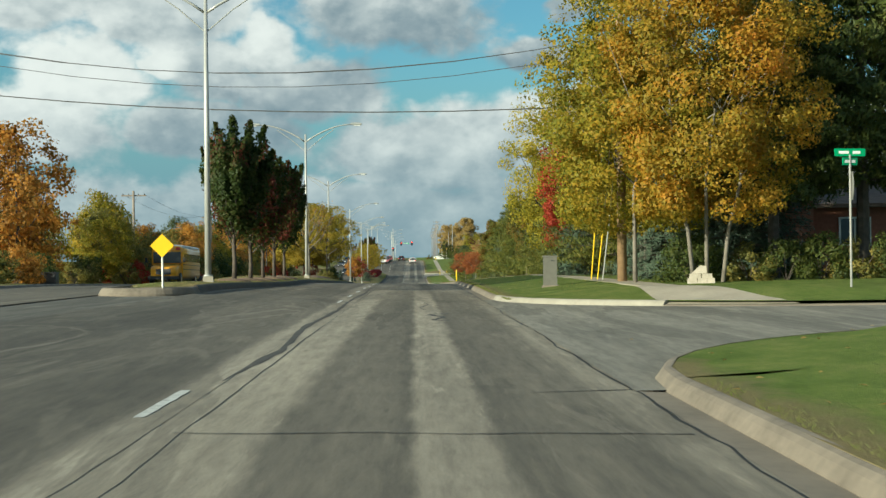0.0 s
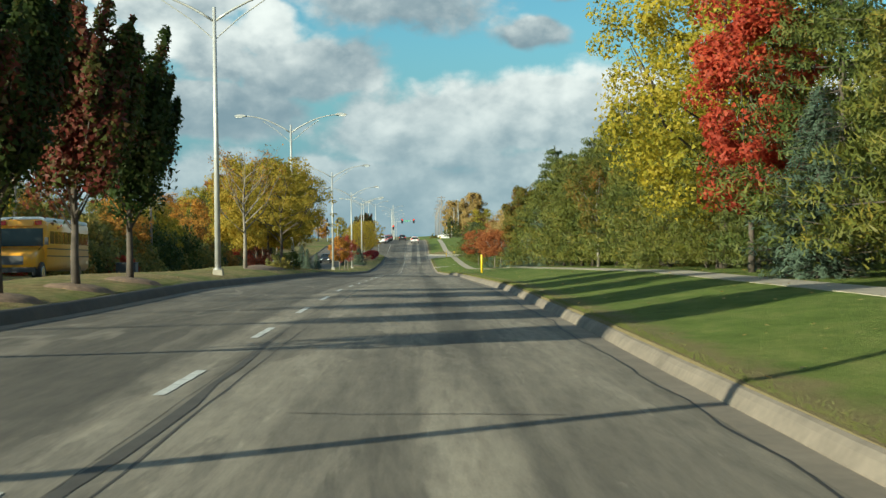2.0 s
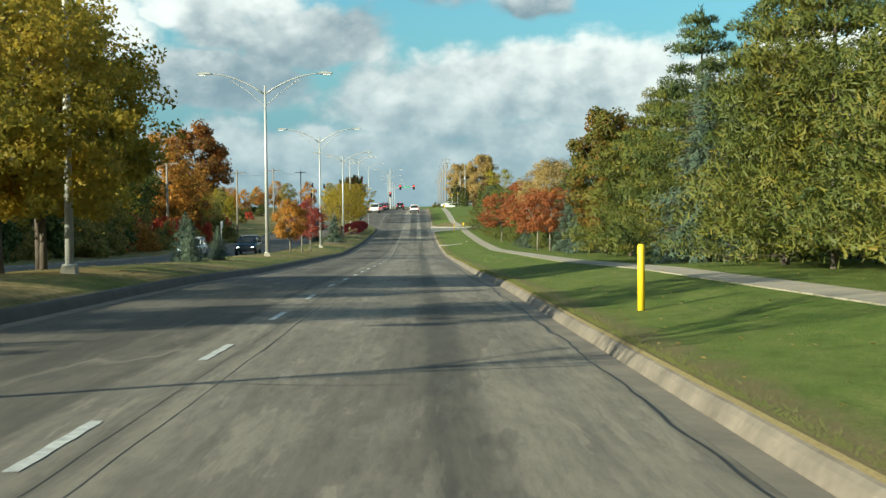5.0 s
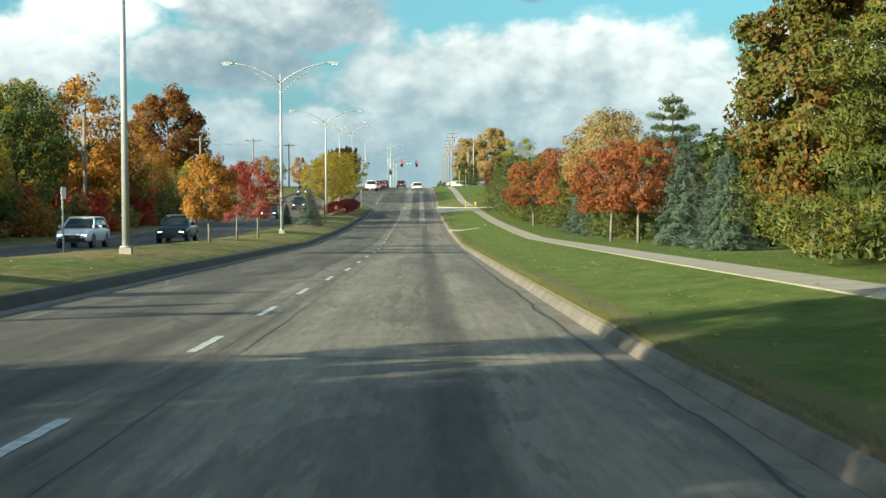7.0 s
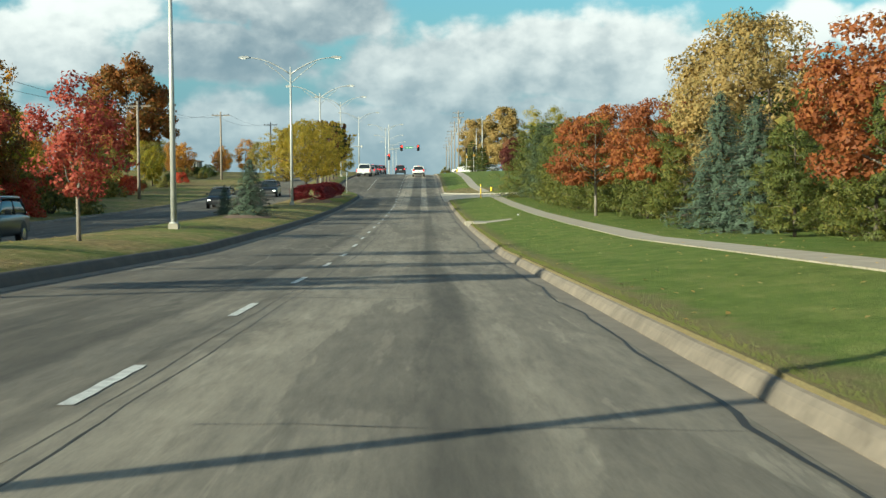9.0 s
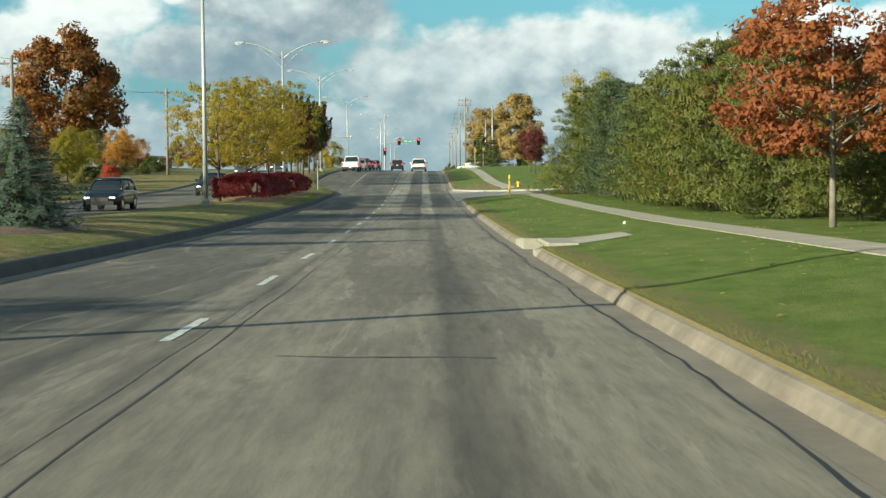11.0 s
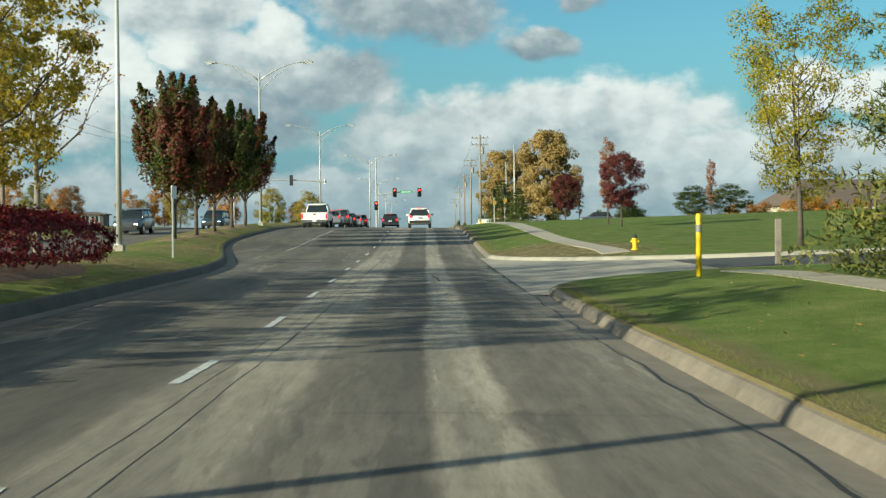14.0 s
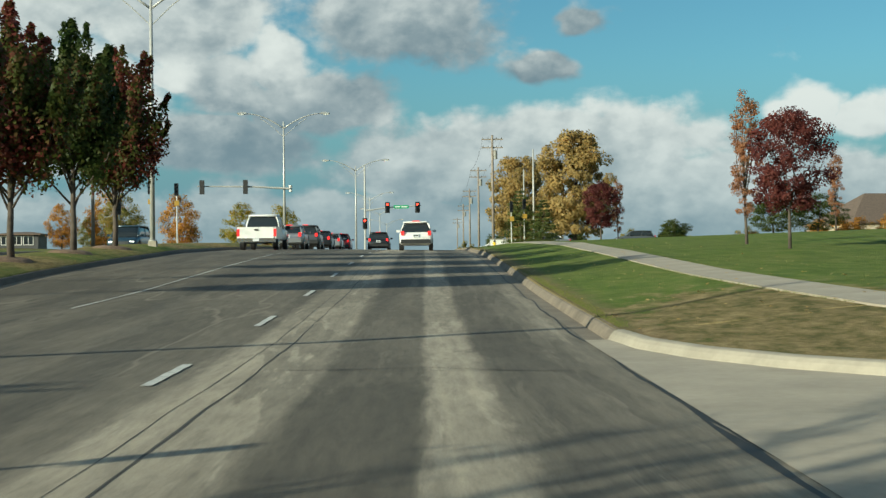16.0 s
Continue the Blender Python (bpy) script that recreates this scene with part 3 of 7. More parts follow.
ys_road = [-80 + 2 * i for i in range(341)]
road = sheet("road", M["asphalt"], lambda y: [left_curb(y) - 0.02, left_curb(y) * 0.75, -2.08, 0.0, 2.07], ys_road, lambda x, y: surf(x, y),
             "worn grey asphalt carriageway with pale streaks", "road")
sheet("road", M["asphalt"], lambda y: [OPP_OUT, -18, -16.1, -14, median_in(y)], ys_road, lambda x, y: road_z(y) + 0.08 + hump(x, y),
                 "grey asphalt of the oncoming carriageway", "road")
crossing = sheet("road", M["side_asphalt"], [-11.9, -9, -5.8], [-40, -20, 0, 10, 20, 30, 37.5], lambda x, y: road_z(y) + 0.06 + hump(x, y),
                 "patched asphalt in the median opening", "road")
sheet("road", M["side_asphalt"], [-160, -60, -20.3], [12, 16, 22, 28, 32], lambda x, y: road_z(y) + 0.07 + hump(x, y), "asphalt side street crossing the avenue", "road")


def mouth(y0, y1, r0, r1, mat_, rise, label):
    """Street mouth: a flat fan between two curved returns (radii r0, r1), running off to the right."""
    def edge(y):
        if y < y0:
            t, r = (y - y0 + r0) / r0, r0
        elif y > y1:
            t, r = (y1 + r1 - y) / r1, r1
        else:
            return None
        return RK + 0.03 + r * (1 - math.sqrt(max(0.0, 1 - t * t)))
    big = RK + max(r0, r1) + 0.03
    ys = [y0 - r0 + r0 * math.sin(math.pi / 2 * i / 10) for i in range(11)] + [y0 + (y1 - y0) * i / 6 for i in range(1, 6)]
    ys += [y1 + r1 - r1 * math.sin(math.pi / 2 * i / 10) for i in range(10, -1, -1)]
    g = Geo()
    rows = []
    for y in ys:
        xe = edge(y)
        xe = big if xe is None or y in (y0, y1) else xe
        rows.append([(2.05 + (xe - 2.05) * k / 6, y) for k in range(7)])
    n = 7
    g.v = [(x, y, surf(2.07, y) + 0.006 + rise * max(0, x - 2.1)) for r in rows for x, y in r]
    g.f = [(i * n + j, i * n + j + 1, (i + 1) * n + j + 1, (i + 1) * n + j) for i in range(len(rows) - 1) for j in range(n - 1)]
    o = len(g.v)
    for x in (big, 20, 40, 90):
        for y in (y0, y0 + (y1 - y0) / 3, y1 - (y1 - y0) / 3, y1):
            g.v.append((x, y, surf(2.07, y) + 0.006 + rise * min(x - 2.1, 14)))
    for i in range(3):
        for j in range(3):
            a = o + i * 4 + j
            g.f.append((a, a + 4, a + 5, a + 1))
    return tagged(new("road", g.mesh("road", mat_, True)), label, "road", kind="structure")




def corner_lawns(y0, y1, r0, r1):
    """Turf that fills the rounded corners behind the kerb returns."""
    wide_ = RK + max(r0, r1) + 0.2
    for lo, hi, r, near in ((y0 - r0, y0, r0, True), (y1, y1 + r1, r1, False)):
        ys = [lo + (hi - lo) * (math.sin(math.pi / 2 * i / 12) if near else 1 - math.sin(math.pi / 2 * (1 - i / 12))) for i in range(13)]

        def row(y, lo=lo, hi=hi, r=r, near=near):
            t = (y - lo) / r if near else (hi - y) / r
            e = RK + r - math.sqrt(max(0.0, (r - 0.13) ** 2 - (t * r) ** 2))
            return [e + (max(wide_, e + 0.01) - e) * k / 8 for k in range(9)]
        sheet("lawn", M["turf"], row, ys, land, "mown grass on a street corner", "grass")


corner_lawns(*SIDE)
corner_lawns(*DRIVE)
mouth(*SIDE, M["side_asphalt"], 0.012, "patched asphalt mouth of a side street")
mouth(*DRIVE, M["walk"], 0.03, "pale concrete mouth of a driveway")
sheet("driveway", M["new_asphalt"], [7.6, 10, 16, 40, 88], [291.0, 294, 297, 300.2], lambda x, y: surf(2.07, y) + 0.014 + 0.03 * min(x - 2.1, 14), "dark smooth asphalt driveway behind the sidewalk", "driveway")


# ---- kerbs ----
def kerb(points, height, width, mat_, label, inward=1.0, slope=0.0):
    """A kerb along (x, y) points, its face on the points' line, with a sloped face and rounded top edge; inward: +1 if it lies to the right of the way."""
    g = Geo()
    prof = [(-0.02, -0.25), (-0.02, 0.0), (0.035, height * 0.62), (0.075, height * 0.90), (0.12, height), (width, height + 0.005), (width, -0.25)]
    rows = []
    for i, (x, y) in enumerate(points):
        x0, y0 = points[max(0, i - 1)]
        x1, y1 = points[min(len(points) - 1, i + 1)]
        d = Vector((x1 - x0, y1 - y0, 0)).normalized()
        nrm = Vector((d.y, -d.x, 0)) * inward
        jog = 0.012 * noise.noise((x * 0.7, y * 0.7, 3.0))
        zb = surf(max(min(x, 2.2), -6.0), y) if x > -11 else road_z(y) + 0.08 + hump(x, y)
        zb += slope * max(0.0, min(x - 2.36, 14))
        rows.append([(x + nrm.x * (u + jog), y + nrm.y * (u + jog), zb + w + (jog * 0.6 if w > 0 else 0)) for u, w in prof])
    n = len(prof)
    g.v = [p for r in rows for p in r]
    g.f = [(i * n + j, i * n + j + 1, (i + 1) * n + j + 1, (i + 1) * n + j) for i in range(len(rows) - 1) for j in range(n - 1)]
    g.f += [tuple(range(n)), tuple(range((len(rows) - 1) * n, len(rows) * n))]
    return tagged(new("kerb", g.mesh("kerb", mat_, False)), label, "kerb", kind="structure")


def steps(a, b, d=1.0):
    n = max(2, int((b - a) / d))
    return [a + (b - a) * i / n for i in range(n + 1)]


def arc(cx, cy, r, a0, a1, n=10):
    return [(cx + r * math.cos(radians(a0 + (a1 - a0) * i / n)), cy + r * math.sin(radians(a0 + (a1 - a0) * i / n))) for i in range(n + 1)]


s0, s1, sa, sb = SIDE
d0, d1, da, db = DRIVE
kerb([(RK, y) for y in steps(-80, s0 - sa)] + arc(RK + sa, s0 - sa, sa, 180, 90)[1:] + [(RK + sa + 6 * i, s0) for i in range(1, 13)], 0.13, 0.16, M["concrete"], "weathered tan concrete kerb", 1, 0.012)
kerb([(RK + sb + 6 * i, s1) for i in range(12, 0, -1)] + arc(RK + sb, s1 + sb, sb, 270, 228), 0.05, 0.16, M["gutter"], "low dropped kerb beside a sidewalk ramp", 1, 0.012)
kerb(arc(RK + sb, s1 + sb, sb, 228, 180), 0.15, 0.19, M["new_concrete"], "pale newer concrete kerb round a corner", 1, 0.012)
kerb([(RK, y) for y in steps(s1 + sb, 229.05)], 0.13, 0.16, M["concrete"], "weathered tan concrete kerb, chipped along its edge", 1)
kerb([(RK, y) for y in steps(235.15, d0 - da)] + arc(RK + da, d0 - da, da, 180, 90)[1:] + [(RK + da + 5 * i, d0) for i in range(1, 10)], 0.13, 0.16, M["concrete"], "weathered tan concrete kerb, chipped along its edge", 1, 0.03)
kerb([(RK + db + 5 * i, d1) for i in range(9, 0, -1)] + arc(RK + db, d1 + db, db, 270, 180), 0.14, 0.19, M["new_concrete"], "pale concrete kerb round a driveway", 1, 0.03)
kerb([(RK, y) for y in steps(d1 + db, 440, 2)], 0.13, 0.16, M["concrete"], "weathered concrete kerb", 1)
kerb([(left_curb(y), y) for y in steps(37.3, 440)], 0.20, 0.17, M["dark_kerb"], "grey concrete median kerb, coloured dark for dirt and shade", -1)
kerb([(left_curb(37), 37.3)] + arc(-7.125, 36.6, 1.275, 0, -180, 18), 0.17, 0.17, M["concrete"], "rounded kerb at the median's nose", 1)
kerb([(median_in(y), y) for y in steps(36.6, 440, 2)], 0.16, 0.17, M["concrete"], "grey concrete median kerb", 1)
kerb([(OPP_OUT, y) for y in steps(32, 440, 2)], 0.13, 0.16, M["concrete"], "grey concrete kerb of the far verge", -1)
nose = sheet("median_nose", M["turf"], lambda y: [-7.125 + k * (math.sqrt(max(0.01, 1.32 - (36.6 - y) ** 2)) if y < 36.6 else 1.15) for k in (-1, -0.5, 0, 0.5, 1)], [35.5, 35.65, 35.9, 36.2, 36.6, 37.3, 38.4, 39.6], lambda x, y: road_z(y) + hump(x, y) + 0.20 + 0.04 * smooth(36, 39, y) * (1 - smooth(0.6, 1.1, abs(x + 7.12))), "dry grass on the median's nose", "grass")

# gutter pans beside the kerbs
for a, b in ((-80, s0 - sa), (s1 + sb, d0 - da), (d1 + db, 440)):
    sheet("gutter", M["gutter"], [2.07, 2.37], steps(a, b, 2), lambda x, y: surf(x, y) + 0.001 - 0.03 * (x - 2.07), "brownish concrete gutter pan", "gutter")
sheet("gutter", M["gutter"], lambda y: [left_curb(y), left_curb(y) + 0.3], steps(37.3, 440, 2), lambda x, y: surf(x, y) + 0.004, "concrete gutter pan along the median", "gutter")


# ---- the walk: slabs with joints ----
def walk_x(y):
    return 5.85 + 0.2 * math.sin(y * 0.03) - 0.5 * smooth(300, 320, y)


slab = Geo()
slab.box(0, 0, 0, 0.98, 1.485, 0.16)
slab_mesh = slab.mesh("slab", M["walk"])
walkway = thing("sidewalk", "pale concrete sidewalk of jointed slabs beside the grass", "sidewalk", kind="structure")
for y in [36.5 + 1.5 * k for k in range(240)]:
    if d0 - 4 < y < d1 + 4:
        continue
    x = walk_x(y) + 0.61
    slope = math.atan((land(x, y + 0.7) - land(x, y - 0.7)) / 1.4)
    ob = new("slab", slab_mesh)
    ob.parent = walkway
    ob.matrix_basis = pose(x, y, land(x, y) - 0.068, math.degrees(slope), -math.degrees(math.atan((land(x + 0.55, y) - land(x - 0.55, y)) / 1.1)), -math.degrees(math.atan((walk_x(y + 1) - walk_x(y - 1)) / 2)))
ramp = Geo()
for v_ in range(9):
    for u_ in range(5):
        a_, v = u_ / 4, v_ / 8
        bx = 5.95 + 2.9 * a_
        by = s1 + sb - math.sqrt((sb - 0.12) ** 2 - (RK + sb - bx) ** 2)
        px_, py_ = (5.93 + 1.0 * a_) * (1 - v) + bx * v, 36.6 * (1 - v) + by * v
        ramp.v.append((px_, py_, land(px_, py_) + 0.018 - (0.08 if v_ == 8 else 0.0)))
        if u_ and v_:
            o_ = len(ramp.v) - 1
            ramp.f.append((o_ - 6, o_ - 5, o_, o_ - 1))
tagged(new("sidewalk", ramp.mesh("sidewalk", M["walk"])), "pale concrete ramp from the sidewalk down to the street", "sidewalk", kind="structure")
sheet("sidewalk", M["walk"], [15.5, 90], [33.3, 34.8], lambda x, y: land(x, y) + 0.03, "pale concrete sidewalk along the side street", "sidewalk", 0.1)

# ---- paint and seams on the asphalt ----
def lane_drift(y):
    return 0.26 * smooth(148, 168, y) * (1 - smooth(185, 232, y))


paint = Geo()
rp = random.Random(4)
for i in range(13):
    y_ = 2.1 * i / 12
    paint.v += [(-0.05 + rp.uniform(-0.006, 0.008), y_, 0), (0.05 + rp.uniform(-0.008, 0.006), y_, 0)]
    if i:
        paint.f.append((2 * i - 2, 2 * i - 1, 2 * i + 1, 2 * i))
dash_mesh = paint.mesh("lane_dash", M["paint"])
dash_y = []
for a_, b_, n_ in ((-3.1, 11.5, 2), (11.5, 38.6, 1), (38.6, 51.2, 2), (51.2, 64.0, 2), (64.0, 75.6, 2), (75.6, 88.4, 2), (88.4, 129.1, 6), (129.1, 142.9, 2), (142.9, 154.3, 2), (154.3, 166.2, 2), (166.2, 214.6, 7),
                   (214.6, 228.5, 2), (228.5, 242.6, 2), (242.6, 263.4, 3), (263.4, 276.8, 2), (276.8, 283.9, 1), (283.9, 290.3, 1), (290.3, 305.6, 2), (305.6, 321.3, 2), (321.3, 432.0, 14)):
    dash_y += [a_ + (b_ - a_) * i / n_ for i in range(n_)]
for k, y in enumerate(dash_y):
    y -= 1.05
    pitch = math.degrees(math.atan((road_z(y + 2.1) - road_z(y)) / 2.1))
    ob = new("lane_dash", dash_mesh)
    x = -2.12 + lane_drift(y) - 0.3 * smooth(270, 310, y)
    ob.matrix_basis = pose(x, y, surf(x, y) + 0.005 + 0.004 * smooth(268, 285, y), pitch, 1.0, 0.35 * math.sin(k * 2.1))
    tagged(ob, "worn white painted lane dash", "road marking", "lane dashes", "structure")


def seam(name, xf, y0, y1, width, mat_, label, wobble=0.05, gaps=0.0, lift=0.002):
    """A ribbon of sealant or a cut line that wanders along the road."""
    g = Geo()
    ys = steps(y0, y1, 0.5)
    for i, y in enumerate(ys):
        w = width * (0.45 + 0.9 * abs(noise.noise((y * 0.31, width * 90, 7.7))))
        if gaps and noise.noise((y * 0.11, xf(y), 5.0)) < gaps - 0.5:
            w = 0.004
        x = xf(y) + wobble * noise.noise((y * 0.45, xf(0) * 3, 1.3)) + wobble * 0.4 * noise.noise((y * 1.7, xf(0), 4.3))
        g.v += [(x - w, y, surf(x, y) + lift), (x + w, y, surf(x, y) + lift)]
        if i:
            o = len(g.v) - 4
            g.f.append((o, o + 1, o + 3, o + 2))
    return tagged(new(name, g.mesh(name, mat_)), label, "road seam", kind="structure")


seam("seam", lambda y: 2.03, -80, 440, 0.024, M["tar"], "black tar seam between asphalt and gutter", 0.10)
seam("lane_line", lambda y: -6.0, 316, 352, 0.05, M["paint"], "worn white line beside the turn lane", 0.02, 0.0, 0.007)
seam("seam", lambda y: -1.64 + 0.5 * lane_drift(y), -80, 440, 0.015, M["seam"], "cracked dark seam beside the lane line", 0.03, 0.45)
seam("seam", lambda y: -1.88 + 0.8 * lane_drift(y), -80, 440, 0.005, M["seam"], "thin crack along the lane line", 0.03, 0.5)


def cross_crack(y, x0, x1, width, lean, label):
    g = Geo()
    n = int((x1 - x0) / 0.15)
    for i in range(n + 1):
        x = x0 + (x1 - x0) * i / n
        yy = y + lean * (x - x0) + 0.12 * noise.noise((x * 1.1, y, 2.0)) + 0.04 * noise.noise((x * 5, y, 8.0))
        w = width * (0.5 + abs(noise.noise((x * 2, y, 9.0))))
        g.v += [(x, yy - w, surf(x, yy) + 0.005), (x, yy + w, surf(x, yy) + 0.005)]
        if i:
            o = len(g.v) - 4
            g.f.append((o, o + 2, o + 3, o + 1))
    tagged(new("crack", g.mesh("crack", M["tar"])), label, "road crack", kind="structure")


rng = random.Random(5)
for k in range(34):
    y = 9 + k * 9.6 + rng.uniform(-2, 2)
    a = rng.choice((-5.6, -2.0, -1.7, -1.0))
    cross_crack(y, a, min(2.0, a + rng.uniform(1.6, 4.2)), rng.uniform(0.006, 0.02), rng.uniform(-0.06, 0.08), "transverse crack in the asphalt, partly sealed")


def squiggle(points, width, label, mat_=None):
    """A wandering blob of crack sealant on the asphalt."""
    g = Geo()
    dense = []
    for (xa, ya), (xb, yb) in zip(points, points[1:]):
        dense += [(xa + (xb - xa) * i / 8, ya + (yb - ya) * i / 8) for i in range(8)]
    for i, (x, y) in enumerate(dense):
        j = min(i + 1, len(dense) - 1)
        d = Vector((dense[j][0] - dense[max(0, j - 2)][0], dense[j][1] - dense[max(0, j - 2)][1], 0)).normalized()
        w = width * (0.35 + 1.1 * abs(noise.noise((x * 2.3, y * 0.9, 3.1)))) * min(1.0, 0.1 + i / 6, 0.1 + (len(dense) - 1 - i) / 6)
        ox = 0.05 * noise.noise((x * 3, y * 1.5, 0.3))
        g.v += [(x + ox - d.y * w, y + d.x * w, surf(x, y) + 0.0025), (x + ox + d.y * w, y - d.x * w, surf(x, y) + 0.0025)]
        if i:
            o = len(g.v) - 4
            g.f.append((o, o + 1, o + 3, o + 2))
    tagged(new("crack", g.mesh("crack", mat_ or M["tar"])), label, "road crack", kind="structure")


squiggle([(0.9, 26.5), (0.35, 27.2), (0.62, 28.6), (0.3, 29.8), (0.75, 30.6), (1.8, 30.9)], 0.075, "wandering black tar patch in the lane")
squiggle([(0.25, 32.0), (0.12, 34.0), (0.35, 36.5), (0.2, 39.0)], 0.04, "black tar line in the lane")
squiggle([(-1.9, 13.5), (-1.75, 18.0), (-1.95, 24.0), (-1.8, 32.0), (-1.9, 40.0), (-1.78, 48.0), (-1.86, 60.0)], 0.085, "broad dark seam along the lane joint", M["joint"])
squiggle([(1.0, 12.5), (2.2, 12.9), (3.4, 15.5), (5.2, 17.6)], 0.05, "black tar seam curving into the side street")
squiggle([(2.02, 284.0), (2.0, 292.0), (1.98, 300.0), (2.05, 309.0)], 0.05, "broad black tar seam at the driveway")
squiggle([(2.9, 290.0), (3.1, 297.0), (2.7, 305.0)], 0.02, "thin crack across the driveway mouth")
squiggle([(0.5, 289.0), (0.1, 289.4), (0.3, 290.6), (0.05, 296.0)], 0.04, "tar-filled crack in the lane")
for k_, (y_, x0_, x1_) in enumerate(((63.5, -5.4, -3.0), (96.0, 0.1, 0.9), (139.0, -4.8, -2.4), (148.0, 0.2, 0.8), (198.0, -5.0, -2.6), (226.0, 0.3, 1.0), (243.0, 0.0, 0.9), (271.0, -4.9, -2.9), (306.0, -1.6, 1.7))):
    squiggle([(x0_, y_), ((x0_ + x1_) / 2, y_ + 0.5), (x1_, y_ + 0.1)], 0.02, "short sealed crack in the asphalt")


# ---- vegetation ----
def spray_mesh(name, mat_, pos, nrm_up, size, aspect, rs, spread=0.5, along=None, soft=0.6):
    """Many small pointed sprays or leaves of one triangle each."""
    n = len(pos)
    out = nrm_up / (np.linalg.norm(nrm_up, axis=1, keepdims=True) + 1e-9)
    d = out + rs.normal(0, spread, (n, 3))
    d /= np.linalg.norm(d, axis=1, keepdims=True) + 1e-9
    u = rs.normal(0, 1, (n, 3)) if along is None else along + rs.normal(0, 0.35, (n, 3))
    u -= d * np.sum(u * d, axis=1, keepdims=True)
    u /= np.linalg.norm(u, axis=1, keepdims=True) + 1e-9
    w = np.cross(d, u)
    s = size[:, None]
    verts = np.empty((n, 3, 3))
    verts[:, 0] = pos - u * s * 0.4 - w * s * 0.5 * aspect
    verts[:, 1] = pos + u * s * 0.6
    verts[:, 2] = pos - u * s * 0.4 + w * s * 0.5 * aspect
    me = bpy.data.meshes.new(name)
    me.vertices.add(n * 3)
    me.vertices.foreach_set("co", verts.reshape(-1).astype(np.float32))
    me.loops.add(n * 3)
    me.loops.foreach_set("vertex_index", np.arange(n * 3, dtype=np.int32))
    me.polygons.add(n)
    me.polygons.foreach_set("loop_start", (np.arange(n) * 3).astype(np.int32))
    me.polygons.foreach_set("loop_total", np.full(n, 3, np.int32))
    me.update(calc_edges=True)
    me.materials.append(mat_)
    nn = d * (1 - soft) + out * soft
    nn /= np.linalg.norm(nn, axis=1, keepdims=True) + 1e-9
    me.polygons.foreach_set("use_smooth", np.ones(n, bool))
    me.normals_split_custom_set_from_vertices(np.repeat(nn, 3, axis=0).tolist())
    return me


def card_mesh(name, mat_, pos, nrm_up, size, aspect, rs, fold=0.25, spread=0.6, along=None, soft=0.45):
    """Many small folded leaves, one island each: pos (n,3), nrm_up (n,3) the way they lean, size (n,)."""
    n = len(pos)
    d = nrm_up + rs.normal(0, spread, (n, 3))
    d /= np.linalg.norm(d, axis=1, keepdims=True) + 1e-9
    u = np.cross(d, rs.normal(0, 1, (n, 3))) if along is None else along + rs.normal(0, 0.3, (n, 3))
    if along is not None:
        u -= d * np.sum(u * d, axis=1, keepdims=True)
    u /= np.linalg.norm(u, axis=1, keepdims=True) + 1e-9
    w = np.cross(d, u)
    s = size[:, None]
    a = aspect
    verts = np.empty((n, 4, 3))
    verts[:, 0] = pos - u * s * 0.5
    verts[:, 1] = pos + w * s * 0.5 * a + d * s * fold
    verts[:, 2] = pos + u * s * 0.5
    verts[:, 3] = pos - w * s * 0.5 * a + d * s * fold
    me = bpy.data.meshes.new(name)
    me.vertices.add(n * 4)
    me.vertices.foreach_set("co", verts.reshape(-1).astype(np.float32))
    me.loops.add(n * 6)
    base = (np.arange(n) * 4)[:, None]
    me.loops.foreach_set("vertex_index", (base + np.array([[0, 2, 1, 0, 3, 2]])).reshape(-1).astype(np.int32))
    me.polygons.add(n * 2)
    me.polygons.foreach_set("loop_start", (np.arange(n * 2) * 3).astype(np.int32))
    me.polygons.foreach_set("loop_total", np.full(n * 2, 3, np.int32))
    me.update(calc_edges=True)
    me.materials.append(mat_)
    # lean each leaf's normal towards the crown's outside, as a clump of leaves would shade
    out = nrm_up / (np.linalg.norm(nrm_up, axis=1, keepdims=True) + 1e-9)
    nn = d * (1 - soft) + out * soft
    nn /= np.linalg.norm(nn, axis=1, keepdims=True) + 1e-9
    me.polygons.foreach_set("use_smooth", np.ones(n * 2, bool))
    me.normals_split_custom_set_from_vertices(np.repeat(nn, 4, axis=0).tolist())
    return me


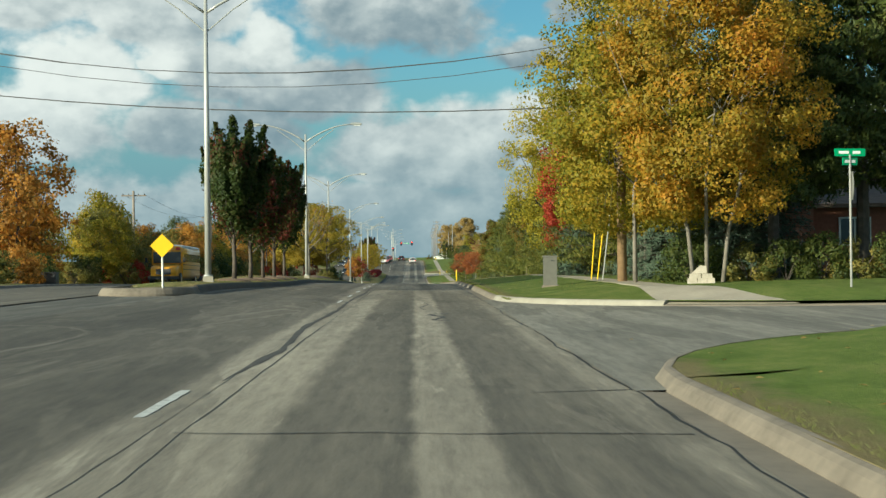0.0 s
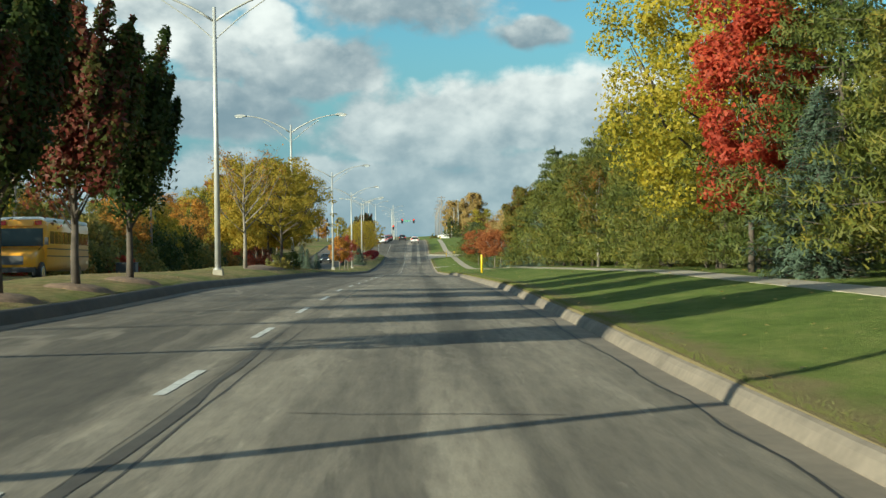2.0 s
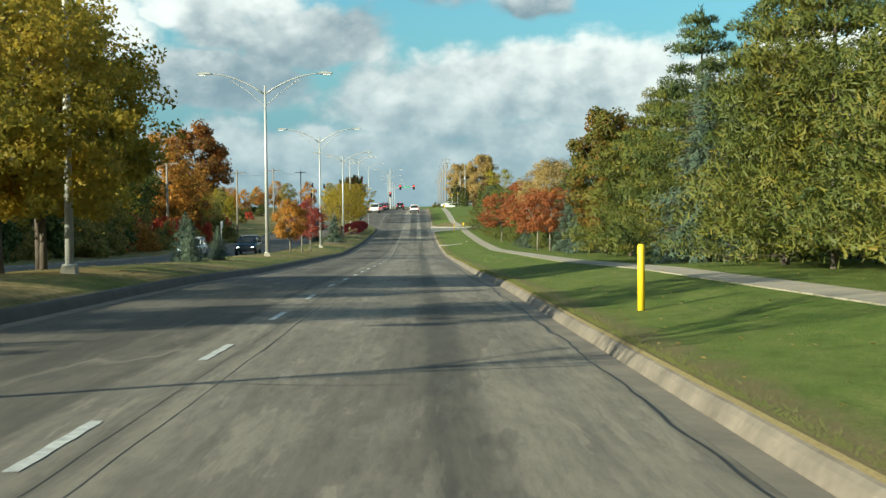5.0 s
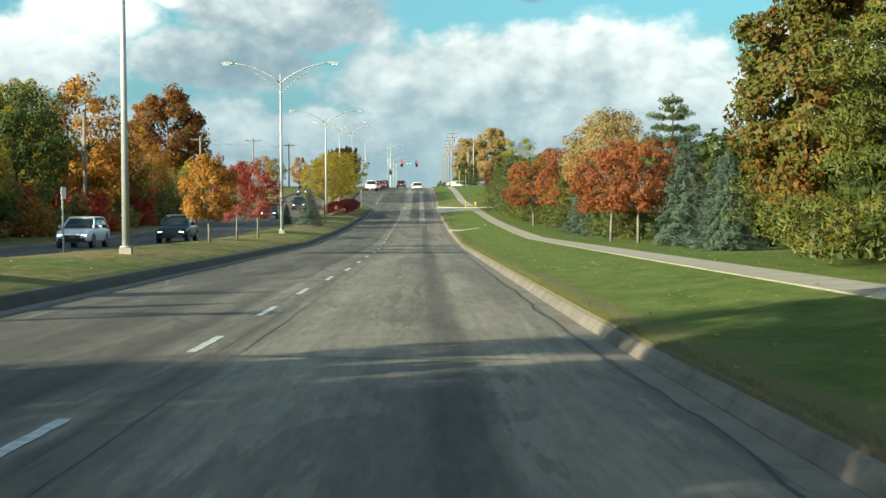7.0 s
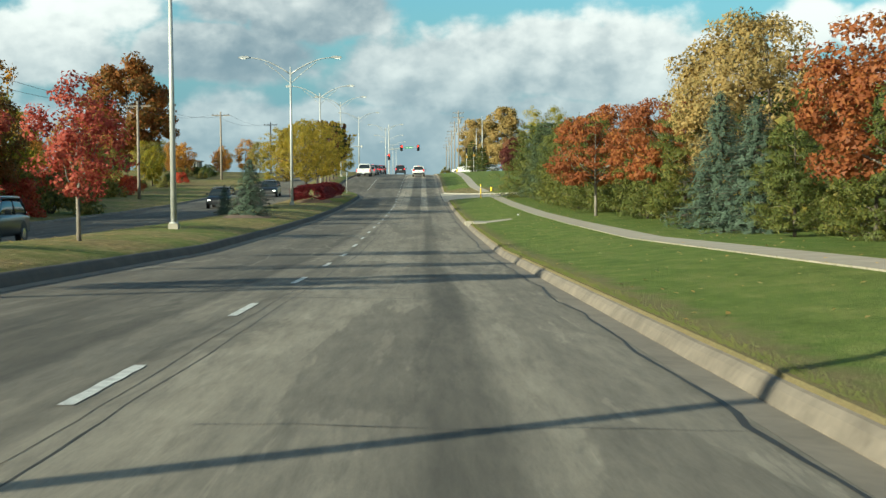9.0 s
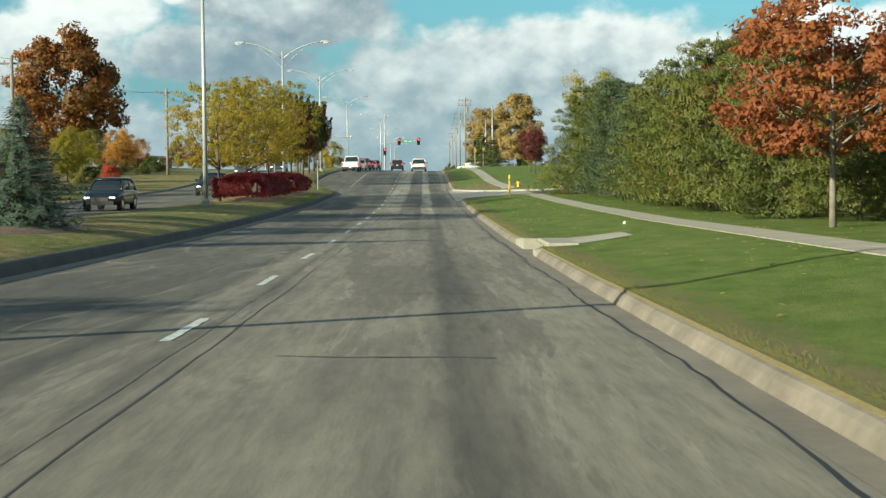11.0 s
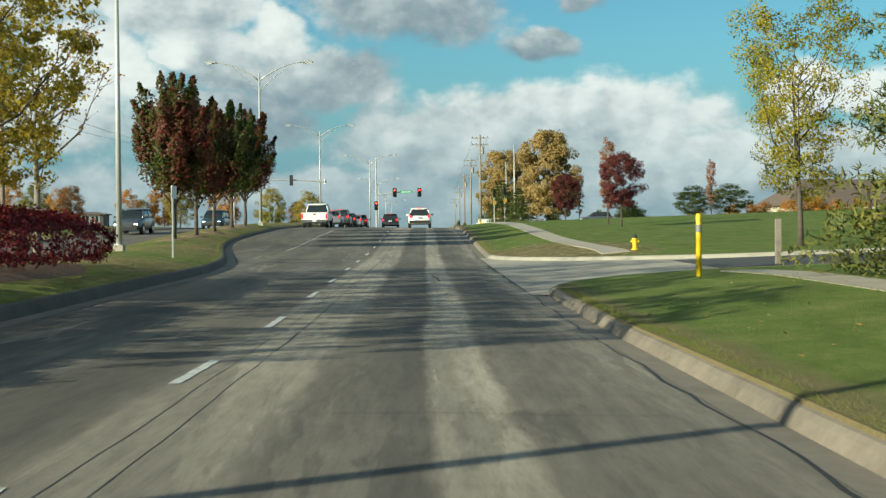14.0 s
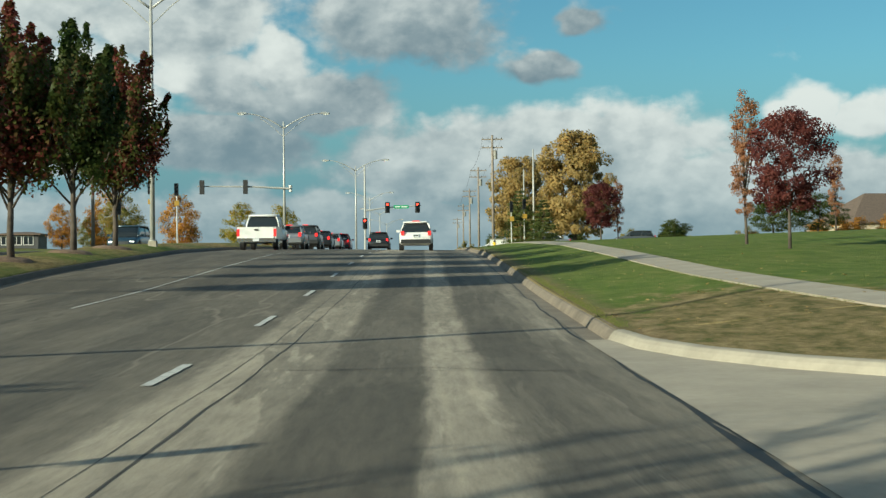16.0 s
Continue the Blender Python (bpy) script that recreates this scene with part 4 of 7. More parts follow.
def limbs(height, fork, radius, spread, count, rs, lean=0.0, sweep=0.55, twigs=0, top=0.92):
    """A tapered trunk that forks into rising limbs. Returns the geometry and the limb paths."""
    g = Geo()
    paths = []
    bend = rs.normal(0, 0.04, 2) * height * 0.3
    trunk = [(0, 0, -0.15), (bend[0] * 0.2 + lean * 0.3, bend[1] * 0.2, fork * 0.5), (bend[0] * 0.5 + lean, bend[1] * 0.5, fork)]
    crown_top = (bend[0] + lean * 2, bend[1], height * top)
    trunk += [tuple((1 - t) * np.array(trunk[2]) + t * np.array(crown_top) + rs.normal(0, 0.02 * height, 3) * (1 if t < 1 else 0)) for t in (0.35, 0.7, 1.0)]
    g.tube(trunk, [radius * 1.25, radius, radius * 0.82, radius * 0.5, radius * 0.25, radius * 0.06], 8)
    paths.append(trunk[2:])
    for i in range(count):
        t = rs.uniform(0.0, 0.72)
        z0 = fork * 0.9 + t * (height * top - fork)
        st = np.array(trunk[2]) * (1 - t) + np.array(crown_top) * t
        st[2] = z0
        a = i * 2.4 + rs.uniform(-0.4, 0.4)
        out = spread * (1 - 0.55 * t) * rs.uniform(0.75, 1.05)
        rise = (height - z0) * sweep * rs.uniform(0.6, 1.0)
        end = st + np.array([math.cos(a) * out, math.sin(a) * out, rise])
        mid = st * 0.5 + end * 0.5 + np.array([math.cos(a) * out * 0.14, math.sin(a) * out * 0.14, -rise * 0.10])
        r = radius * (0.48 - 0.30 * t)
        g.tube([tuple(st), tuple(mid), tuple(end)], [r, r * 0.6, r * 0.12], 5)
        paths.append([tuple(st), tuple(mid), tuple(end)])
        for k in range(twigs):
            q = rs.uniform(0.35, 1.0)
            b = mid * (1 - q) * 2 + end * (2 * q - 1) if q > 0.5 else st * (1 - 2 * q) + mid * 2 * q
            e = b + np.array([math.cos(a + rs.uniform(-1.2, 1.2)), math.sin(a + rs.uniform(-1.2, 1.2)), rs.uniform(0.3, 1.6)]) * rs.uniform(0.25, 0.5) * spread * 0.5
            g.tube([tuple(b), tuple((b + e) / 2 + rs.normal(0, 0.03, 3)), tuple(e)], [r * 0.3, r * 0.2, r * 0.05], 4, False)
            paths.append([tuple(b), tuple((b + e) / 2), tuple(e)])
    return g, paths


def crown_points(h0, h1, R, rs, n, clumps, shape, lump=0.30, tall=0.78):
    """Leaf places: clumps scattered through an uneven crown. shape(t) gives the radius at height t in 0..1."""
    cs = []
    while len(cs) < clumps:
        t = rs.uniform(0.02, 0.98)
        a = rs.uniform(0, 2 * math.pi)
        edge = shape(t) * R * (1 + 0.22 * math.sin(3 * a + 5 * t) * rs.uniform(0.3, 1))
        rr = edge * math.sqrt(rs.uniform(0.22, 1.0)) * 0.92
        if rs.uniform() < 0.25 + 0.75 * shape(t):
            cs.append((rr * math.cos(a), rr * math.sin(a), h0 + t * (h1 - h0), edge))
    cs = np.array(cs)
    k = rs.integers(0, clumps, n)
    rad = lump * R * rs.uniform(0.55, 1.15, clumps)
    off = rs.normal(0, 1, (n, 3))
    off /= np.linalg.norm(off, axis=1, keepdims=True)
    off *= (rs.uniform(0.15, 1, n) ** 0.45)[:, None]
    pos = cs[k, :3] + off * rad[k][:, None] * np.array([1, 1, tall]) * (1.0 if tall < 1 else 0.85)
    out = pos.copy()
    out[:, 2] = (pos[:, 2] - (h0 + h1) / 2) * 0.6
    out = off * 0.9 + out / (np.linalg.norm(out, axis=1, keepdims=True) + 1e-6) * 0.6 + np.array([0, 0, 0.35])
    return pos, out


SHAPES = {
    "round": lambda t: max(0.05, math.sin(math.pi * min(1, max(0, 0.08 + 0.9 * t))) ** 0.6),
    "broad": lambda t: max(0.08, math.sin(math.pi * (0.12 + 0.84 * t)) ** 0.45),
    "pear": lambda t: max(0.05, (math.sin(math.pi * (t ** 0.72) * 0.98 + 0.05)) ** 0.75),
    "vase": lambda t: max(0.08, (0.35 + 0.75 * t) * (1.0 if t < 0.75 else math.sqrt(max(0.02, 1 - ((t - 0.75) / 0.27) ** 2)))),
    "column": lambda t: max(0.1, math.sin(math.pi * (0.1 + 0.85 * t)) ** 0.4),
    "box": lambda t: 0.96 if t < 0.86 else 0.75,
    "mound": lambda t: max(0.1, math.sqrt(max(0.0, 1 - (t * 0.97) ** 2))),
}


def broadleaf(name, label, leaf, bark, H, R, seed, shape="round", fork=None, leaves=5200, leaf_size=0.17, clumps=70, base=None, trunk=None, limb=9, group="", lump=0.30, sweep=0.55, twigs=1, stems=1, tall=0.78, far=False):
    rs = np.random.default_rng(seed)
    fork = H * 0.28 if fork is None else fork
    base = fork * 0.95 if base is None else base
    tree = thing(name, label, "tree", group=group)
    for s_ in range(stems):
        g, paths = limbs(H, fork, trunk or H * 0.014, R * 0.85, limb, rs, lean=0.0 if stems == 1 else 0.5 * (s_ - (stems - 1) / 2), sweep=sweep, twigs=twigs)
        if stems > 1:
            g.v = [(x + 0.45 * (s_ - (stems - 1) / 2), y + 0.2 * (s_ % 2), z) for x, y, z in g.v]
        part("trunk", g, bark, tree, smooth_=True)
    if leaves < 1000:
        ends = np.array([p_[-1] for p_ in paths] + [p_[1] for p_ in paths])
        pos = ends[rs.integers(0, len(ends), leaves)] + rs.normal(0, 0.07, (leaves, 3))
        out = np.tile(np.array([[0, 0, 0.3]]), (leaves, 1))
    else:
        pos, out = crown_points(base, H, R, rs, leaves, clumps, SHAPES[shape], lump, tall)
    size = leaf_size * rs.uniform(0.6, 1.35, leaves)
    if far:
        part("crown", spray_mesh("crown", leaf, pos, out, size, 0.95, rs, 0.6, None, 0.45), leaf, tree)
    else:
        part("crown", card_mesh("crown", leaf, pos, out, size, 0.72, rs), leaf, tree)
    return tree


def conifer(name, label, leaf, bark, H, R, seed, tiers=26, per=9, droop=0.22, tuft=0.26, density=26, soft=1.0, bare=0.05, ragged=0.25, group=""):
    """Whorls of boughs, each bough a row of needle tufts; outline a rough cone."""
    rs = np.random.default_rng(seed)
    tree = thing(name, label, "conifer", group=group)
    g = Geo()
    g.tube([(0, 0, -0.15), (0, 0, H * 0.5), (0.02, 0, H * 0.97)], [H * 0.018, H * 0.011, 0.012], 7)
    pts, ups, sizes, alongs = [], [], [], []
    for i in range(tiers):
        t = bare + (1 - bare) * (i + rs.uniform(-0.3, 0.3)) / tiers
        t = min(0.985, max(bare, t))
        z = H * t
        reach = R * ((1 - t) ** soft) * (1 + rs.uniform(-ragged, ragged)) + 0.06
        for j in range(per):
            a = 2 * math.pi * (j + rs.uniform(-0.3, 0.3)) / per + i * 1.3
            L = reach * rs.uniform(0.55, 1.12)
            up = rs.uniform(0.02, 0.25) * (0.4 + t)
            tip = (math.cos(a) * L, math.sin(a) * L, z + L * (up - droop))
            g.tube([(0, 0, z), tip], [0.018 + 0.012 * (1 - t), 0.004], 3, False)
            k = max(8, int(density * 2.4 * L / R + 6))
            q = rs.uniform(0.18, 1.05, k) ** 0.8
            side = rs.normal(0, 0.17, k) * L * (1.2 - q)
            px = np.cos(a) * L * q - np.sin(a) * side
            py = np.sin(a) * L * q + np.cos(a) * side
            pz = z + L * (up * q - droop * q * q) + rs.normal(0, 0.075, k) * (0.6 + R * 0.25)
            pts.append(np.stack([px, py, pz], 1))
            fan = a + side / (L + 0.01) * 1.2 + rs.normal(0, 0.35, k)
            alongs.append(np.stack([np.cos(fan), np.sin(fan), rs.uniform(-0.25, 0.45, k)], 1))
            ups.append(np.stack([math.cos(a) * (0.35 + 0.6 * q), math.sin(a) * (0.35 + 0.6 * q), np.full(k, 0.75)], 1))
            sizes.append(tuft * 0.72 * rs.uniform(0.6, 1.3, k) * (0.7 + 0.3 * (1 - t)))
    part("trunk", g, bark, tree)
    pos, out, size = np.concatenate(pts), np.concatenate(ups), np.concatenate(sizes)
    part("crown", spray_mesh("crown", leaf, pos, out, size, 0.23, rs, 0.35, np.concatenate(alongs), 0.6), leaf, tree)
    return tree


def shrub(name, label, leaf, H, R, seed, leaves=1500, leaf_size=0.11, long_=1.0, group="", clumps=26, category="shrub", far=False, form="mound"):
    rs = np.random.default_rng(seed)
    ob = thing(name, label, category, group=group)
    g = Geo()
    for i in range(7):
        a = i * 0.9
        g.tube([(0.05 * math.cos(a), 0.05 * math.sin(a) * long_, -0.1), (R * 0.3 * math.cos(a), R * 0.3 * math.sin(a) * long_, H * 0.4), (R * 0.6 * math.cos(a), R * 0.6 * math.sin(a) * long_, H * 0.8)], [0.03, 0.02, 0.006], 4)
    part("stem", g, M["bark"], ob)
    pos, out = crown_points(0.03, H, R, rs, leaves, clumps, SHAPES[form], 0.34 if form == "mound" else 0.16)
    pos[:, 1] *= long_
    if form == "box":
        # clipped faces: leaves in lumpy shells on the sides and the top, filled inside
        a = rs.uniform(-1, 1, (leaves, 3))
        side = rs.integers(0, 4, leaves)
        a[side == 0, 0], a[side == 1, 0] = -1, 1
        a[side >= 2, 2] = 1
        ends = rs.uniform(0, 1, leaves) < 1.3 / (long_ + 1)
        a[ends, 1] = np.sign(a[ends, 1])
        lumpy = np.sin(a[:, 1] * long_ * 2.9 + 1.3 * a[:, 0]) * 0.04 + np.sin(a[:, 1] * long_ * 5.3 + a[:, 2] * 4 + 2 * a[:, 0]) * 0.08 + rs.normal(0, 0.07, leaves)
        k_ = 1 + lumpy - 0.36 * np.abs(a[:, 0] * a[:, 2]) ** 2 - 0.2 * np.abs(a[:, 1] * a[:, 2]) ** 14
        pos = np.stack([a[:, 0] * R * k_, a[:, 1] * R * long_ * (1 + lumpy * 0.06), H * 0.5 + a[:, 2] * H * 0.5 * k_], 1)
        out = np.stack([a[:, 0] * (side < 2), 0.6 * a[:, 1] * ends, 0.5 + (side >= 2)], 1)
    pos[:, 2] = np.maximum(pos[:, 2], 0.02)
    if far:
        part("foliage", spray_mesh("foliage", leaf, pos, out, leaf_size * rs.uniform(0.6, 1.4, leaves), 0.9, rs, 0.6, None, 0.45), leaf, ob)
    else:
        part("foliage", card_mesh("foliage", leaf, pos, out, leaf_size * rs.uniform(0.6, 1.4, leaves), 0.7, rs), leaf, ob)
    return ob


# leaf colours of late October
L = {}
L["gold_green"] = leaf_material("yellowing leaves", ((0.0, (0.077, 0.099, 0.0154)), (0.35, (0.198, 0.198, 0.0242)), (0.62, (0.363, 0.275, 0.0275)), (1.0, (0.484, 0.275, 0.033))))
L["orange"] = leaf_material("orange birch leaves", ((0.0, (0.11, 0.12, 0.015)), (0.4, (0.33, 0.24, 0.03)), (0.7, (0.50, 0.27, 0.03)), (1.0, (0.55, 0.20, 0.03))))
L["yellow"] = leaf_material("bright yellow leaves", ((0.0, (0.10, 0.12, 0.018)), (0.4, (0.30, 0.27, 0.03)), (0.75, (0.48, 0.37, 0.04)), (1.0, (0.58, 0.42, 0.07))))
L["locust"] = leaf_material("honey-locust leaves", ((0.0, (0.15, 0.15, 0.025)), (0.45, (0.34, 0.265, 0.035)), (1.0, (0.48, 0.31, 0.045))), through=0.55)
L["tan"] = leaf_material("tan-gold leaves", ((0.0, (0.17, 0.15, 0.05)), (0.4, (0.36, 0.26, 0.10)), (0.75, (0.48, 0.34, 0.13)), (1.0, (0.52, 0.29, 0.11))))
L["red"] = leaf_material("scarlet leaves", ((0.0, (0.20, 0.035, 0.022)), (0.5, (0.44, 0.065, 0.035)), (1.0, (0.56, 0.15, 0.05))))
L["maple"] = leaf_material("orange-red maple leaves", ((0.0, (0.15, 0.065, 0.03)), (0.4, (0.30, 0.095, 0.038)), (0.75, (0.39, 0.15, 0.043)), (1.0, (0.45, 0.25, 0.055))))
L["rose_maple"] = leaf_material("rose-red maple leaves", ((0.0, (0.18, 0.05, 0.04)), (0.5, (0.42, 0.08, 0.06)), (1.0, (0.50, 0.20, 0.10))))
L["pear"] = leaf_material("dark pear leaves turning red", ((0.0, (0.022, 0.042, 0.009)), (0.45, (0.046, 0.072, 0.015)), (0.70, (0.075, 0.085, 0.022)), (0.82, (0.13, 0.045, 0.025)), (1.0, (0.20, 0.04, 0.03))), patch=0.5, patch_scale=0.55)
L["wine_pear"] = leaf_material("wine-red pear leaves", ((0.0, (0.05, 0.08, 0.016)), (0.42, (0.085, 0.095, 0.02)), (0.54, (0.13, 0.05, 0.028)), (0.78, (0.22, 0.05, 0.04)), (1.0, (0.26, 0.08, 0.05))), patch=0.4, patch_scale=0.5)
L["burgundy"] = leaf_material("burgundy leaves", ((0.0, (0.05, 0.022, 0.02)), (0.5, (0.13, 0.034, 0.032)), (1.0, (0.23, 0.07, 0.05))))
L["barberry"] = leaf_material("crimson barberry leaves", ((0.0, (0.051, 0.0085, 0.0102)), (0.5, (0.145, 0.0187, 0.0255)), (1.0, (0.255, 0.051, 0.0425))), patch_scale=1.5)
L["pine"] = leaf_material("pine needles", ((0.0, (0.0268, 0.042, 0.0138)), (0.5, (0.0651, 0.088, 0.0199)), (0.8, (0.115, 0.126, 0.0268)), (1.0, (0.184, 0.153, 0.0306))), through=0.25, patch=0.5, patch_scale=0.6)
L["olive_pine"] = leaf_material("yellowing pine needles", ((0.0, (0.0432, 0.0576, 0.013)), (0.5, (0.108, 0.119, 0.0202)), (0.8, (0.18, 0.155, 0.0252)), (1.0, (0.274, 0.173, 0.0252))), through=0.25, patch=0.5, patch_scale=0.6)
L["dark_pine"] = leaf_material("dark pine needles", ((0.0, (0.03, 0.045, 0.02)), (0.5, (0.065, 0.09, 0.04)), (0.85, (0.11, 0.135, 0.06)), (1.0, (0.17, 0.16, 0.05))), through=0.2, patch=0.4)
L["spruce"] = leaf_material("blue spruce needles", ((0.0, (0.03, 0.05, 0.03)), (0.5, (0.075, 0.108, 0.072)), (1.0, (0.13, 0.165, 0.115))), through=0.12)
L["cedar"] = leaf_material("cedar foliage", ((0.0, (0.0413, 0.0569, 0.0166)), (0.45, (0.0872, 0.105, 0.0221)), (0.75, (0.156, 0.142, 0.0275)), (1.0, (0.248, 0.184, 0.0367))), through=0.2)
L["oak_red"] = leaf_material("dull rust-red leaves", ((0.0, (0.06, 0.03, 0.02)), (0.5, (0.19, 0.05, 0.03)), (1.0, (0.30, 0.10, 0.04))))
L["salmon"] = leaf_material("salmon-pink leaves", ((0.0, (0.22, 0.10, 0.05)), (0.5, (0.40, 0.19, 0.10)), (1.0, (0.50, 0.27, 0.13))))
L["brush"] = leaf_material("olive roadside brush", ((0.0, (0.0675, 0.081, 0.027)), (0.45, (0.189, 0.182, 0.0473)), (0.8, (0.365, 0.27, 0.0675)), (1.0, (0.486, 0.284, 0.081))))
L["rust"] = leaf_material("rust-orange leaves", ((0.0, (0.0805, 0.069, 0.0172)), (0.35, (0.299, 0.161, 0.0345)), (0.65, (0.552, 0.253, 0.046)), (1.0, (0.632, 0.391, 0.069))))
L["oak"] = leaf_material("russet oak leaves", ((0.0, (0.099, 0.066, 0.022)), (0.35, (0.176, 0.11, 0.0275)), (0.6, (0.308, 0.11, 0.033)), (1.0, (0.418, 0.198, 0.044))))
L["russet"] = leaf_material("russet-green leaves", ((0.0, (0.06, 0.07, 0.02)), (0.45, (0.15, 0.15, 0.03)), (0.7, (0.25, 0.14, 0.03)), (1.0, (0.32, 0.09, 0.035))), patch=0.5, patch_scale=0.5)
L["green"] = leaf_material("dull green leaves", ((0.0, (0.025, 0.0438, 0.0125)), (0.5, (0.0688, 0.0938, 0.0225)), (1.0, (0.163, 0.163, 0.0375))))


def put(ob, x, y, s=1.0, rz=0.0, sz=None, sink=0.0, z=None):
    """Stand a thing on the land, scaled."""
    zz = (land(x, y) if z is None else z) - sink
    ob.matrix_basis = pose(x, y, zz, 0, 0, rz) @ Matrix.Diagonal((s, s, s if sz is None else sz, 1))
    return ob


def leader_tree(name, label, leaf, bark, H, R, seed, fork, leaves, leaf_size, trunk, group):
    """An upright, egg-shaped tree: steep leaders from a short trunk, leaves in plumes along each, pointed tips in the outline."""
    rs = np.random.default_rng(seed)
    tree = thing(name, label, "tree", group=group)
    g = Geo()
    g.tube([(0, 0, -0.15), (0.02, 0.01, fork * 0.6), (0, 0, fork), (0.03, 0.02, H * 0.55), (0, 0, H * 0.96)], [trunk * 1.25, trunk, trunk * 0.9, trunk * 0.45, 0.008], 9)
    plumes = [((0, 0, fork * 1.25), (0.03, 0.02, H * 0.6), (0, 0, H * 0.99), 0.34 * R)]
    for i in range(30):
        t = i / 30
        a = i * 2.4 + rs.uniform(-0.35, 0.35)
        z0 = fork * (0.95 + 0.05 * t) + t * H * 0.42
        reach = R * (1.0 - 0.34 * t ** 1.8) * rs.uniform(0.70, 1.04) * (0.85 + 0.15 * math.sin(3 * a))
        top = z0 + (H * 0.90 - z0) * rs.uniform(0.52, 0.95) if t < 0.8 else H * rs.uniform(0.86, 1.0)
        st = np.array([0, 0, z0])
        end = np.array([math.cos(a) * reach * 0.93, math.sin(a) * reach * 0.93, top])
        mid = st * 0.5 + end * 0.5 + np.array([math.cos(a), math.sin(a), -0.45]) * reach * 0.16
        r = trunk * (0.42 - 0.24 * t)
        g.tube([tuple(st), tuple(mid), tuple(end)], [r, r * 0.6, 0.006], 5)
        plumes.append((tuple(st), tuple(mid), tuple(end), R * rs.uniform(0.19, 0.31)))
    part("trunk", g, bark, tree, smooth_=True)
    share = np.array([np.linalg.norm(np.array(p_[2]) - np.array(p_[0])) * p_[3] for p_ in plumes])
    which = rs.choice(len(plumes), leaves, p=share / share.sum())
    A, B, C = (np.array([p_[i] for p_ in plumes])[which] for i in range(3))
    wide_ = np.array([p_[3] for p_ in plumes])[which]
    q = rs.uniform(0.26, 1.03, leaves)[:, None]
    axis = A * (1 - q) ** 2 + B * 2 * q * (1 - q) + C * q ** 2
    off = rs.normal(0, 1, (leaves, 3))
    off /= np.linalg.norm(off, axis=1, keepdims=True)
    swell = np.sin(np.clip(q[:, 0], 0, 1) * math.pi * 0.86 + 0.35) ** 0.7 * (0.75 + 0.35 * np.sin(q[:, 0] * 21 + which))
    pos = axis + off * (wide_ * np.abs(swell) * rs.uniform(0.3, 1, leaves) ** 0.5)[:, None] * np.array([1, 1, 1.15])
    core = pos.copy()
    core[:, 2] = (pos[:, 2] - H * 0.5) * 0.25
    out = off * 0.8 + core / (np.linalg.norm(core, axis=1, keepdims=True) + 1e-6) * 0.8 + np.array([0, 0, 0.25])
    part("crown", spray_mesh("crown", leaf, pos, out, leaf_size * rs.uniform(0.6, 1.35, leaves), 0.95, rs, 0.6, None, 0.4), leaf, tree)
    return tree


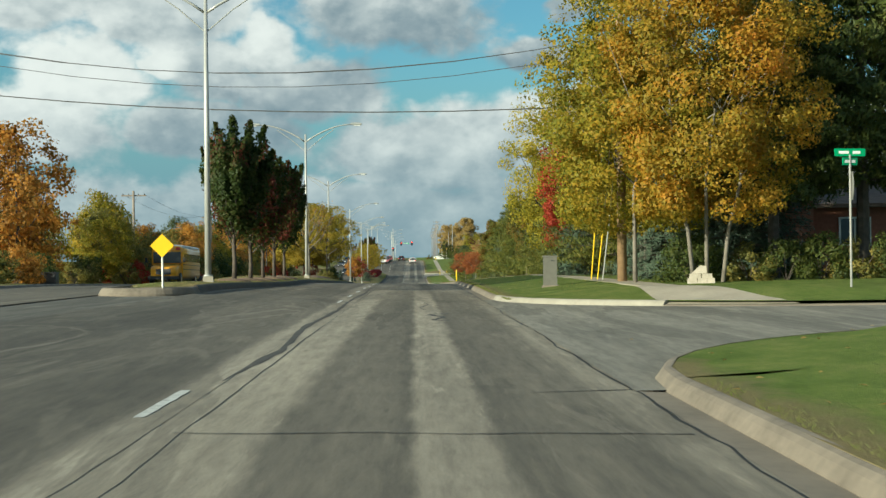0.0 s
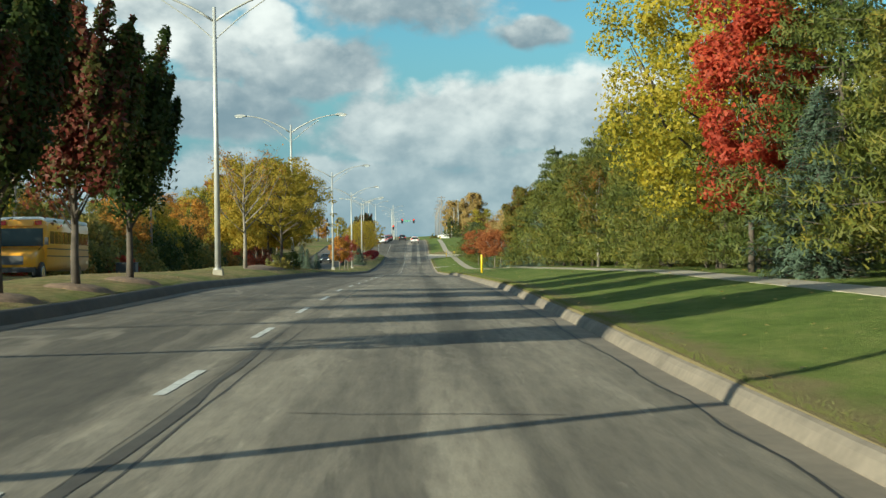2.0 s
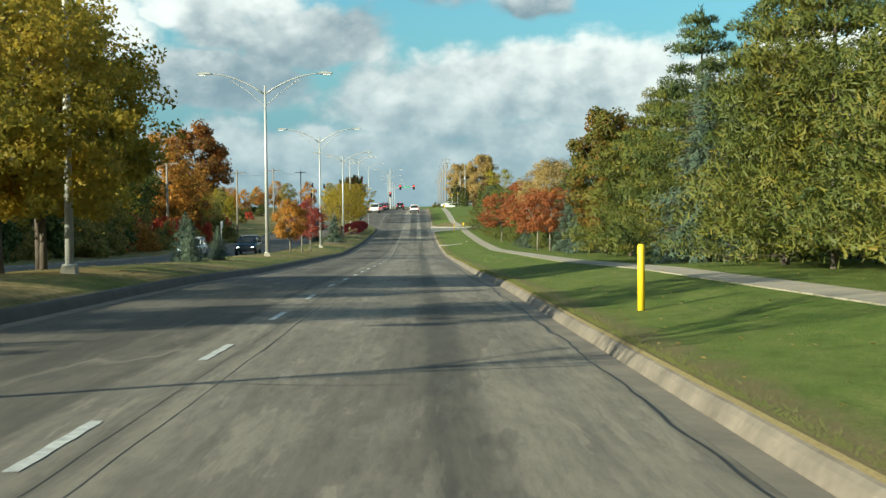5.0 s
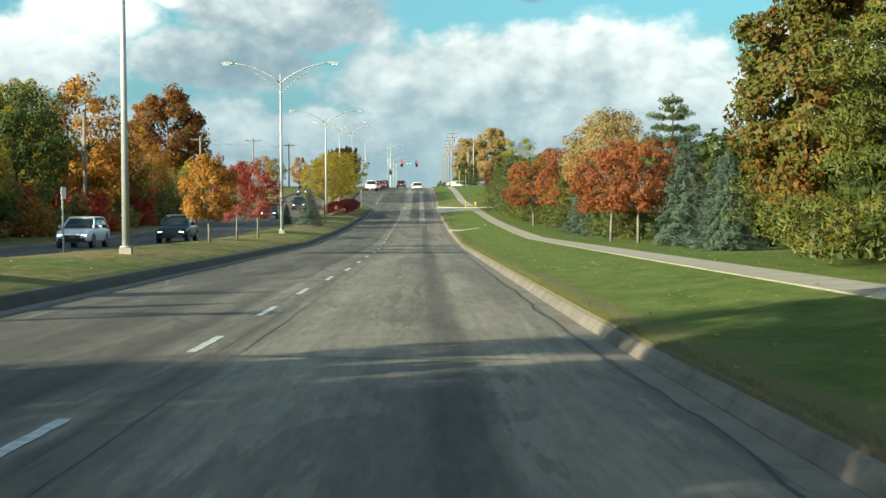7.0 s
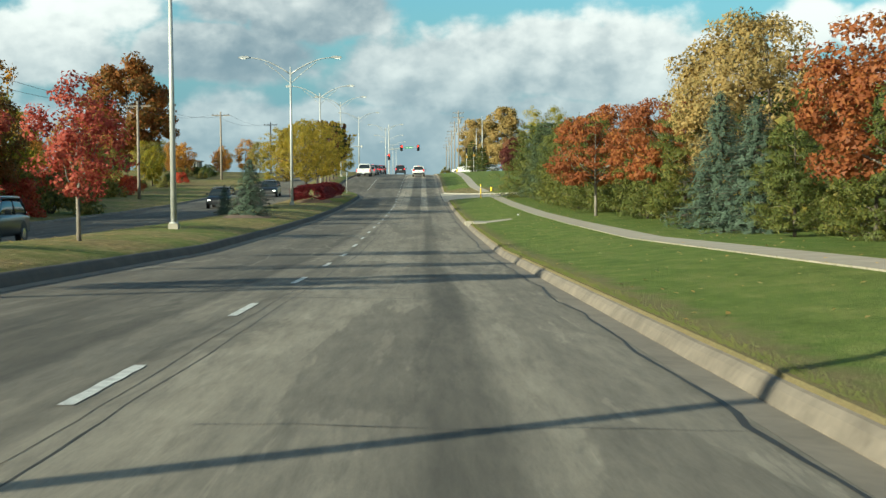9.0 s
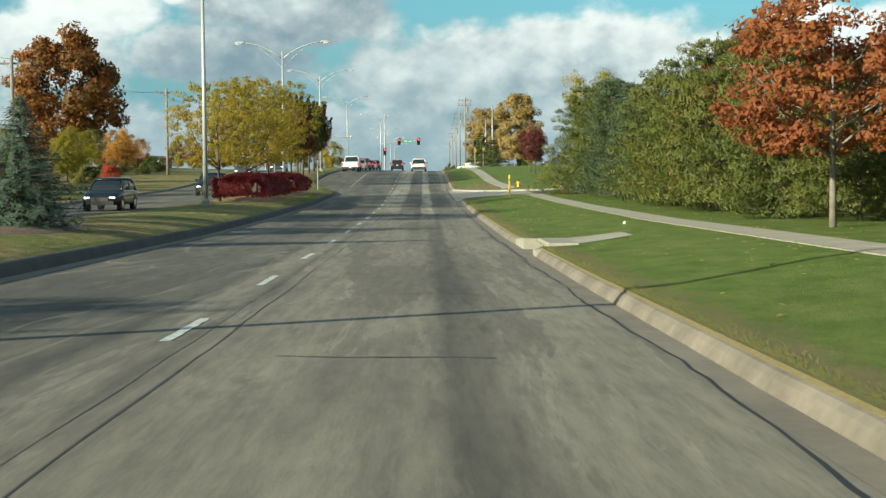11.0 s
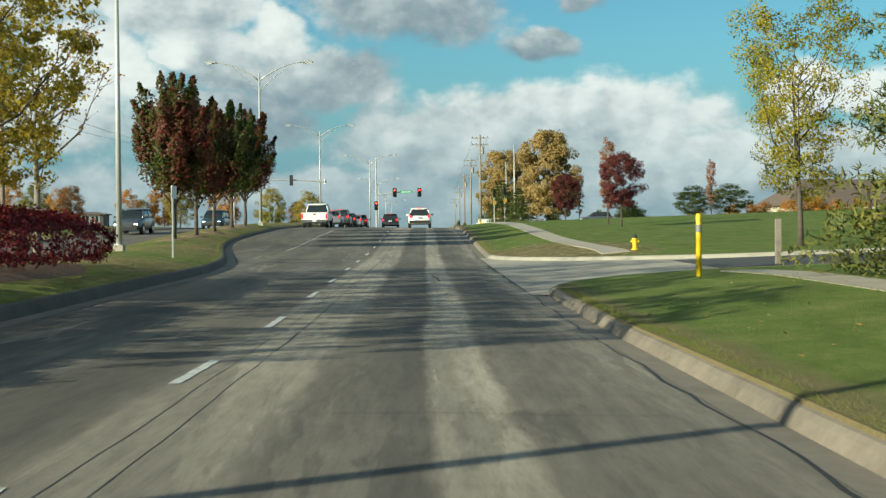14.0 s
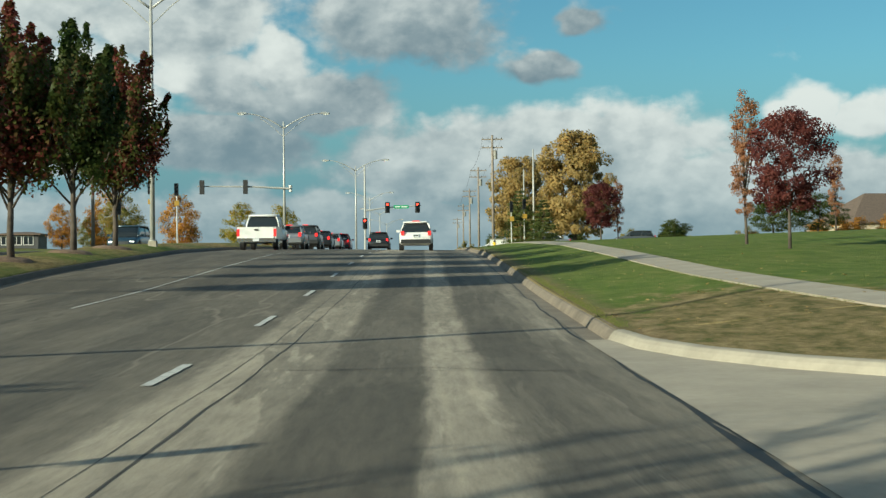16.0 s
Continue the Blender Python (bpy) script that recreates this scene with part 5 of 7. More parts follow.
def pine(name, label, leaf, H, R, seed, tiers=15, per=7, needle=0.27, taper=0.62, bare=0.05, ragged=0.3, puff=0.30, group="roadside pines", category="conifer", count=46, lift=0.16):
    """A soft pine: whorls of upturned boughs, each with rounded tufts of needles that are full above and open below, and upright candles at the tips."""
    rs = np.random.default_rng(seed)
    tree = thing(name, label, category, group=group)
    g = Geo()
    g.tube([(0, 0, -0.15), (0.03, 0, H * 0.5), (0, 0.02, H * 0.98)], [H * 0.018, H * 0.011, 0.012], 7)
    pts, ups, alongs, sizes = [], [], [], []
    for i in range(tiers):
        t = min(0.97, bare + (1 - bare) * (i + rs.uniform(-0.25, 0.25) + 0.3) / tiers)
        z = H * t
        reach = R * (1 - t) ** taper * (1 + rs.uniform(-ragged, ragged) * 0.6) + 0.12
        n_ = max(4, int(per * (0.55 + 0.45 * reach / R)))
        for j in range(n_):
            a = 2 * math.pi * (j + rs.uniform(-0.3, 0.3)) / n_ + i * 1.1
            Lb = reach * rs.uniform(1 - ragged, 1.1)
            rise = Lb * rs.uniform(-0.05, lift * 1.6)
            tip = np.array([math.cos(a) * Lb, math.sin(a) * Lb, z + rise])
            g.tube([(0, 0, z), tuple(tip * 0.6 + np.array([0, 0, z]) * 0.4 - np.array([0, 0, 0.06 * Lb])), tuple(tip)], [0.02 + 0.012 * (1 - t), 0.012, 0.004], 3, False)
            for q in ((0.97,) if Lb < 0.7 else (0.66, 0.98) if Lb < 1.5 else (0.42, 0.70, 0.98)):
                side = rs.normal(0, 0.16) * Lb
                c = np.array([math.cos(a) * Lb * q - math.sin(a) * side, math.sin(a) * Lb * q + math.cos(a) * side, z + rise * q - 0.05 * Lb * math.sin(q * 3.1)])
                r = puff * R * 0.5 * rs.uniform(0.7, 1.25) * (0.55 + 0.45 * reach / R)
                k = int(count * rs.uniform(0.8, 1.2))
                d = rs.normal(0, 1, (k, 3))
                d[:, 2] = np.abs(d[:, 2]) * 0.95 - 0.38
                d /= np.linalg.norm(d, axis=1, keepdims=True)
                pts.append(c + d * r * np.array([1.15, 1.15, 0.78]) * rs.uniform(0.45, 1.0, (k, 1)) ** 0.5)
                out_ = np.array([math.cos(a), math.sin(a), 0.0])
                ups.append(d * 1.0 + out_ * 0.45 + np.array([0, 0, 0.55]))
                alongs.append(d * 0.6 + out_ * 0.5 + np.array([0, 0, 0.65]))
                sizes.append(needle * rs.uniform(0.6, 1.3, k))
    for k in range(3):
        top_ = np.array([rs.normal(0, 0.05), rs.normal(0, 0.05), H * (0.93 + 0.035 * k)])
        m_ = 26
        pts.append(top_ + rs.normal(0, 0.07, (m_, 3)) * np.array([1.2 - 0.3 * k, 1.2 - 0.3 * k, 1.6]))
        ups.append(rs.normal(0, 1, (m_, 3)) + np.array([0, 0, 0.3]))
        alongs.append(np.tile(np.array([[0, 0, 1.0]]), (m_, 1)) + rs.normal(0, 0.4, (m_, 3)))
        sizes.append(needle * rs.uniform(0.6, 1.1, m_))
    part("trunk", g, M["bark"], tree)
    part("crown", spray_mesh("crown", leaf, np.concatenate(pts), np.concatenate(ups), np.concatenate(sizes), 0.24, rs, 0.5, np.concatenate(alongs), 0.5), leaf, tree)
    return tree


class Stock:
    """A few built plants of a kind; the first use places one itself, later uses copy it."""

    def __init__(self, makers):
        self.makers, self.made, self.n = makers, [None] * len(makers), 0

    def at(self, x, y, s=1.0, sz=None, which=None, rz=None, z=None):
        i = self.n % len(self.makers) if which is None else which
        turn = (self.n * 137.5) % 360 if rz is None else rz
        self.n += 1
        if self.made[i] is None:
            self.made[i] = self.makers[i]()
            return put(self.made[i], x, y, s, turn, sz, z=z)
        zz = land(x, y) if z is None else z
        ob = copy_thing(self.made[i], Matrix.Identity(4))
        ob.matrix_basis = pose(x, y, zz, 0, 0, turn) @ Matrix.Diagonal((s, s, s if sz is None else sz, 1))
        return ob


pears = Stock([lambda i=i: leader_tree("pear_tree", "upright pear tree, dark green turning red, in the grassy median", L["pear"], M["bark"], 6.4, 2.0, 20 + i, 1.25, 27000, 0.115, 0.085, "median pear trees") for i in range(3)])
tall_pines = Stock([lambda: pine("pine_tree", "tall dark pine with bare lower trunk", L["pine"], 12.5, 3.7, 45, 19, 8, 0.25, 0.6, 0.22, 0.3, 0.34, count=120)])
pines = Stock([lambda i=i: pine("pine_tree", "olive-green white pine with ragged boughs", L["pine"], 8.3, 3.0, 40 + i, 15, 8, 0.19, 0.62, 0.05, 0.36, 0.33, count=125) for i in range(3)])
dark_pines = Stock([lambda i=i: pine("pine_tree", "full dark green pine reaching the ground", L["dark_pine"], 8.0, 2.9, 47 + 2 * i, 17, 9, 0.17, 0.6, 0.03, 0.28, 0.31, count=125) for i in range(2)])
olives = Stock([lambda i=i: pine("pine_tree", "yellowing pine with soft rounded boughs", L["olive_pine"], 6.8, 3.0, 50 + i, 13, 8, 0.19, 0.52, 0.05, 0.36, 0.34, count=130, lift=0.08) for i in range(2)])
spruces = Stock([lambda i=i: conifer("blue_spruce", "dense blue-grey spruce with a pointed top", L["spruce"], M["bark"], 4.0, 1.5, 60 + i, 24, 11, 0.14, 0.20, 42, 0.75, 0.03, 0.16, "blue spruces") for i in range(2)])
cedars = Stock([lambda i=i: pine("pine_tree", "bushy green and gold pine reaching the ground", L["cedar"], 5.3, 2.35, 70 + i, 13, 8, 0.155, 0.5, 0.02, 0.3, 0.33, "roadside pines", count=125, lift=0.22) for i in range(3)])
locusts = Stock([lambda i=i: broadleaf("honey_locust", "airy honey locust with thinning golden leaves", L["locust"], M["bark"], 5.9, 2.95, 80 + i, "broad", 1.4, 13500, 0.078, 300, 1.6, 0.075, 16, "median honey locusts", 0.105, 0.55, 5, tall=0.6, far=True) for i in range(2)])
dense_locusts = Stock([lambda: broadleaf("honey_locust", "full honey locust with golden leaves in the median", L["locust"], M["bark"], 6.2, 3.0, 86, "broad", 1.5, 26000, 0.10, 240, 1.3, 0.08, 14, "median honey locusts", 0.17, 0.55, 4, tall=0.7, far=True)])
maples = Stock([lambda i=i: broadleaf("maple_tree", "young maple in full orange-red autumn leaf", L["maple"], M["pale_bark"], 4.2, 2.15, 90 + i, "broad", 1.3, 13500, 0.085, 170, 1.3, 0.06, 13, "verge maples", 0.17, 0.6, 3, tall=0.6, far=True) for i in range(2)])
roses = Stock([lambda i=i: broadleaf("maple_tree", "slim young maple with rose-red leaves in the median", L["rose_maple"], M["pale_bark"], 3.6, 1.05, 95 + i, "round", 1.0, 4000, 0.085, 50, 0.95, 0.045, 9, "median maples", 0.3) for i in range(2)])
yellows = Stock([lambda i=i: broadleaf("cottonwood_tree", "tall tree with bright yellow autumn leaves", L["yellow"], M["bark"], 10.5, 3.9, 100 + i, "round", 2.2, 38000, 0.10, 220, 1.2, 0.16, 12, "yellow trees", 0.20, far=True) for i in range(2)])
golds = Stock([lambda i=i: broadleaf("poplar_tree", "large tree, leaves half green and half gold", L["gold_green"], M["pale_bark"], 11.0, 3.9, 105 + i, "broad", 3.2, 44000, 0.105, 230, 1.9, 0.072, 12, "golden trees", 0.20, far=True) for i in range(2)])
wild = Stock([lambda i=i, lf=lf, lab=lab: broadleaf("roadside_tree", lab, L[lf], M["bark"], 8.0, 3.0, 110 + i, "round", 1.6, 9000, 0.17, 110, 0.6, 0.11, 6, "wooded edge", 0.27, far=True)
              for i, (lf, lab) in enumerate((("rust", "rust-orange roadside tree at the wood's edge"), ("brush", "olive-brown roadside tree at the wood's edge"), ("gold_green", "yellow-green roadside tree at the wood's edge"), ("green", "dull green roadside tree at the wood's edge"), ("oak", "russet oak at the wood's edge")))])
bushes = Stock([lambda i=i, lf=lf, lab=lab: shrub("roadside_bush", lab, L[lf], 2.2, 1.8, 130 + i, 3000, 0.14, group="roadside brush", far=True)
                for i, (lf, lab) in enumerate((("brush", "tangled olive-brown bush in rough grass"), ("red", "scarlet autumn bush at the wood's edge"), ("rust", "orange-brown bush at the wood's edge"), ("green", "dark green bush in rough grass")))])

red_pears = Stock([lambda i=i: leader_tree("pear_tree", "upright pear tree with dark burgundy-red leaves in the median", L["wine_pear"], M["bark"], 6.4, 2.2, 36 + i, 1.2, 28000, 0.115, 0.085, "median pear trees") for i in range(2)])

# median trees, from the nose to the signals
for i, y in enumerate((51.2, 56.4, 61.3, 66.4, 71.6)):
    (red_pears if i in (1, 3) else pears).at(-6.75 - 0.02 * i, y, 0.95 - 0.03 * (i % 3), which=i % 2)
bare = broadleaf("honey_locust", "almost bare honey locust with a few last leaves", L["rust"], M["pale_bark"], 5.9, 2.3, 200, "vase", 1.5, 700, 0.085, 60, 2.2, 0.085, 20, "median honey locusts", 0.25, 0.75, 9)
put(bare, -7.8, 101.0)
locusts.at(-7.1, 110.4, 0.98)
for x, y, s in ((-9.2, 124.0, 1.05), (-10.3, 126.5, 1.15), (-9.6, 129.0, 1.1), (-10.4, 131.5, 1.1)):
    dense_locusts.at(x, y, s)
for x, y, s in ((-8.6, 146.0, 0.42), (-9.3, 149.0, 0.5), (-8.2, 150.5, 0.36)):
    spruces.at(x, y, s)
gold_maple = broadleaf("maple_tree", "small young maple with orange-gold leaves in the median", L["rust"], M["pale_bark"], 3.4, 1.35, 98, "round", 1.0, 9000, 0.085, 80, 0.95, 0.045, 10, "median maples", 0.25, far=True)
put(gold_maple, -8.1, 181.7)
roses.at(-7.9, 188.2, 0.95)
roses.at(-8.0, 196.8, 1.1)
spruces.at(-8.2, 230.6, 0.86, 0.70, which=0)
spruces.at(-10.8, 240.0, 0.42, which=1)
for x, y, s in ((-9.7, 268.0, 0.98), (-9.3, 275.0, 1.08), (-8.9, 281.5, 1.14), (-10.3, 287.5, 1.1)):
    locusts.at(x, y, s)
bare2 = copy_thing(bare, Matrix.Identity(4))
put(bare2, -9.6, 291.5, 1.1, 70)
for i, y in enumerate((318.0, 323.8, 329.5, 336.0, 341.8)):
    (pears if i == 3 else red_pears).at(-11.1, y, 1.13 - 0.03 * (i % 3), which=i % 2)

# right side: the corner with the side street
golds.at(6.75, 41.6, 0.86)
golds.at(8.6, 50.5, 0.85)
birch = broadleaf("birch_tree", "tall multi-stemmed birch with orange-gold leaves", L["orange"], M["pale_bark"], 10.5, 3.7, 210, "broad", 3.2, 52000, 0.10, 230, 2.0, 0.062, 9, "corner trees", 0.20, 0.6, 1, 3, far=True)
put(birch, 8.5, 39.3, 0.92)
birch2 = copy_thing(birch, Matrix.Identity(4))
put(birch2, 9.2, 54.5, 0.85, 120)
for x, y, s in ((12.4, 46.5, 1.0), (14.6, 44.0, 1.05), (13.0, 52, 0.95), (17.5, 46, 1.1), (11.4, 43.0, 0.9)):
    tall_pines.at(x, y, s)
for x, y, s in ((11.0, 45.5, 1.15), (12.6, 49.0, 1.25), (10.3, 60.0, 0.95)):
    spruces.at(x, y, s * 1.3)
for x, y, s in ((9.0, 48.5, 1.2), (10.4, 52.0, 1.4), (12.2, 55.5, 1.5), (11.2, 58.0, 1.4)):
    spruces.at(x, y, s)
spruces.at(7.9, 66.0, 0.95)
olives.at(9.6, 63.5, 1.0)
pines.at(9.8, 70.5, 1.0)
redtree = broadleaf("maple_tree", "tall narrow maple with scarlet leaves among pines", L["red"], M["bark"], 7.4, 1.35, 220, "column", 1.4, 15000, 0.105, 120, 1.4, 0.08, 9, "", 0.38, far=True)
put(redtree, 8.0, 71.8)
yellows.at(8.9, 78.5, 1.05)
yellows.at(11.5, 86.0, 0.95)
# the long screen of evergreens behind the walk
screen = random.Random(11)
for y, kind, s, x in ((75, "c", 0.65, 9.0), (79, "o", 0.6, 8.6), (83, "o", 0.72, 9.3), (87, "c", 0.75, 9.0), (91, "o", 0.85, 9.5), (95, "p", 0.95, 10.2), (99, "o", 0.8, 9.9), (103, "p", 1.05, 10.6), (106, "o", 1.0, 9.6), (110, "p", 1.05, 10.8),
                      (113.5, "o", 1.0, 9.7), (117, "c", 1.2, 9.4), (120, "p", 1.0, 10.8), (124, "o", 1.05, 9.8), (128, "c", 1.25, 9.6), (132, "p", 0.95, 10.6), (136, "s", 1.5, 9.3), (139, "o", 0.9, 10.0), (143, "p", 1.05, 10.4),
                      (147, "o", 1.0, 9.9), (151, "p", 0.95, 10.8), (155, "o", 0.95, 9.9), (158.5, "p", 0.85, 11.0), (163, "o", 0.8, 10.5), (168, "s", 0.72, 9.0), (171, "s", 0.80, 9.8), (176, "s", 1.05, 9.3), (179.5, "c", 0.6, 10.6), (184, "c", 0.55, 10.7),
                      (190, "p", 0.85, 11.5), (189, "c", 0.5, 10.2), (194, "c", 0.62, 10.0), (199, "c", 0.6, 9.9), (204, "s", 1.1, 10.1), (209, "s", 1.25, 9.9), (214, "c", 0.8, 9.8), (224, "c", 0.8, 10.2), (228, "c", 0.75, 10.9),
                      (234, "c", 0.8, 10.5), (238, "c", 0.95, 9.7), (242, "c", 1.0, 10.0), (246, "c", 1.02, 9.6), (250, "o", 0.82, 10.3), (254, "c", 1.05, 9.6), (258, "c", 1.0, 9.9), (262, "p", 0.66, 10.4), (266, "d", 0.74, 9.9), (270, "d", 0.78, 10.6),
                      (273.5, "d", 0.8, 10.2), (277, "c", 1.2, 10.4), (280.5, "c", 1.2, 9.4), (283.5, "d", 0.74, 10.8)):
    stock = {"c": cedars, "o": olives, "p": pines, "s": spruces, "d": dark_pines}[kind]
    stock.at(x + screen.uniform(-0.2, 0.2), y, s * 0.93, s * screen.uniform(0.88, 1.04))
# the undergrowth behind the screen
for i in range(44):
    bushes.at(13.4 + screen.uniform(-0.6, 1.2), 64 + i * 5.0, screen.uniform(1.5, 2.1), which=screen.choice((3, 3, 0, 3)))
slim = broadleaf("ash_tree", "vase-shaped tree with thinning rusty-green leaves", L["russet"], M["pale_bark"], 5.1, 1.9, 230, "vase", 1.15, 9500, 0.075, 130, 1.6, 0.075, 14, "", 0.17, 0.8, 4, far=True)
put(slim, 8.5, 103.2)
russet = broadleaf("oak_tree", "russet and green oak rising among the pines", L["russet"], M["pale_bark"], 7.2, 2.1, 231, "round", 1.8, 28000, 0.13, 150, 1.2, 0.08, 10, "", 0.25, far=True)
put(russet, 9.5, 160.4)
maples.at(8.4, 187.2, 0.95)
maples.at(8.8, 182.2, 1.0)
tans = Stock([lambda: broadleaf("maple_tree", "broad tree with tan-gold autumn leaves", L["tan"], M["bark"], 7.6, 3.4, 108, "round", 1.6, 24000, 0.11, 170, 1.0, 0.13, 12, "golden trees", 0.19, far=True)])
tans.at(12.0, 212.5, 1.0)
tans.at(13.2, 221.5, 0.95)
maples.at(10.0, 219.0, 1.15)
maples.at(8.6, 230.3, 1.18)
maples.at(12.5, 250, 1.5)

# woods along the far verge of the other carriageway
edge = random.Random(23)
for i in range(64):
    y = 62 + i * 5.1
    far = edge.uniform(0, 9)
    hs = edge.uniform(0.72, 1.1) * (1.5 if y < 106 else 1.0) * (1.15 if 205 < y < 245 else 1.0) * (0.62 if y > 300 else 1.0)
    if i % 9 == 7 or y < 112:
        continue
    wild.at(-25.0 - far * (0.5 if y < 106 else 1.0) - (6 if y > 255 else 0), y, hs, which=edge.choice((0, 0, 4, 0)) if y < 110 else edge.choice((0, 1, 2, 3, 0, 1)) if y < 240 else edge.choice((1, 2, 0, 1, 2, 4)))
for i in range(90):
    y = 58 + i * 3.4
    bushes.at(-23.6 - edge.uniform(0, 3.5) - (5 if y > 255 else 0), y, edge.uniform(0.55, 1.05) * (0.7 if y > 300 else 1) * (1.5 if 190 < y < 300 else 1), which=edge.choice((0, 0, 0, 0, 2, 3, 1, 0, 3)) if y < 190 or y > 310 else edge.choice((0, 1, 2, 2, 1, 0)))
wild.at(-28.0, 97, 1.42, which=0)
wild.at(-31.5, 103, 1.45, which=4)
yellows.at(-31.5, 238, 1.12)
yellows.at(-36, 247, 0.95)
wild.at(-26.8, 239, 1.5, which=0)
for i in range(24):
    bushes.at(-25.2 - edge.uniform(0, 2.5), 124 + i * 3.9, edge.uniform(1.4, 2.0), which=edge.choice((0, 0, 0, 3, 0)))
for i in range(24):
    wild.at(-25.4 - edge.uniform(0, 4), 112 + i * 4.4, edge.uniform(0.62, 0.82), which=edge.choice((1, 2, 1, 0, 2, 1)))
big_oak = broadleaf("oak_tree", "huge russet oak above the woods", L["oak"], M["bark"], 18, 7.4, 240, "round", 3.5, 24000, 0.42, 160, 2.0, 0.35, 14, "", 0.24, far=True)
put(big_oak, -47, 383)

# shrubs and hedges of the median
red_shrub = shrub("burning_bush", "low rust-red bush at the foot of a honey locust", L["oak_red"], 0.95, 0.8, 250, 3200, 0.06)
put(red_shrub, -8.4, 112.2)
dark_shrub = shrub("yew_shrub", "rounded dark yew bush in a mulched bed", L["green"], 1.0, 0.9, 251, 4000, 0.055)
put(dark_shrub, -7.1, 113.6)
hedge = shrub("barberry_hedge", "clipped crimson barberry hedge in the median", L["barberry"], 1.2, 1.1, 252, 30000, 0.075, 5.8, clumps=420, category="hedge", far=True, form="box")
put(hedge, -8.3, 270.8)
hedge2 = shrub("barberry_hedge", "short crimson barberry hedge in the median", L["barberry"], 1.15, 0.95, 253, 17000, 0.075, 4.6, clumps=180, category="hedge", far=True, form="box")
put(hedge2, -8.05, 283.6)
for y, s in ((106.5, 0.5), (108, 0.45), (111, 0.5), (114.5, 0.4)):
    bushes.at(-7.0 + 0.2 * math.sin(y), y, s * 0.55, which=0)

# hedges and plantings on the corner
box_hedge = shrub("yew_hedge", "rounded clipped green yew beside a stone sign", L["green"], 1.35, 1.1, 260, 6000, 0.07, 1.1, category="hedge", clumps=90, far=True)
put(box_hedge, 8.3, 40.6)
for i in range(11):
    x = 9.9 + i * 1.05
    bushes.at(x, 40.2 - 0.12 * i + edge.uniform(-0.2, 0.2), edge.uniform(0.46, 0.56), which=3 if i % 3 else 0)

# beyond the driveway
lone = broadleaf("honey_locust", "tall honey locust with gold leaves, thinning at the top", L["yellow"], M["bark"], 8.6, 2.6, 270, "vase", 1.8, 16000, 0.09, 190, 1.6, 0.1, 13, "", 0.2, 0.75, 4)
put(lone, 13.0, 305)
wine = broadleaf("crabapple_tree", "small round tree with dark wine-red leaves", L["burgundy"], M["bark"], 4.1, 1.35, 271, "round", 1.15, 21000, 0.06, 120, 1.1, 0.05, 12, "", 0.24, far=True)
put(wine, 10.8, 333)
col = broadleaf("columnar_maple", "slim columnar maple with salmon-orange leaves", L["salmon"], M["bark"], 5.2, 0.48, 272, "column", 1.0, 8000, 0.05, 80, 0.9, 0.05, 12, "columnar maples", 0.42, 0.95, far=True)
put(col, 10.8, 338.4)
for x, y, s in ((24, 372, 0.9), (19.5, 430, 1.25)):
    c = copy_thing(col, Matrix.Identity(4))
    put(c, x, y, s)
willow = broadleaf("willow_tree", "tall tan-gold willow beside the crossing", L["tan"], M["bark"], 13, 4.2, 273, "broad", 2.5, 26000, 0.27, 190, 1.2, 0.2, 14, "", 0.25, 0.8, far=True)
put(willow, 17, 447)
w2 = copy_thing(willow, Matrix.Identity(4))
put(w2, 11.5, 458, 0.86, 80)
pines.at(9.8, 432, 0.72)
pines.at(11.5, 425, 0.55)
wine2 = copy_thing(wine, Matrix.Identity(4))
put(wine2, 17.5, 428, 1.5)
for x, y, s in ((29.3, 407, 0.8), (34.2, 411, 0.85), (27, 440, 0.6)):
    wild.at(x, y, s, s * 0.52, which=3)
for i in range(26):
    x = 6 + i * 3.1
    bushes.at(x + edge.uniform(-1, 1), 470 + edge.uniform(-10, 16), edge.uniform(0.5, 1.3), which=edge.choice((0, 2, 3)))
for i in range(22):
    wild.at(-16 - i * 4.2, 455 + edge.uniform(-15, 25), edge.uniform(0.62, 0.9), which=edge.choice((0, 1, 2)))
for i in range(8):
    bushes.at(36 + i * 2.0, 415 + edge.uniform(-3, 3), edge.uniform(0.6, 0.9), which=2)


# ---- street furniture ----
def disc(g, c, axis, r, depth, n=14):
    c, a = Vector(c), Vector(axis).normalized()
    g.tube([tuple(c - a * depth / 2), tuple(c + a * depth / 2)], r, n)
    return g


M["lamp_glass"] = plain("lamp lens", (0.75, 0.76, 0.74), 0.25, 0.0, 0.05)
M["amber_housing"] = plain("yellow signal housing", (0.36, 0.22, 0.03), 0.5, 0.0, 0.12)
M["white_panel"] = plain("white sheeting", (0.75, 0.75, 0.73), 0.4, 0.0, 0.06)
M["brick"] = None


def emitter(name, colour, strength):
    m, nt, b = material(name, 0.4)
    b.inputs["Base Color"].default_value = (*colour, 1)
    b.inputs["Emission Color"].default_value = (*colour, 1)
    b.inputs["Emission Strength"].default_value = strength
    return m


M["red_light"] = emitter("lit red lens", (1.0, 0.03, 0.015), 6.0)
M["brake"] = emitter("lit tail lamp", (0.75, 0.02, 0.02), 0.8)
M["head"] = emitter("lit headlamp", (1.0, 0.96, 0.85), 2.5)


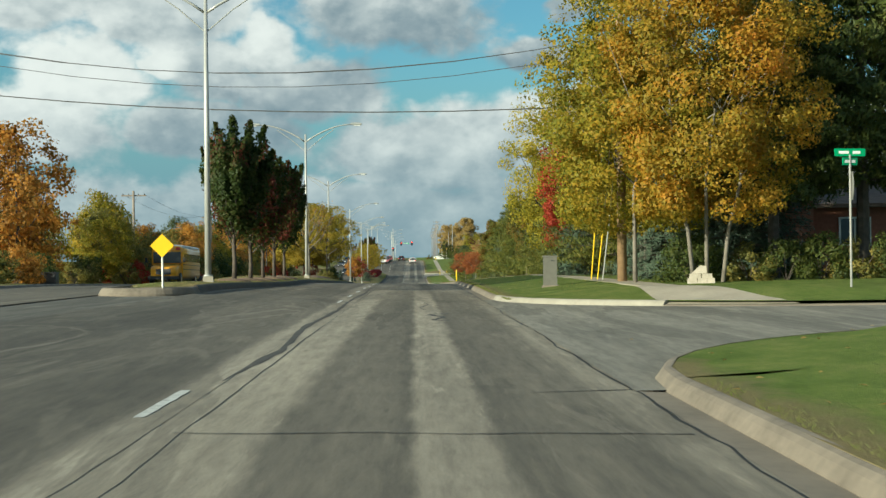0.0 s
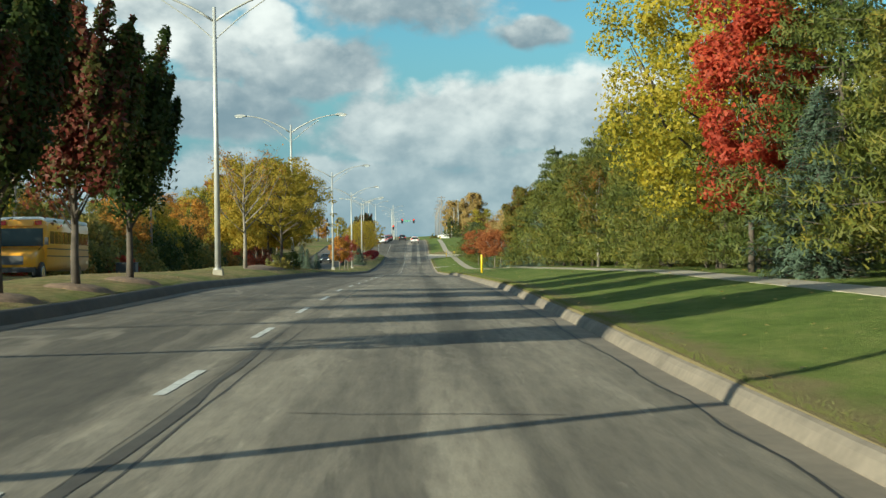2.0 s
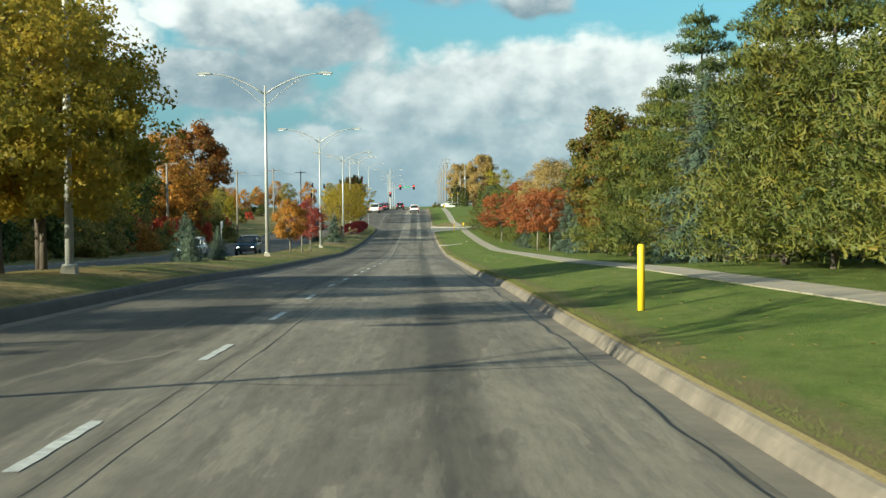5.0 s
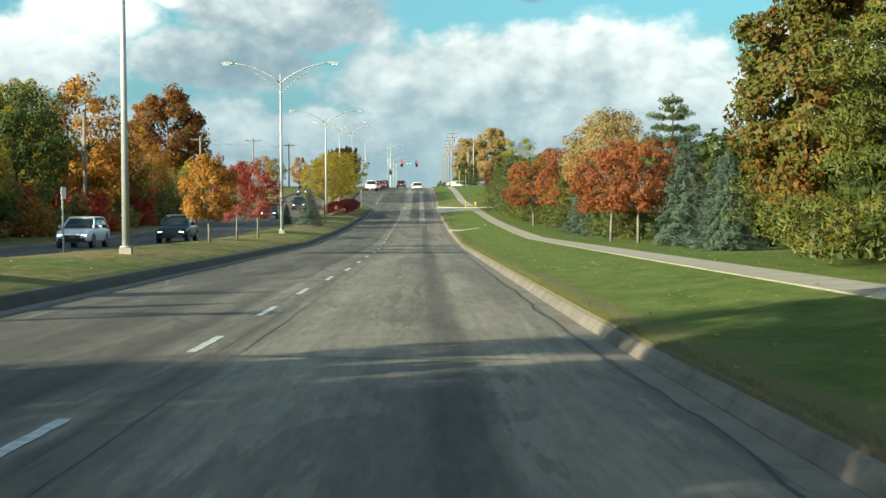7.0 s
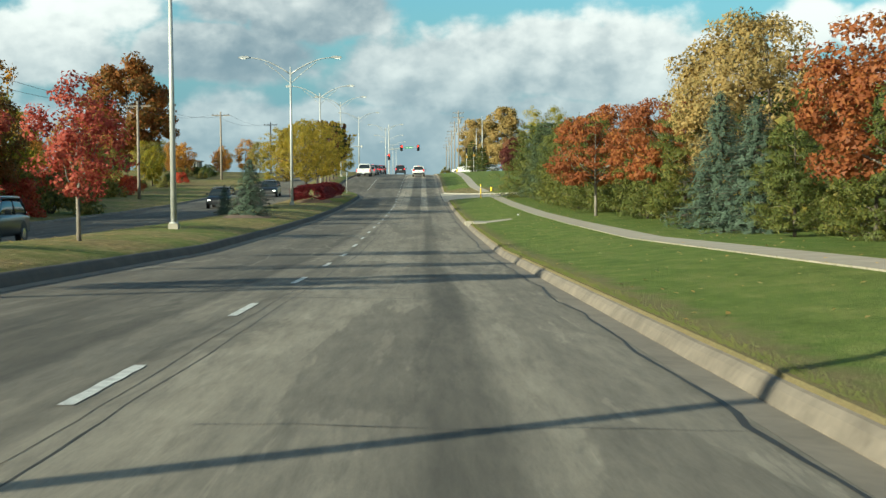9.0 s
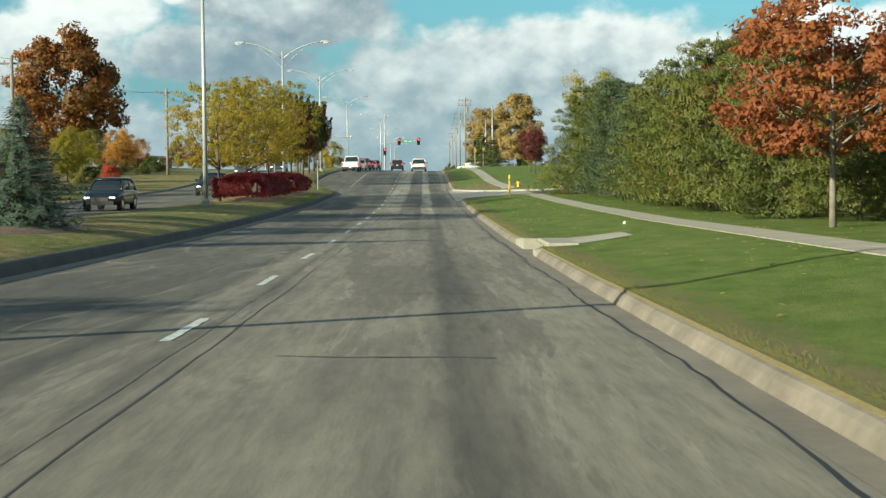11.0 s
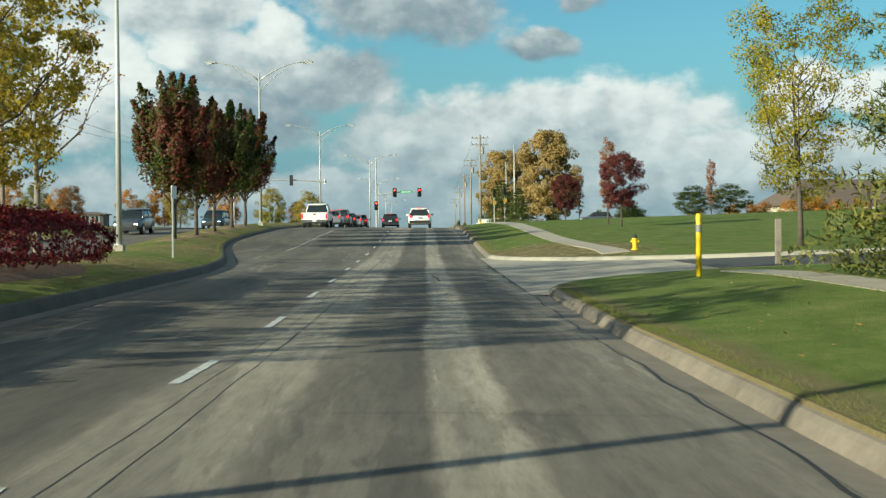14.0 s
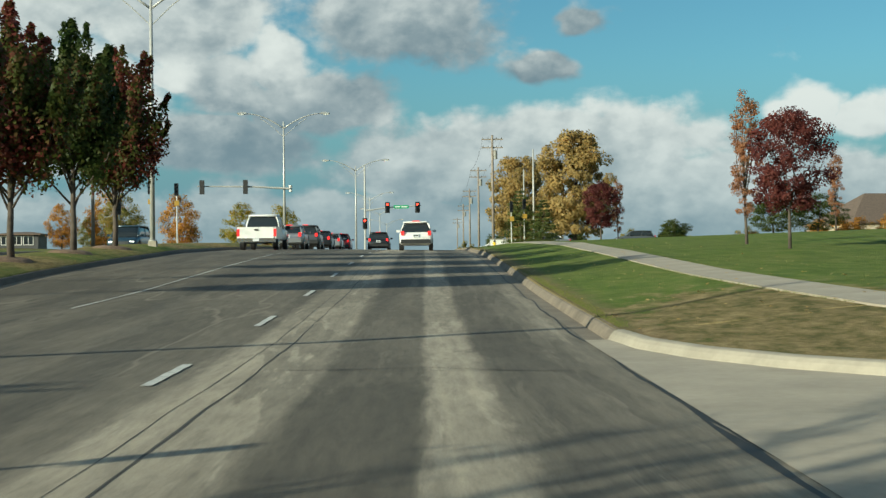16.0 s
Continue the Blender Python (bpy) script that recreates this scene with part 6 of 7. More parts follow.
def lamp_post(H=8.95, arm=2.85):
    ob = thing("street_lamp", "tall pale steel lamp post with two curved arms", "street lamp", group="median lamp posts")
    g = Geo().box(0, 0, 0.0, 0.34, 0.34, 0.34, 0.92)
    part("pedestal", g, M["new_concrete"], ob, "square concrete pedestal")
    g = Geo().box(0, 0, 0.19, 0.27, 0.27, 0.05).tube([(0, 0, 0.15), (0, 0, H * 0.5), (0, 0, H)], [0.105, 0.085, 0.058], 12)
    pole = part("pole", g, M["white_pole"], ob, smooth_=True)
    for s in (-1, 1):
        pts = []
        for i in range(9):
            t = i / 8
            pts.append((s * (0.05 + arm * t), 0, H - 0.45 + 1.05 * math.sin(t * math.pi / 2) ** 0.9))
        a = part("arm", Geo().tube(pts, [0.045 - 0.015 * i / 8 for i in range(9)], 8), M["white_pole"], ob, smooth_=True)
        low = [(s * 0.05, 0, H - 1.05), (s * arm * 0.3, 0, H - 0.35), (s * arm * 0.62, 0, H + 0.28)]
        part("brace", Geo().tube(low, 0.02, 6), M["white_pole"], a)
        g = Geo()
        hx = s * (arm + 0.3)
        prof = [(-0.36, 0.02), (-0.30, 0.09), (0.05, 0.12), (0.32, 0.07), (0.40, 0.0), (0.30, -0.05), (-0.30, -0.05)]
        vs, n = [], len(prof)
        for k, wy in ((0.55, -0.13), (1, -0.08), (1, 0.08), (0.55, 0.13)):
            vs += [(hx + u * s, wy, H + 0.6 + w * k) for u, w in prof]
        g.add(vs, [(r * n + i, r * n + (i + 1) % n, (r + 1) * n + (i + 1) % n, (r + 1) * n + i) for r in range(3) for i in range(n)] + [tuple(range(n)), tuple(range(3 * n, 4 * n))])
        h = part("lamp_head", g, M["steel"], ob, "grey cobra-head luminaire")
        part("lens", Geo().box(hx + 0.08 * s, 0, H + 0.535, 0.42, 0.18, 0.05, 0.8), M["lamp_glass"], h)
    return ob


post = lamp_post()
put(post, -6.5, 43.1, 1.0, 6)
for x, y, rz in ((-6.7, 85.0, 0), (-7.8, 124.6, -3), (-7.75, 165.0, 2), (-8.15, 210.0, 0), (-8.85, 258.5, 2), (-10.2, 303.2, -3), (-10.75, 346.8, 0), (-10.7, 397, 3), (-7.2, 436, 0), (-8.0, 492, 0), (-8.0, 536, 0), (-8, 580, 0)):
    put(copy_thing(post, Matrix.Identity(4)), x, y, 1.0, rz, 1.0 + (0.06 if y > 200 else 0.0) + (0.05 if 290 < y < 360 else 0.0))


def utility_pole(H, label, mat_, arms=1, transformer=False, r=0.15):
    ob = thing("utility_pole", label, "utility pole")
    part("pole", Geo().tube([(0, 0, -0.2), (0, 0, H * 0.5), (0, 0, H)], [r, r * 0.85, r * 0.68], 10), mat_, ob, smooth_=True)
    for i in range(arms):
        z = H - 0.45 - 0.9 * i
        a = part("crossarm", Geo().box(0, 0.12, z, 2.3, 0.1, 0.12), M["old_wood"], ob)
        part("brace", Geo().tube([(-0.6, 0.12, z), (0, 0.14, z - 0.5), (0.6, 0.12, z)], 0.015, 5), M["steel"], a)
        for u in (-1.0, -0.45, 0.45, 1.0):
            part("insulator", Geo().tube([(u, 0.12, z + 0.06), (u, 0.12, z + 0.13), (u, 0.12, z + 0.2)], [0.03, 0.05, 0.025], 8), M["dark_grey"], a)
    if transformer:
        part("transformer", Geo().tube([(0.32, 0, H - 2.6), (0.32, 0, H - 1.7), (0.32, 0, H - 1.62)], [0.22, 0.22, 0.14], 14), M["grey_box"], ob)
    return ob


corner_pole = utility_pole(9.9, "brown wooden utility pole beside the sidewalk", M["wood_pole"], 1, False, 0.16)
put(corner_pole, 6.75, 44.2, 1.0, 80)
gp = utility_pole(8.8, "weathered grey wooden utility pole with a crossarm", M["old_wood"], 1)
put(gp, -26.6, 130, 1.0, 5)
left_line = [(-26.6, 130), (-24.8, 167), (-25.0, 231), (-25.5, 288), (-26, 342), (-26, 400)]
for x, y in left_line[1:]:
    put(copy_thing(gp, Matrix.Identity(4)), x, y, 1.0, 4)
tall = utility_pole(12.4, "tall wooden utility pole with two crossarms", M["old_wood"], 2, True, 0.17)
put(tall, 7.4, 440)
for x, y, s in ((7.6, 484, 1.0), (7.8, 528, 1.0), (8.0, 575, 1.0), (8.3, 640, 1.0)):
    put(copy_thing(tall, Matrix.Identity(4)), x, y, s)
pl = utility_pole(11.5, "slim pale pole without a crossarm", M["white_pole"], 0, False, 0.13)
put(pl, 12.6, 450)
put(copy_thing(pl, Matrix.Identity(4)), 11.2, 446, 0.78)
put(utility_pole(14.2, "tall wooden utility pole on the far verge", M["old_wood"], 1), -31, 52, 1.0, 80)


def wire(a, b, sag, r=0.012, group="overhead wires"):
    a, b = Vector(a), Vector(b)
    n = 14
    pts = [a.lerp(b, i / n) - Vector((0, 0, sag * 4 * (i / n) * (1 - i / n))) for i in range(n + 1)]
    return tagged(new("overhead_wire", Geo().tube([tuple(p) for p in pts], r, 5, False).mesh("overhead_wire", M["wire"])), "black overhead wire slung between utility poles", "wire", group)


gz, lz = land(6.75, 44.2), land(-31, 52)
wire((6.75, 43.2, gz + 7.9), (-31, 51.2, 13.9), 3.0)
wire((6.75, 44.6, gz + 8.1), (-31, 52.2, 14.1), 3.05)
wire((6.75, 45.2, gz + 7.7), (-31, 52.8, 13.7), 3.05)
wire((6.75, 44.1, gz + 5.75), (-31, 52.0, 10.05), 1.25, 0.02)
for (xa, ya), (xb, yb) in zip(left_line, left_line[1:]):
    for u in (-1.0, 1.0):
        wire((xa + u, ya, land(xa, ya) + 8.5), (xb + u, yb, land(xb, yb) + 8.5), 0.8)
rl = [(7.4, 440), (7.6, 484), (7.8, 528), (8.0, 575)]
for (xa, ya), (xb, yb) in zip(rl, rl[1:]):
    for u in (-1.0, 1.0):
        wire((xa + u, ya, land(xa, ya) + 12.1), (xb + u, yb, land(xb, yb) + 12.1), 0.7, 0.015)


# signs
def post_sign(name, label, H, post_mat=None, r=0.03):
    ob = thing(name, label, "sign")
    part("post", Geo().tube([(0, 0, -0.2), (0, 0, H)], r, 8), post_mat or M["steel"], ob)
    return ob


s = post_sign("diamond_sign", "yellow diamond marker on a thin post at the median's nose", 1.75)
part("panel", Geo().plate([(0, 1.32), (0.31, 1.63), (0, 1.94), (-0.31, 1.63)], -0.045, -0.035), M["sign_yellow"], s)
put(s, -6.55, 35.6, 1.0, 0, z=land(-6.55, 37.5) - 0.05)

s = post_sign("stop_sign", "stop sign seen edge-on with green street-name blades above", 3.25, M["grey_box"], 0.028)
oct_ = [(0.38 * math.cos(radians(22.5 + 45 * i)), 2.48 + 0.38 * math.sin(radians(22.5 + 45 * i))) for i in range(8)]
part("panel", Geo().plate(oct_, -0.05, -0.04), M["grey_box"], s, "grey back of an octagonal panel")
for z, w, t in ((3.30, 0.80, -70), (3.08, 0.46, -70)):
    bl = part("name_blade", Geo().box(0, 0, z, w, 0.02, 0.19), M["sign_green"], s, "green street-name blade")
    for dx_, ww in ((-0.16, 0.26), (0.17, 0.2)):
        part("lettering", Geo().box(dx_ * w / 0.8, -0.014, z, ww * w / 0.8, 0.006, 0.07), M["white_panel"], bl)
    bl.rotation_euler = (0, 0, radians(-70 if w > 0.6 else -55))
put(s, 10.7, 33.2, 1.0, 78)

s = post_sign("road_sign", "small road sign seen edge-on on a thin post", 2.05)
part("panel", Geo().box(0, -0.04, 1.86, 0.30, 0.012, 0.36), M["white_panel"], s)
put(s, -7.2, 296.6, 1.0, 72)
s2 = copy_thing(s, Matrix.Identity(4))
put(s2, -11.0, 171, 1.0, 75)

# utility cabinet in the verge
cab = thing("utility_cabinet", "grey metal utility pedestal standing in the grass", "utility box")
part("body", Geo().box(0, 0, 0.48, 0.46, 0.40, 1.0, 0.97), M["dull_box"], cab)
part("lid", Geo().box(0, 0, 1.0, 0.50, 0.44, 0.05, 0.95), M["dull_box"], cab)
part("notice", Geo().box(0.08, -0.205, 0.86, 0.12, 0.006, 0.035), M["dark_grey"], cab)
part("base", Geo().box(0, 0, -0.02, 0.56, 0.5, 0.12), M["concrete"], cab)
put(cab, 4.5, 45.2, 1.0, -4)
bx = thing("utility_box", "dark green metal equipment box on the far verge", "utility box")
part("body", Geo().box(0, 0, 0.5, 1.5, 1.1, 1.0, 0.96), M["dark_grey"], bx)
part("lid", Geo().box(0, 0, 1.02, 1.56, 1.16, 0.06), M["dark_grey"], bx)
put(bx, -22.0, 143)
bx2 = copy_thing(bx, Matrix.Identity(4))
put(bx2, -22.4, 84.0, 0.7)


def bollard(H, label, band=True):
    ob = thing("marker_post", label, "marker post")
    part("post", Geo().tube([(0, 0, -0.2), (0, 0, H * 0.97), (0, 0, H)], [0.056, 0.056, 0.036], 12), M["yellow"], ob, smooth_=True)
    if band:
        part("band", Geo().tube([(0, 0, H * 0.70), (0, 0, H * 0.82)], 0.0575, 12), M["grey_box"], ob, "grey printed band")
    return ob


b1 = bollard(1.0, "slim yellow pipeline marker post in the grass", False)
put(b1, 3.5, 113.6)
b2 = bollard(1.22, "slim yellow pipeline marker post with a printed band")
put(b2, 5.28, 284.3)
put(copy_thing(b1, Matrix.Identity(4)), 12.0, 292.6)
wp = thing("marker_post", "short grey wooden post in the grass", "marker post")
part("post", Geo().box(0, 0, 0.45, 0.14, 0.14, 1.3), M["old_wood"], wp)
put(wp, 9.4, 294.2)
# leaning yellow guards on the guy wires
for i, (x, y, tx, top) in enumerate(((6.45, 49.7, 0.10, 1.9), (6.6, 49.2, 0.16, 1.8), (6.75, 48.9, 0.22, 2.3))):
    g = thing("guy_guard", "yellow plastic guard on a slanting guy wire" if i < 2 else "pale plastic guard on a slanting guy wire", "guy wire", group="guy wires")
    part("guard", Geo().tube([(0, 0, -0.1), (tx, -0.5, top)], 0.024, 8), M["yellow"] if i < 2 else M["white_pole"], g)
    part("cable", Geo().tube([(tx, -0.5, top), (tx + 0.2, -2.2 - (48 - y) * -0.8, 7.6)], 0.008, 5), M["wire"], g)
    put(g, x, y)

hyd = thing("fire_hydrant", "yellow fire hydrant standing in the lawn", "hydrant")
part("barrel", Geo().tube([(0, 0, -0.1), (0, 0, 0.06), (0, 0, 0.07), (0, 0, 0.50), (0, 0, 0.52), (0, 0, 0.56)], [0.17, 0.17, 0.11, 0.11, 0.16, 0.16], 14), M["yellow"], hyd)
part("bonnet", Geo().tube([(0, 0, 0.56), (0, 0, 0.66), (0, 0, 0.72), (0, 0, 0.78)], [0.13, 0.11, 0.05, 0.035], 12), M["black"], hyd, "dark bonnet")
for a in (0, 90, 180):
    c, s_ = math.cos(radians(a)), math.sin(radians(a))
    part("outlet", Geo().tube([(0.08 * c, 0.08 * s_, 0.40), (0.2 * c, 0.2 * s_, 0.40)], 0.055, 10), M["yellow"], hyd)
put(hyd, 7.25, 305.2, 0.72)
put(copy_thing(hyd, Matrix.Identity(4)), 6.6, 422, 1.0)

# stone sign on the corner
st = thing("stone_sign", "low cream stone entrance sign among shrubs", "sign")
rs_ = random.Random(3)
for i, (x, z, w, h) in enumerate(((-0.45, 0.14, 0.5, 0.3), (0.05, 0.14, 0.48, 0.3), (0.5, 0.14, 0.4, 0.3), (-0.3, 0.42, 0.6, 0.26), (0.3, 0.42, 0.55, 0.26))):
    part("stone", Geo().box(x, rs_.uniform(-0.03, 0.03), z, w, 0.42, h, 0.95), M["stone"], st)
part("cap_stone", Geo().add([(-0.5, -0.14, 0.56), (0.3, -0.14, 0.56), (0.3, 0.14, 0.56), (-0.5, 0.14, 0.56), (-0.05, -0.1, 1.02), (0.26, -0.1, 0.98), (0.26, 0.1, 0.98), (-0.05, 0.1, 1.02)],
                            [(3, 2, 1, 0), (4, 5, 6, 7), (0, 1, 5, 4), (1, 2, 6, 5), (2, 3, 7, 6), (3, 0, 4, 7)]), M["stone"], st)
put(st, 8.1, 38.4, 0.55, -12, 0.5)

scrap = thing("paper_scrap", "crumpled white paper lying on the grass", "litter")
g = Geo()
rs_ = random.Random(8)
g.tube([(0, -0.10, 0.05), (0.02, -0.05, 0.06), (0, 0.03, 0.07), (-0.02, 0.10, 0.04)], [0.03, 0.075, 0.07, 0.02], 7)
g.v = [(x_ + rs_.uniform(-0.02, 0.02), y_ + rs_.uniform(-0.02, 0.02), max(0.0, z_ + rs_.uniform(-0.02, 0.02))) for x_, y_, z_ in g.v]
part("paper", g, M["white_panel"], scrap)
put(scrap, 5.3, 237.3, 0.55)

# storm inlet in the verge kerb: raised pale wings, bars before a black plate that stands for the throat's shade, a slab
# behind
inl = thing("storm_inlet", "pale concrete storm inlet with a barred throat in the kerb", "storm drain", kind="structure")
zi = surf(2.3, 231.2)
part("hood", Geo().box(2.98, 231.2, zi + 0.185, 0.62, 2.7, 0.10, 0.97), M["new_concrete"], inl)
part("throat", Geo().box(2.80, 231.2, zi + 0.06, 0.06, 2.5, 0.20), M["black"], inl, "black plate standing for the shade inside the throat")
part("floor", Geo().box(2.57, 231.2, zi - 0.09, 0.46, 2.64, 0.16), M["gutter"], inl)
part("rail", Geo().tube([(2.71, 229.95, zi + 0.07), (2.71, 232.45, zi + 0.07)], 0.012, 6), M["steel"], inl)
for i in range(4):
    part("bar", Geo().box(2.725, 230.25 + 0.63 * i, zi + 0.06, 0.03, 0.05, 0.19), M["steel"], inl)
for y0_, y1_ in ((229.0, 229.92), (232.48, 235.2)):
    g = Geo()
    n_ = 8
    for i in range(n_ + 1):
        u_ = i / n_
        y_ = y0_ + (y1_ - y0_) * u_
        top_ = 0.235 - 0.085 * u_ if y0_ > 231 else 0.135
        zz = surf(2.3, y_)
        g.v += [(2.34, y_, zz - 0.2), (2.35, y_, zz + top_ * 0.8), (2.41, y_, zz + top_), (2.86, y_, zz + top_ - 0.02), (2.86, y_, zz - 0.2)]
        if i:
            o_ = len(g.v) - 10
            g.f += [(o_ + j, o_ + j + 1, o_ + j + 6, o_ + j + 5) for j in range(4)]
    g.f += [(0, 1, 2, 3, 4), tuple(len(g.v) - 5 + j for j in range(5))]
    part("wing", g, M["new_concrete"], inl)
sheet("storm_inlet", M["walk"], lambda y: [2.9 + (4.5 - 2.9) * smooth(229.8, 231.4, y) * k / 6 + 0.02 * k for k in range(7)], [229.9, 230.4, 230.9, 231.4, 232.0, 232.6, 233.2], lambda x, y: land(x, y) + 0.012,
      "grey concrete apron behind a storm inlet in the verge", "storm drain")


# signals at the crossing
def signal_head(parent, x, y, z, face=-1, lit=True, backplate=True, body=None):
    h = part("signal_head", Geo().box(x, y, z, 0.34, 0.22, 1.06, 1.0), body or M["black"], parent)
    if backplate:
        part("backplate", Geo().box(x, y - 0.06 * face, z, 0.56, 0.02, 1.28), M["black"], h)
    for i in range(3):
        zz = z + 0.34 * (1 - i)
        g = Geo()
        disc(g, (x, y + face * 0.12, zz), (0, 1, 0), 0.13, 0.02)
        part("lens", g, M["red_light"] if (lit and i == 0) else M["dark_grey"], h)
        part("visor", Geo().tube([(x, y + face * 0.11, zz + 0.02), (x, y + face * 0.30, zz + 0.02)], 0.155, 12, False), M["black"], h)
    return h


sg = thing("traffic_signal", "steel mast arm with two red traffic lights over the lanes", "traffic light")
zb = road_z(453)
part("pole", Geo().tube([(-7.0, 453, zb - 0.2), (-7.0, 453, zb + 10.6)], [0.14, 0.09], 12), M["white_pole"], sg)
part("mast_arm", Geo().tube([(-7.0, 453, zb + 5.3), (-4, 453, zb + 5.7), (-0.4, 453, zb + 5.85)], [0.09, 0.07, 0.05], 8), M["white_pole"], sg)
for x in (-4.35, -0.82):
    signal_head(sg, x, 452.8, zb + 5.65)
signal_head(sg, -7.0, 452.7, zb + 3.8)
nb = part("name_blade", Geo().box(-2.75, 452.9, zb + 5.72, 1.75, 0.03, 0.36), M["sign_green"], sg, "green street-name panel")
for dx_, ww in ((-0.42, 0.6), (0.38, 0.7)):
    part("lettering", Geo().box(-2.75 + dx_, 452.88, zb + 5.72, ww, 0.01, 0.12), M["white_panel"], nb)

sl = thing("traffic_signal", "mast arm with two yellow-backed traffic lights facing the oncoming lanes", "traffic light")
zb = road_z(397) + 0.4
part("mast_arm", Geo().tube([(-10.2, 396.8, zb + 4.45), (-13, 396.8, zb + 4.62), (-17.3, 396.8, zb + 4.7)], [0.085, 0.065, 0.045], 8), M["white_pole"], sl)
part("clamp", Geo().tube([(-10.2, 396.9, zb + 4.2), (-10.2, 396.9, zb + 4.7)], 0.13, 10), M["steel"], sl)
for x in (-16.9, -13.6):
    signal_head(sl, x, 396.6, zb + 4.6, 1, False, False, M["black"])


def corner_signal(x, y, H, label, ped=True):
    ob = thing("traffic_signal", label, "traffic light", group="corner signals")
    part("pole", Geo().tube([(0, 0, -0.1), (0, 0, H)], [0.07, 0.055], 10), M["white_pole"], ob)
    signal_head(ob, 0.0, -0.2, H - 0.5, -1, False, False, M["black"])
    if ped:
        part("pedestrian_head", Geo().box(0.05, -0.2, H - 1.7, 0.42, 0.25, 0.45), M["amber_housing"], ob)
    return put(ob, x, y)


corner_signal(8.6, 428, 4.6, "short pole with a yellow-cased traffic light on the corner")
corner_signal(10.1, 431, 4.9, "pole with a yellow-cased traffic light and walk signal")
corner_signal(-23.5, 398, 3.8, "slim pole with a small yellow-cased traffic light")
corner_signal(-21.6, 412, 6.0, "slim pole with traffic lights beyond the median")
corner_signal(-24.5, 415, 6.2, "slim pole with a traffic light across the avenue")

# electrical cabinet and low white wall at the far corner
ec = thing("signal_cabinet", "pale concrete enclosure beside the far corner", "utility box")
part("wall", Geo().box(0, 0, 0.5, 2.6, 1.6, 1.0), M["white_panel"], ec)
part("cap", Geo().box(0, 0, 1.03, 2.75, 1.75, 0.08), M["new_concrete"], ec)
put(ec, 8.2, 436)

# mulch beds round the median trees
for x, y, a, b in [(-6.75, yy, 0.75, 0.9) for yy in (51.2, 56.4, 61.3, 66.4, 71.6)] + [(-7.4, 107, 0.9, 8.0), (-8.3, 230.5, 1.3, 4.0), (-8.3, 270.8, 1.5, 7.6), (-8.05, 283.6, 1.3, 5.4)] + [(-11.2, yy, 0.8, 1.0) for yy in (318.0, 323.8, 329.5, 336.0, 341.8)]:
    g = Geo()
    n, rings = 22, 4
    g.v = [(x, y, land(x, y) + 0.085)]
    for r in range(1, rings + 1):
        for j in range(n):
            q = 2 * math.pi * j / n
            k = r / rings * (1 + 0.12 * noise.noise((j * 0.7, y, 1.0)))
            px, py = x + a * k * math.cos(q), y + b * k * math.sin(q)
            g.v.append((px, py, land(px, py) + 0.08 * (1 - (r / rings) ** 3) + (0.006 if r < rings else -0.05)))
    g.f = [(0, 1 + j, 1 + (j + 1) % n) for j in range(n)]
    for r in range(rings - 1):
        for j in range(n):
            g.f.append((1 + r * n + j, 1 + (r + 1) * n + j, 1 + (r + 1) * n + (j + 1) % n, 1 + r * n + (j + 1) % n))
    tagged(new("mulch_bed", g.mesh("mulch_bed", M["mulch"], True)), "bed of brown bark mulch round median planting", "mulch", kind="structure")


# ---- vehicles ----
def car_paint(name, colour, metal=0.2):
    m, nt, b = material(name, 0.32, metal)
    k = Nodes(nt)
    n = k.noise(k.coord(), 2.5, 4)
    k.link(k.ramp(n, ((0.3, tuple(c * 0.9 for c in colour)), (0.7, colour))), b.inputs["Base Color"])
    b.inputs["Coat Weight"].default_value = 0.6
    b.inputs["Coat Roughness"].default_value = 0.08
    return m


PAINT = {"white": car_paint("white car paint", (0.78, 0.78, 0.76), 0.0), "black": car_paint("black car paint", (0.015, 0.016, 0.018)), "silver": car_paint("silver car paint", (0.36, 0.37, 0.38), 0.6),
         "blue": car_paint("dark blue car paint", (0.03, 0.06, 0.085)), "red": car_paint("red car paint", (0.32, 0.03, 0.03)), "grey": car_paint("grey car paint", (0.12, 0.13, 0.14), 0.5),
         "bus": car_paint("school-bus yellow", (0.80, 0.36, 0.02), 0.0)}
M["car_glass"] = plain("dark tinted glass", (0.02, 0.026, 0.03), 0.08, 0.0, 0.05)
M["chrome"] = plain("bright metal", (0.6, 0.6, 0.6), 0.2, 0.9, 0.05)
M["tail"] = plain("red lamp plastic", (0.45, 0.02, 0.02), 0.25)
M["plate"] = plain("number plate", (0.62, 0.64, 0.66), 0.5)


def loft(g, stations, n=14):
    """Rounded-box rings along y: (y, half width, z low, z high, corner power)."""
    rings = []
    for y, w, z0, z1, p in stations:
        ring = []
        for i in range(n * 2):
            a = 2 * math.pi * i / (n * 2)
            c, s = math.cos(a), math.sin(a)
            x = w * math.copysign(abs(c) ** p, c)
            z = (z0 + z1) / 2 + (z1 - z0) / 2 * math.copysign(abs(s) ** p, s)
            ring.append((x, y, z))
        rings.append(ring)
    m = n * 2
    vs = [v for r in rings for v in r]
    fs = [(i * m + j, i * m + (j + 1) % m, (i + 1) * m + (j + 1) % m, (i + 1) * m + j) for i in range(len(rings) - 1) for j in range(m)]
    fs += [tuple(range(m)), tuple(range((len(rings) - 1) * m, len(rings) * m))]
    return g.add(vs, fs)


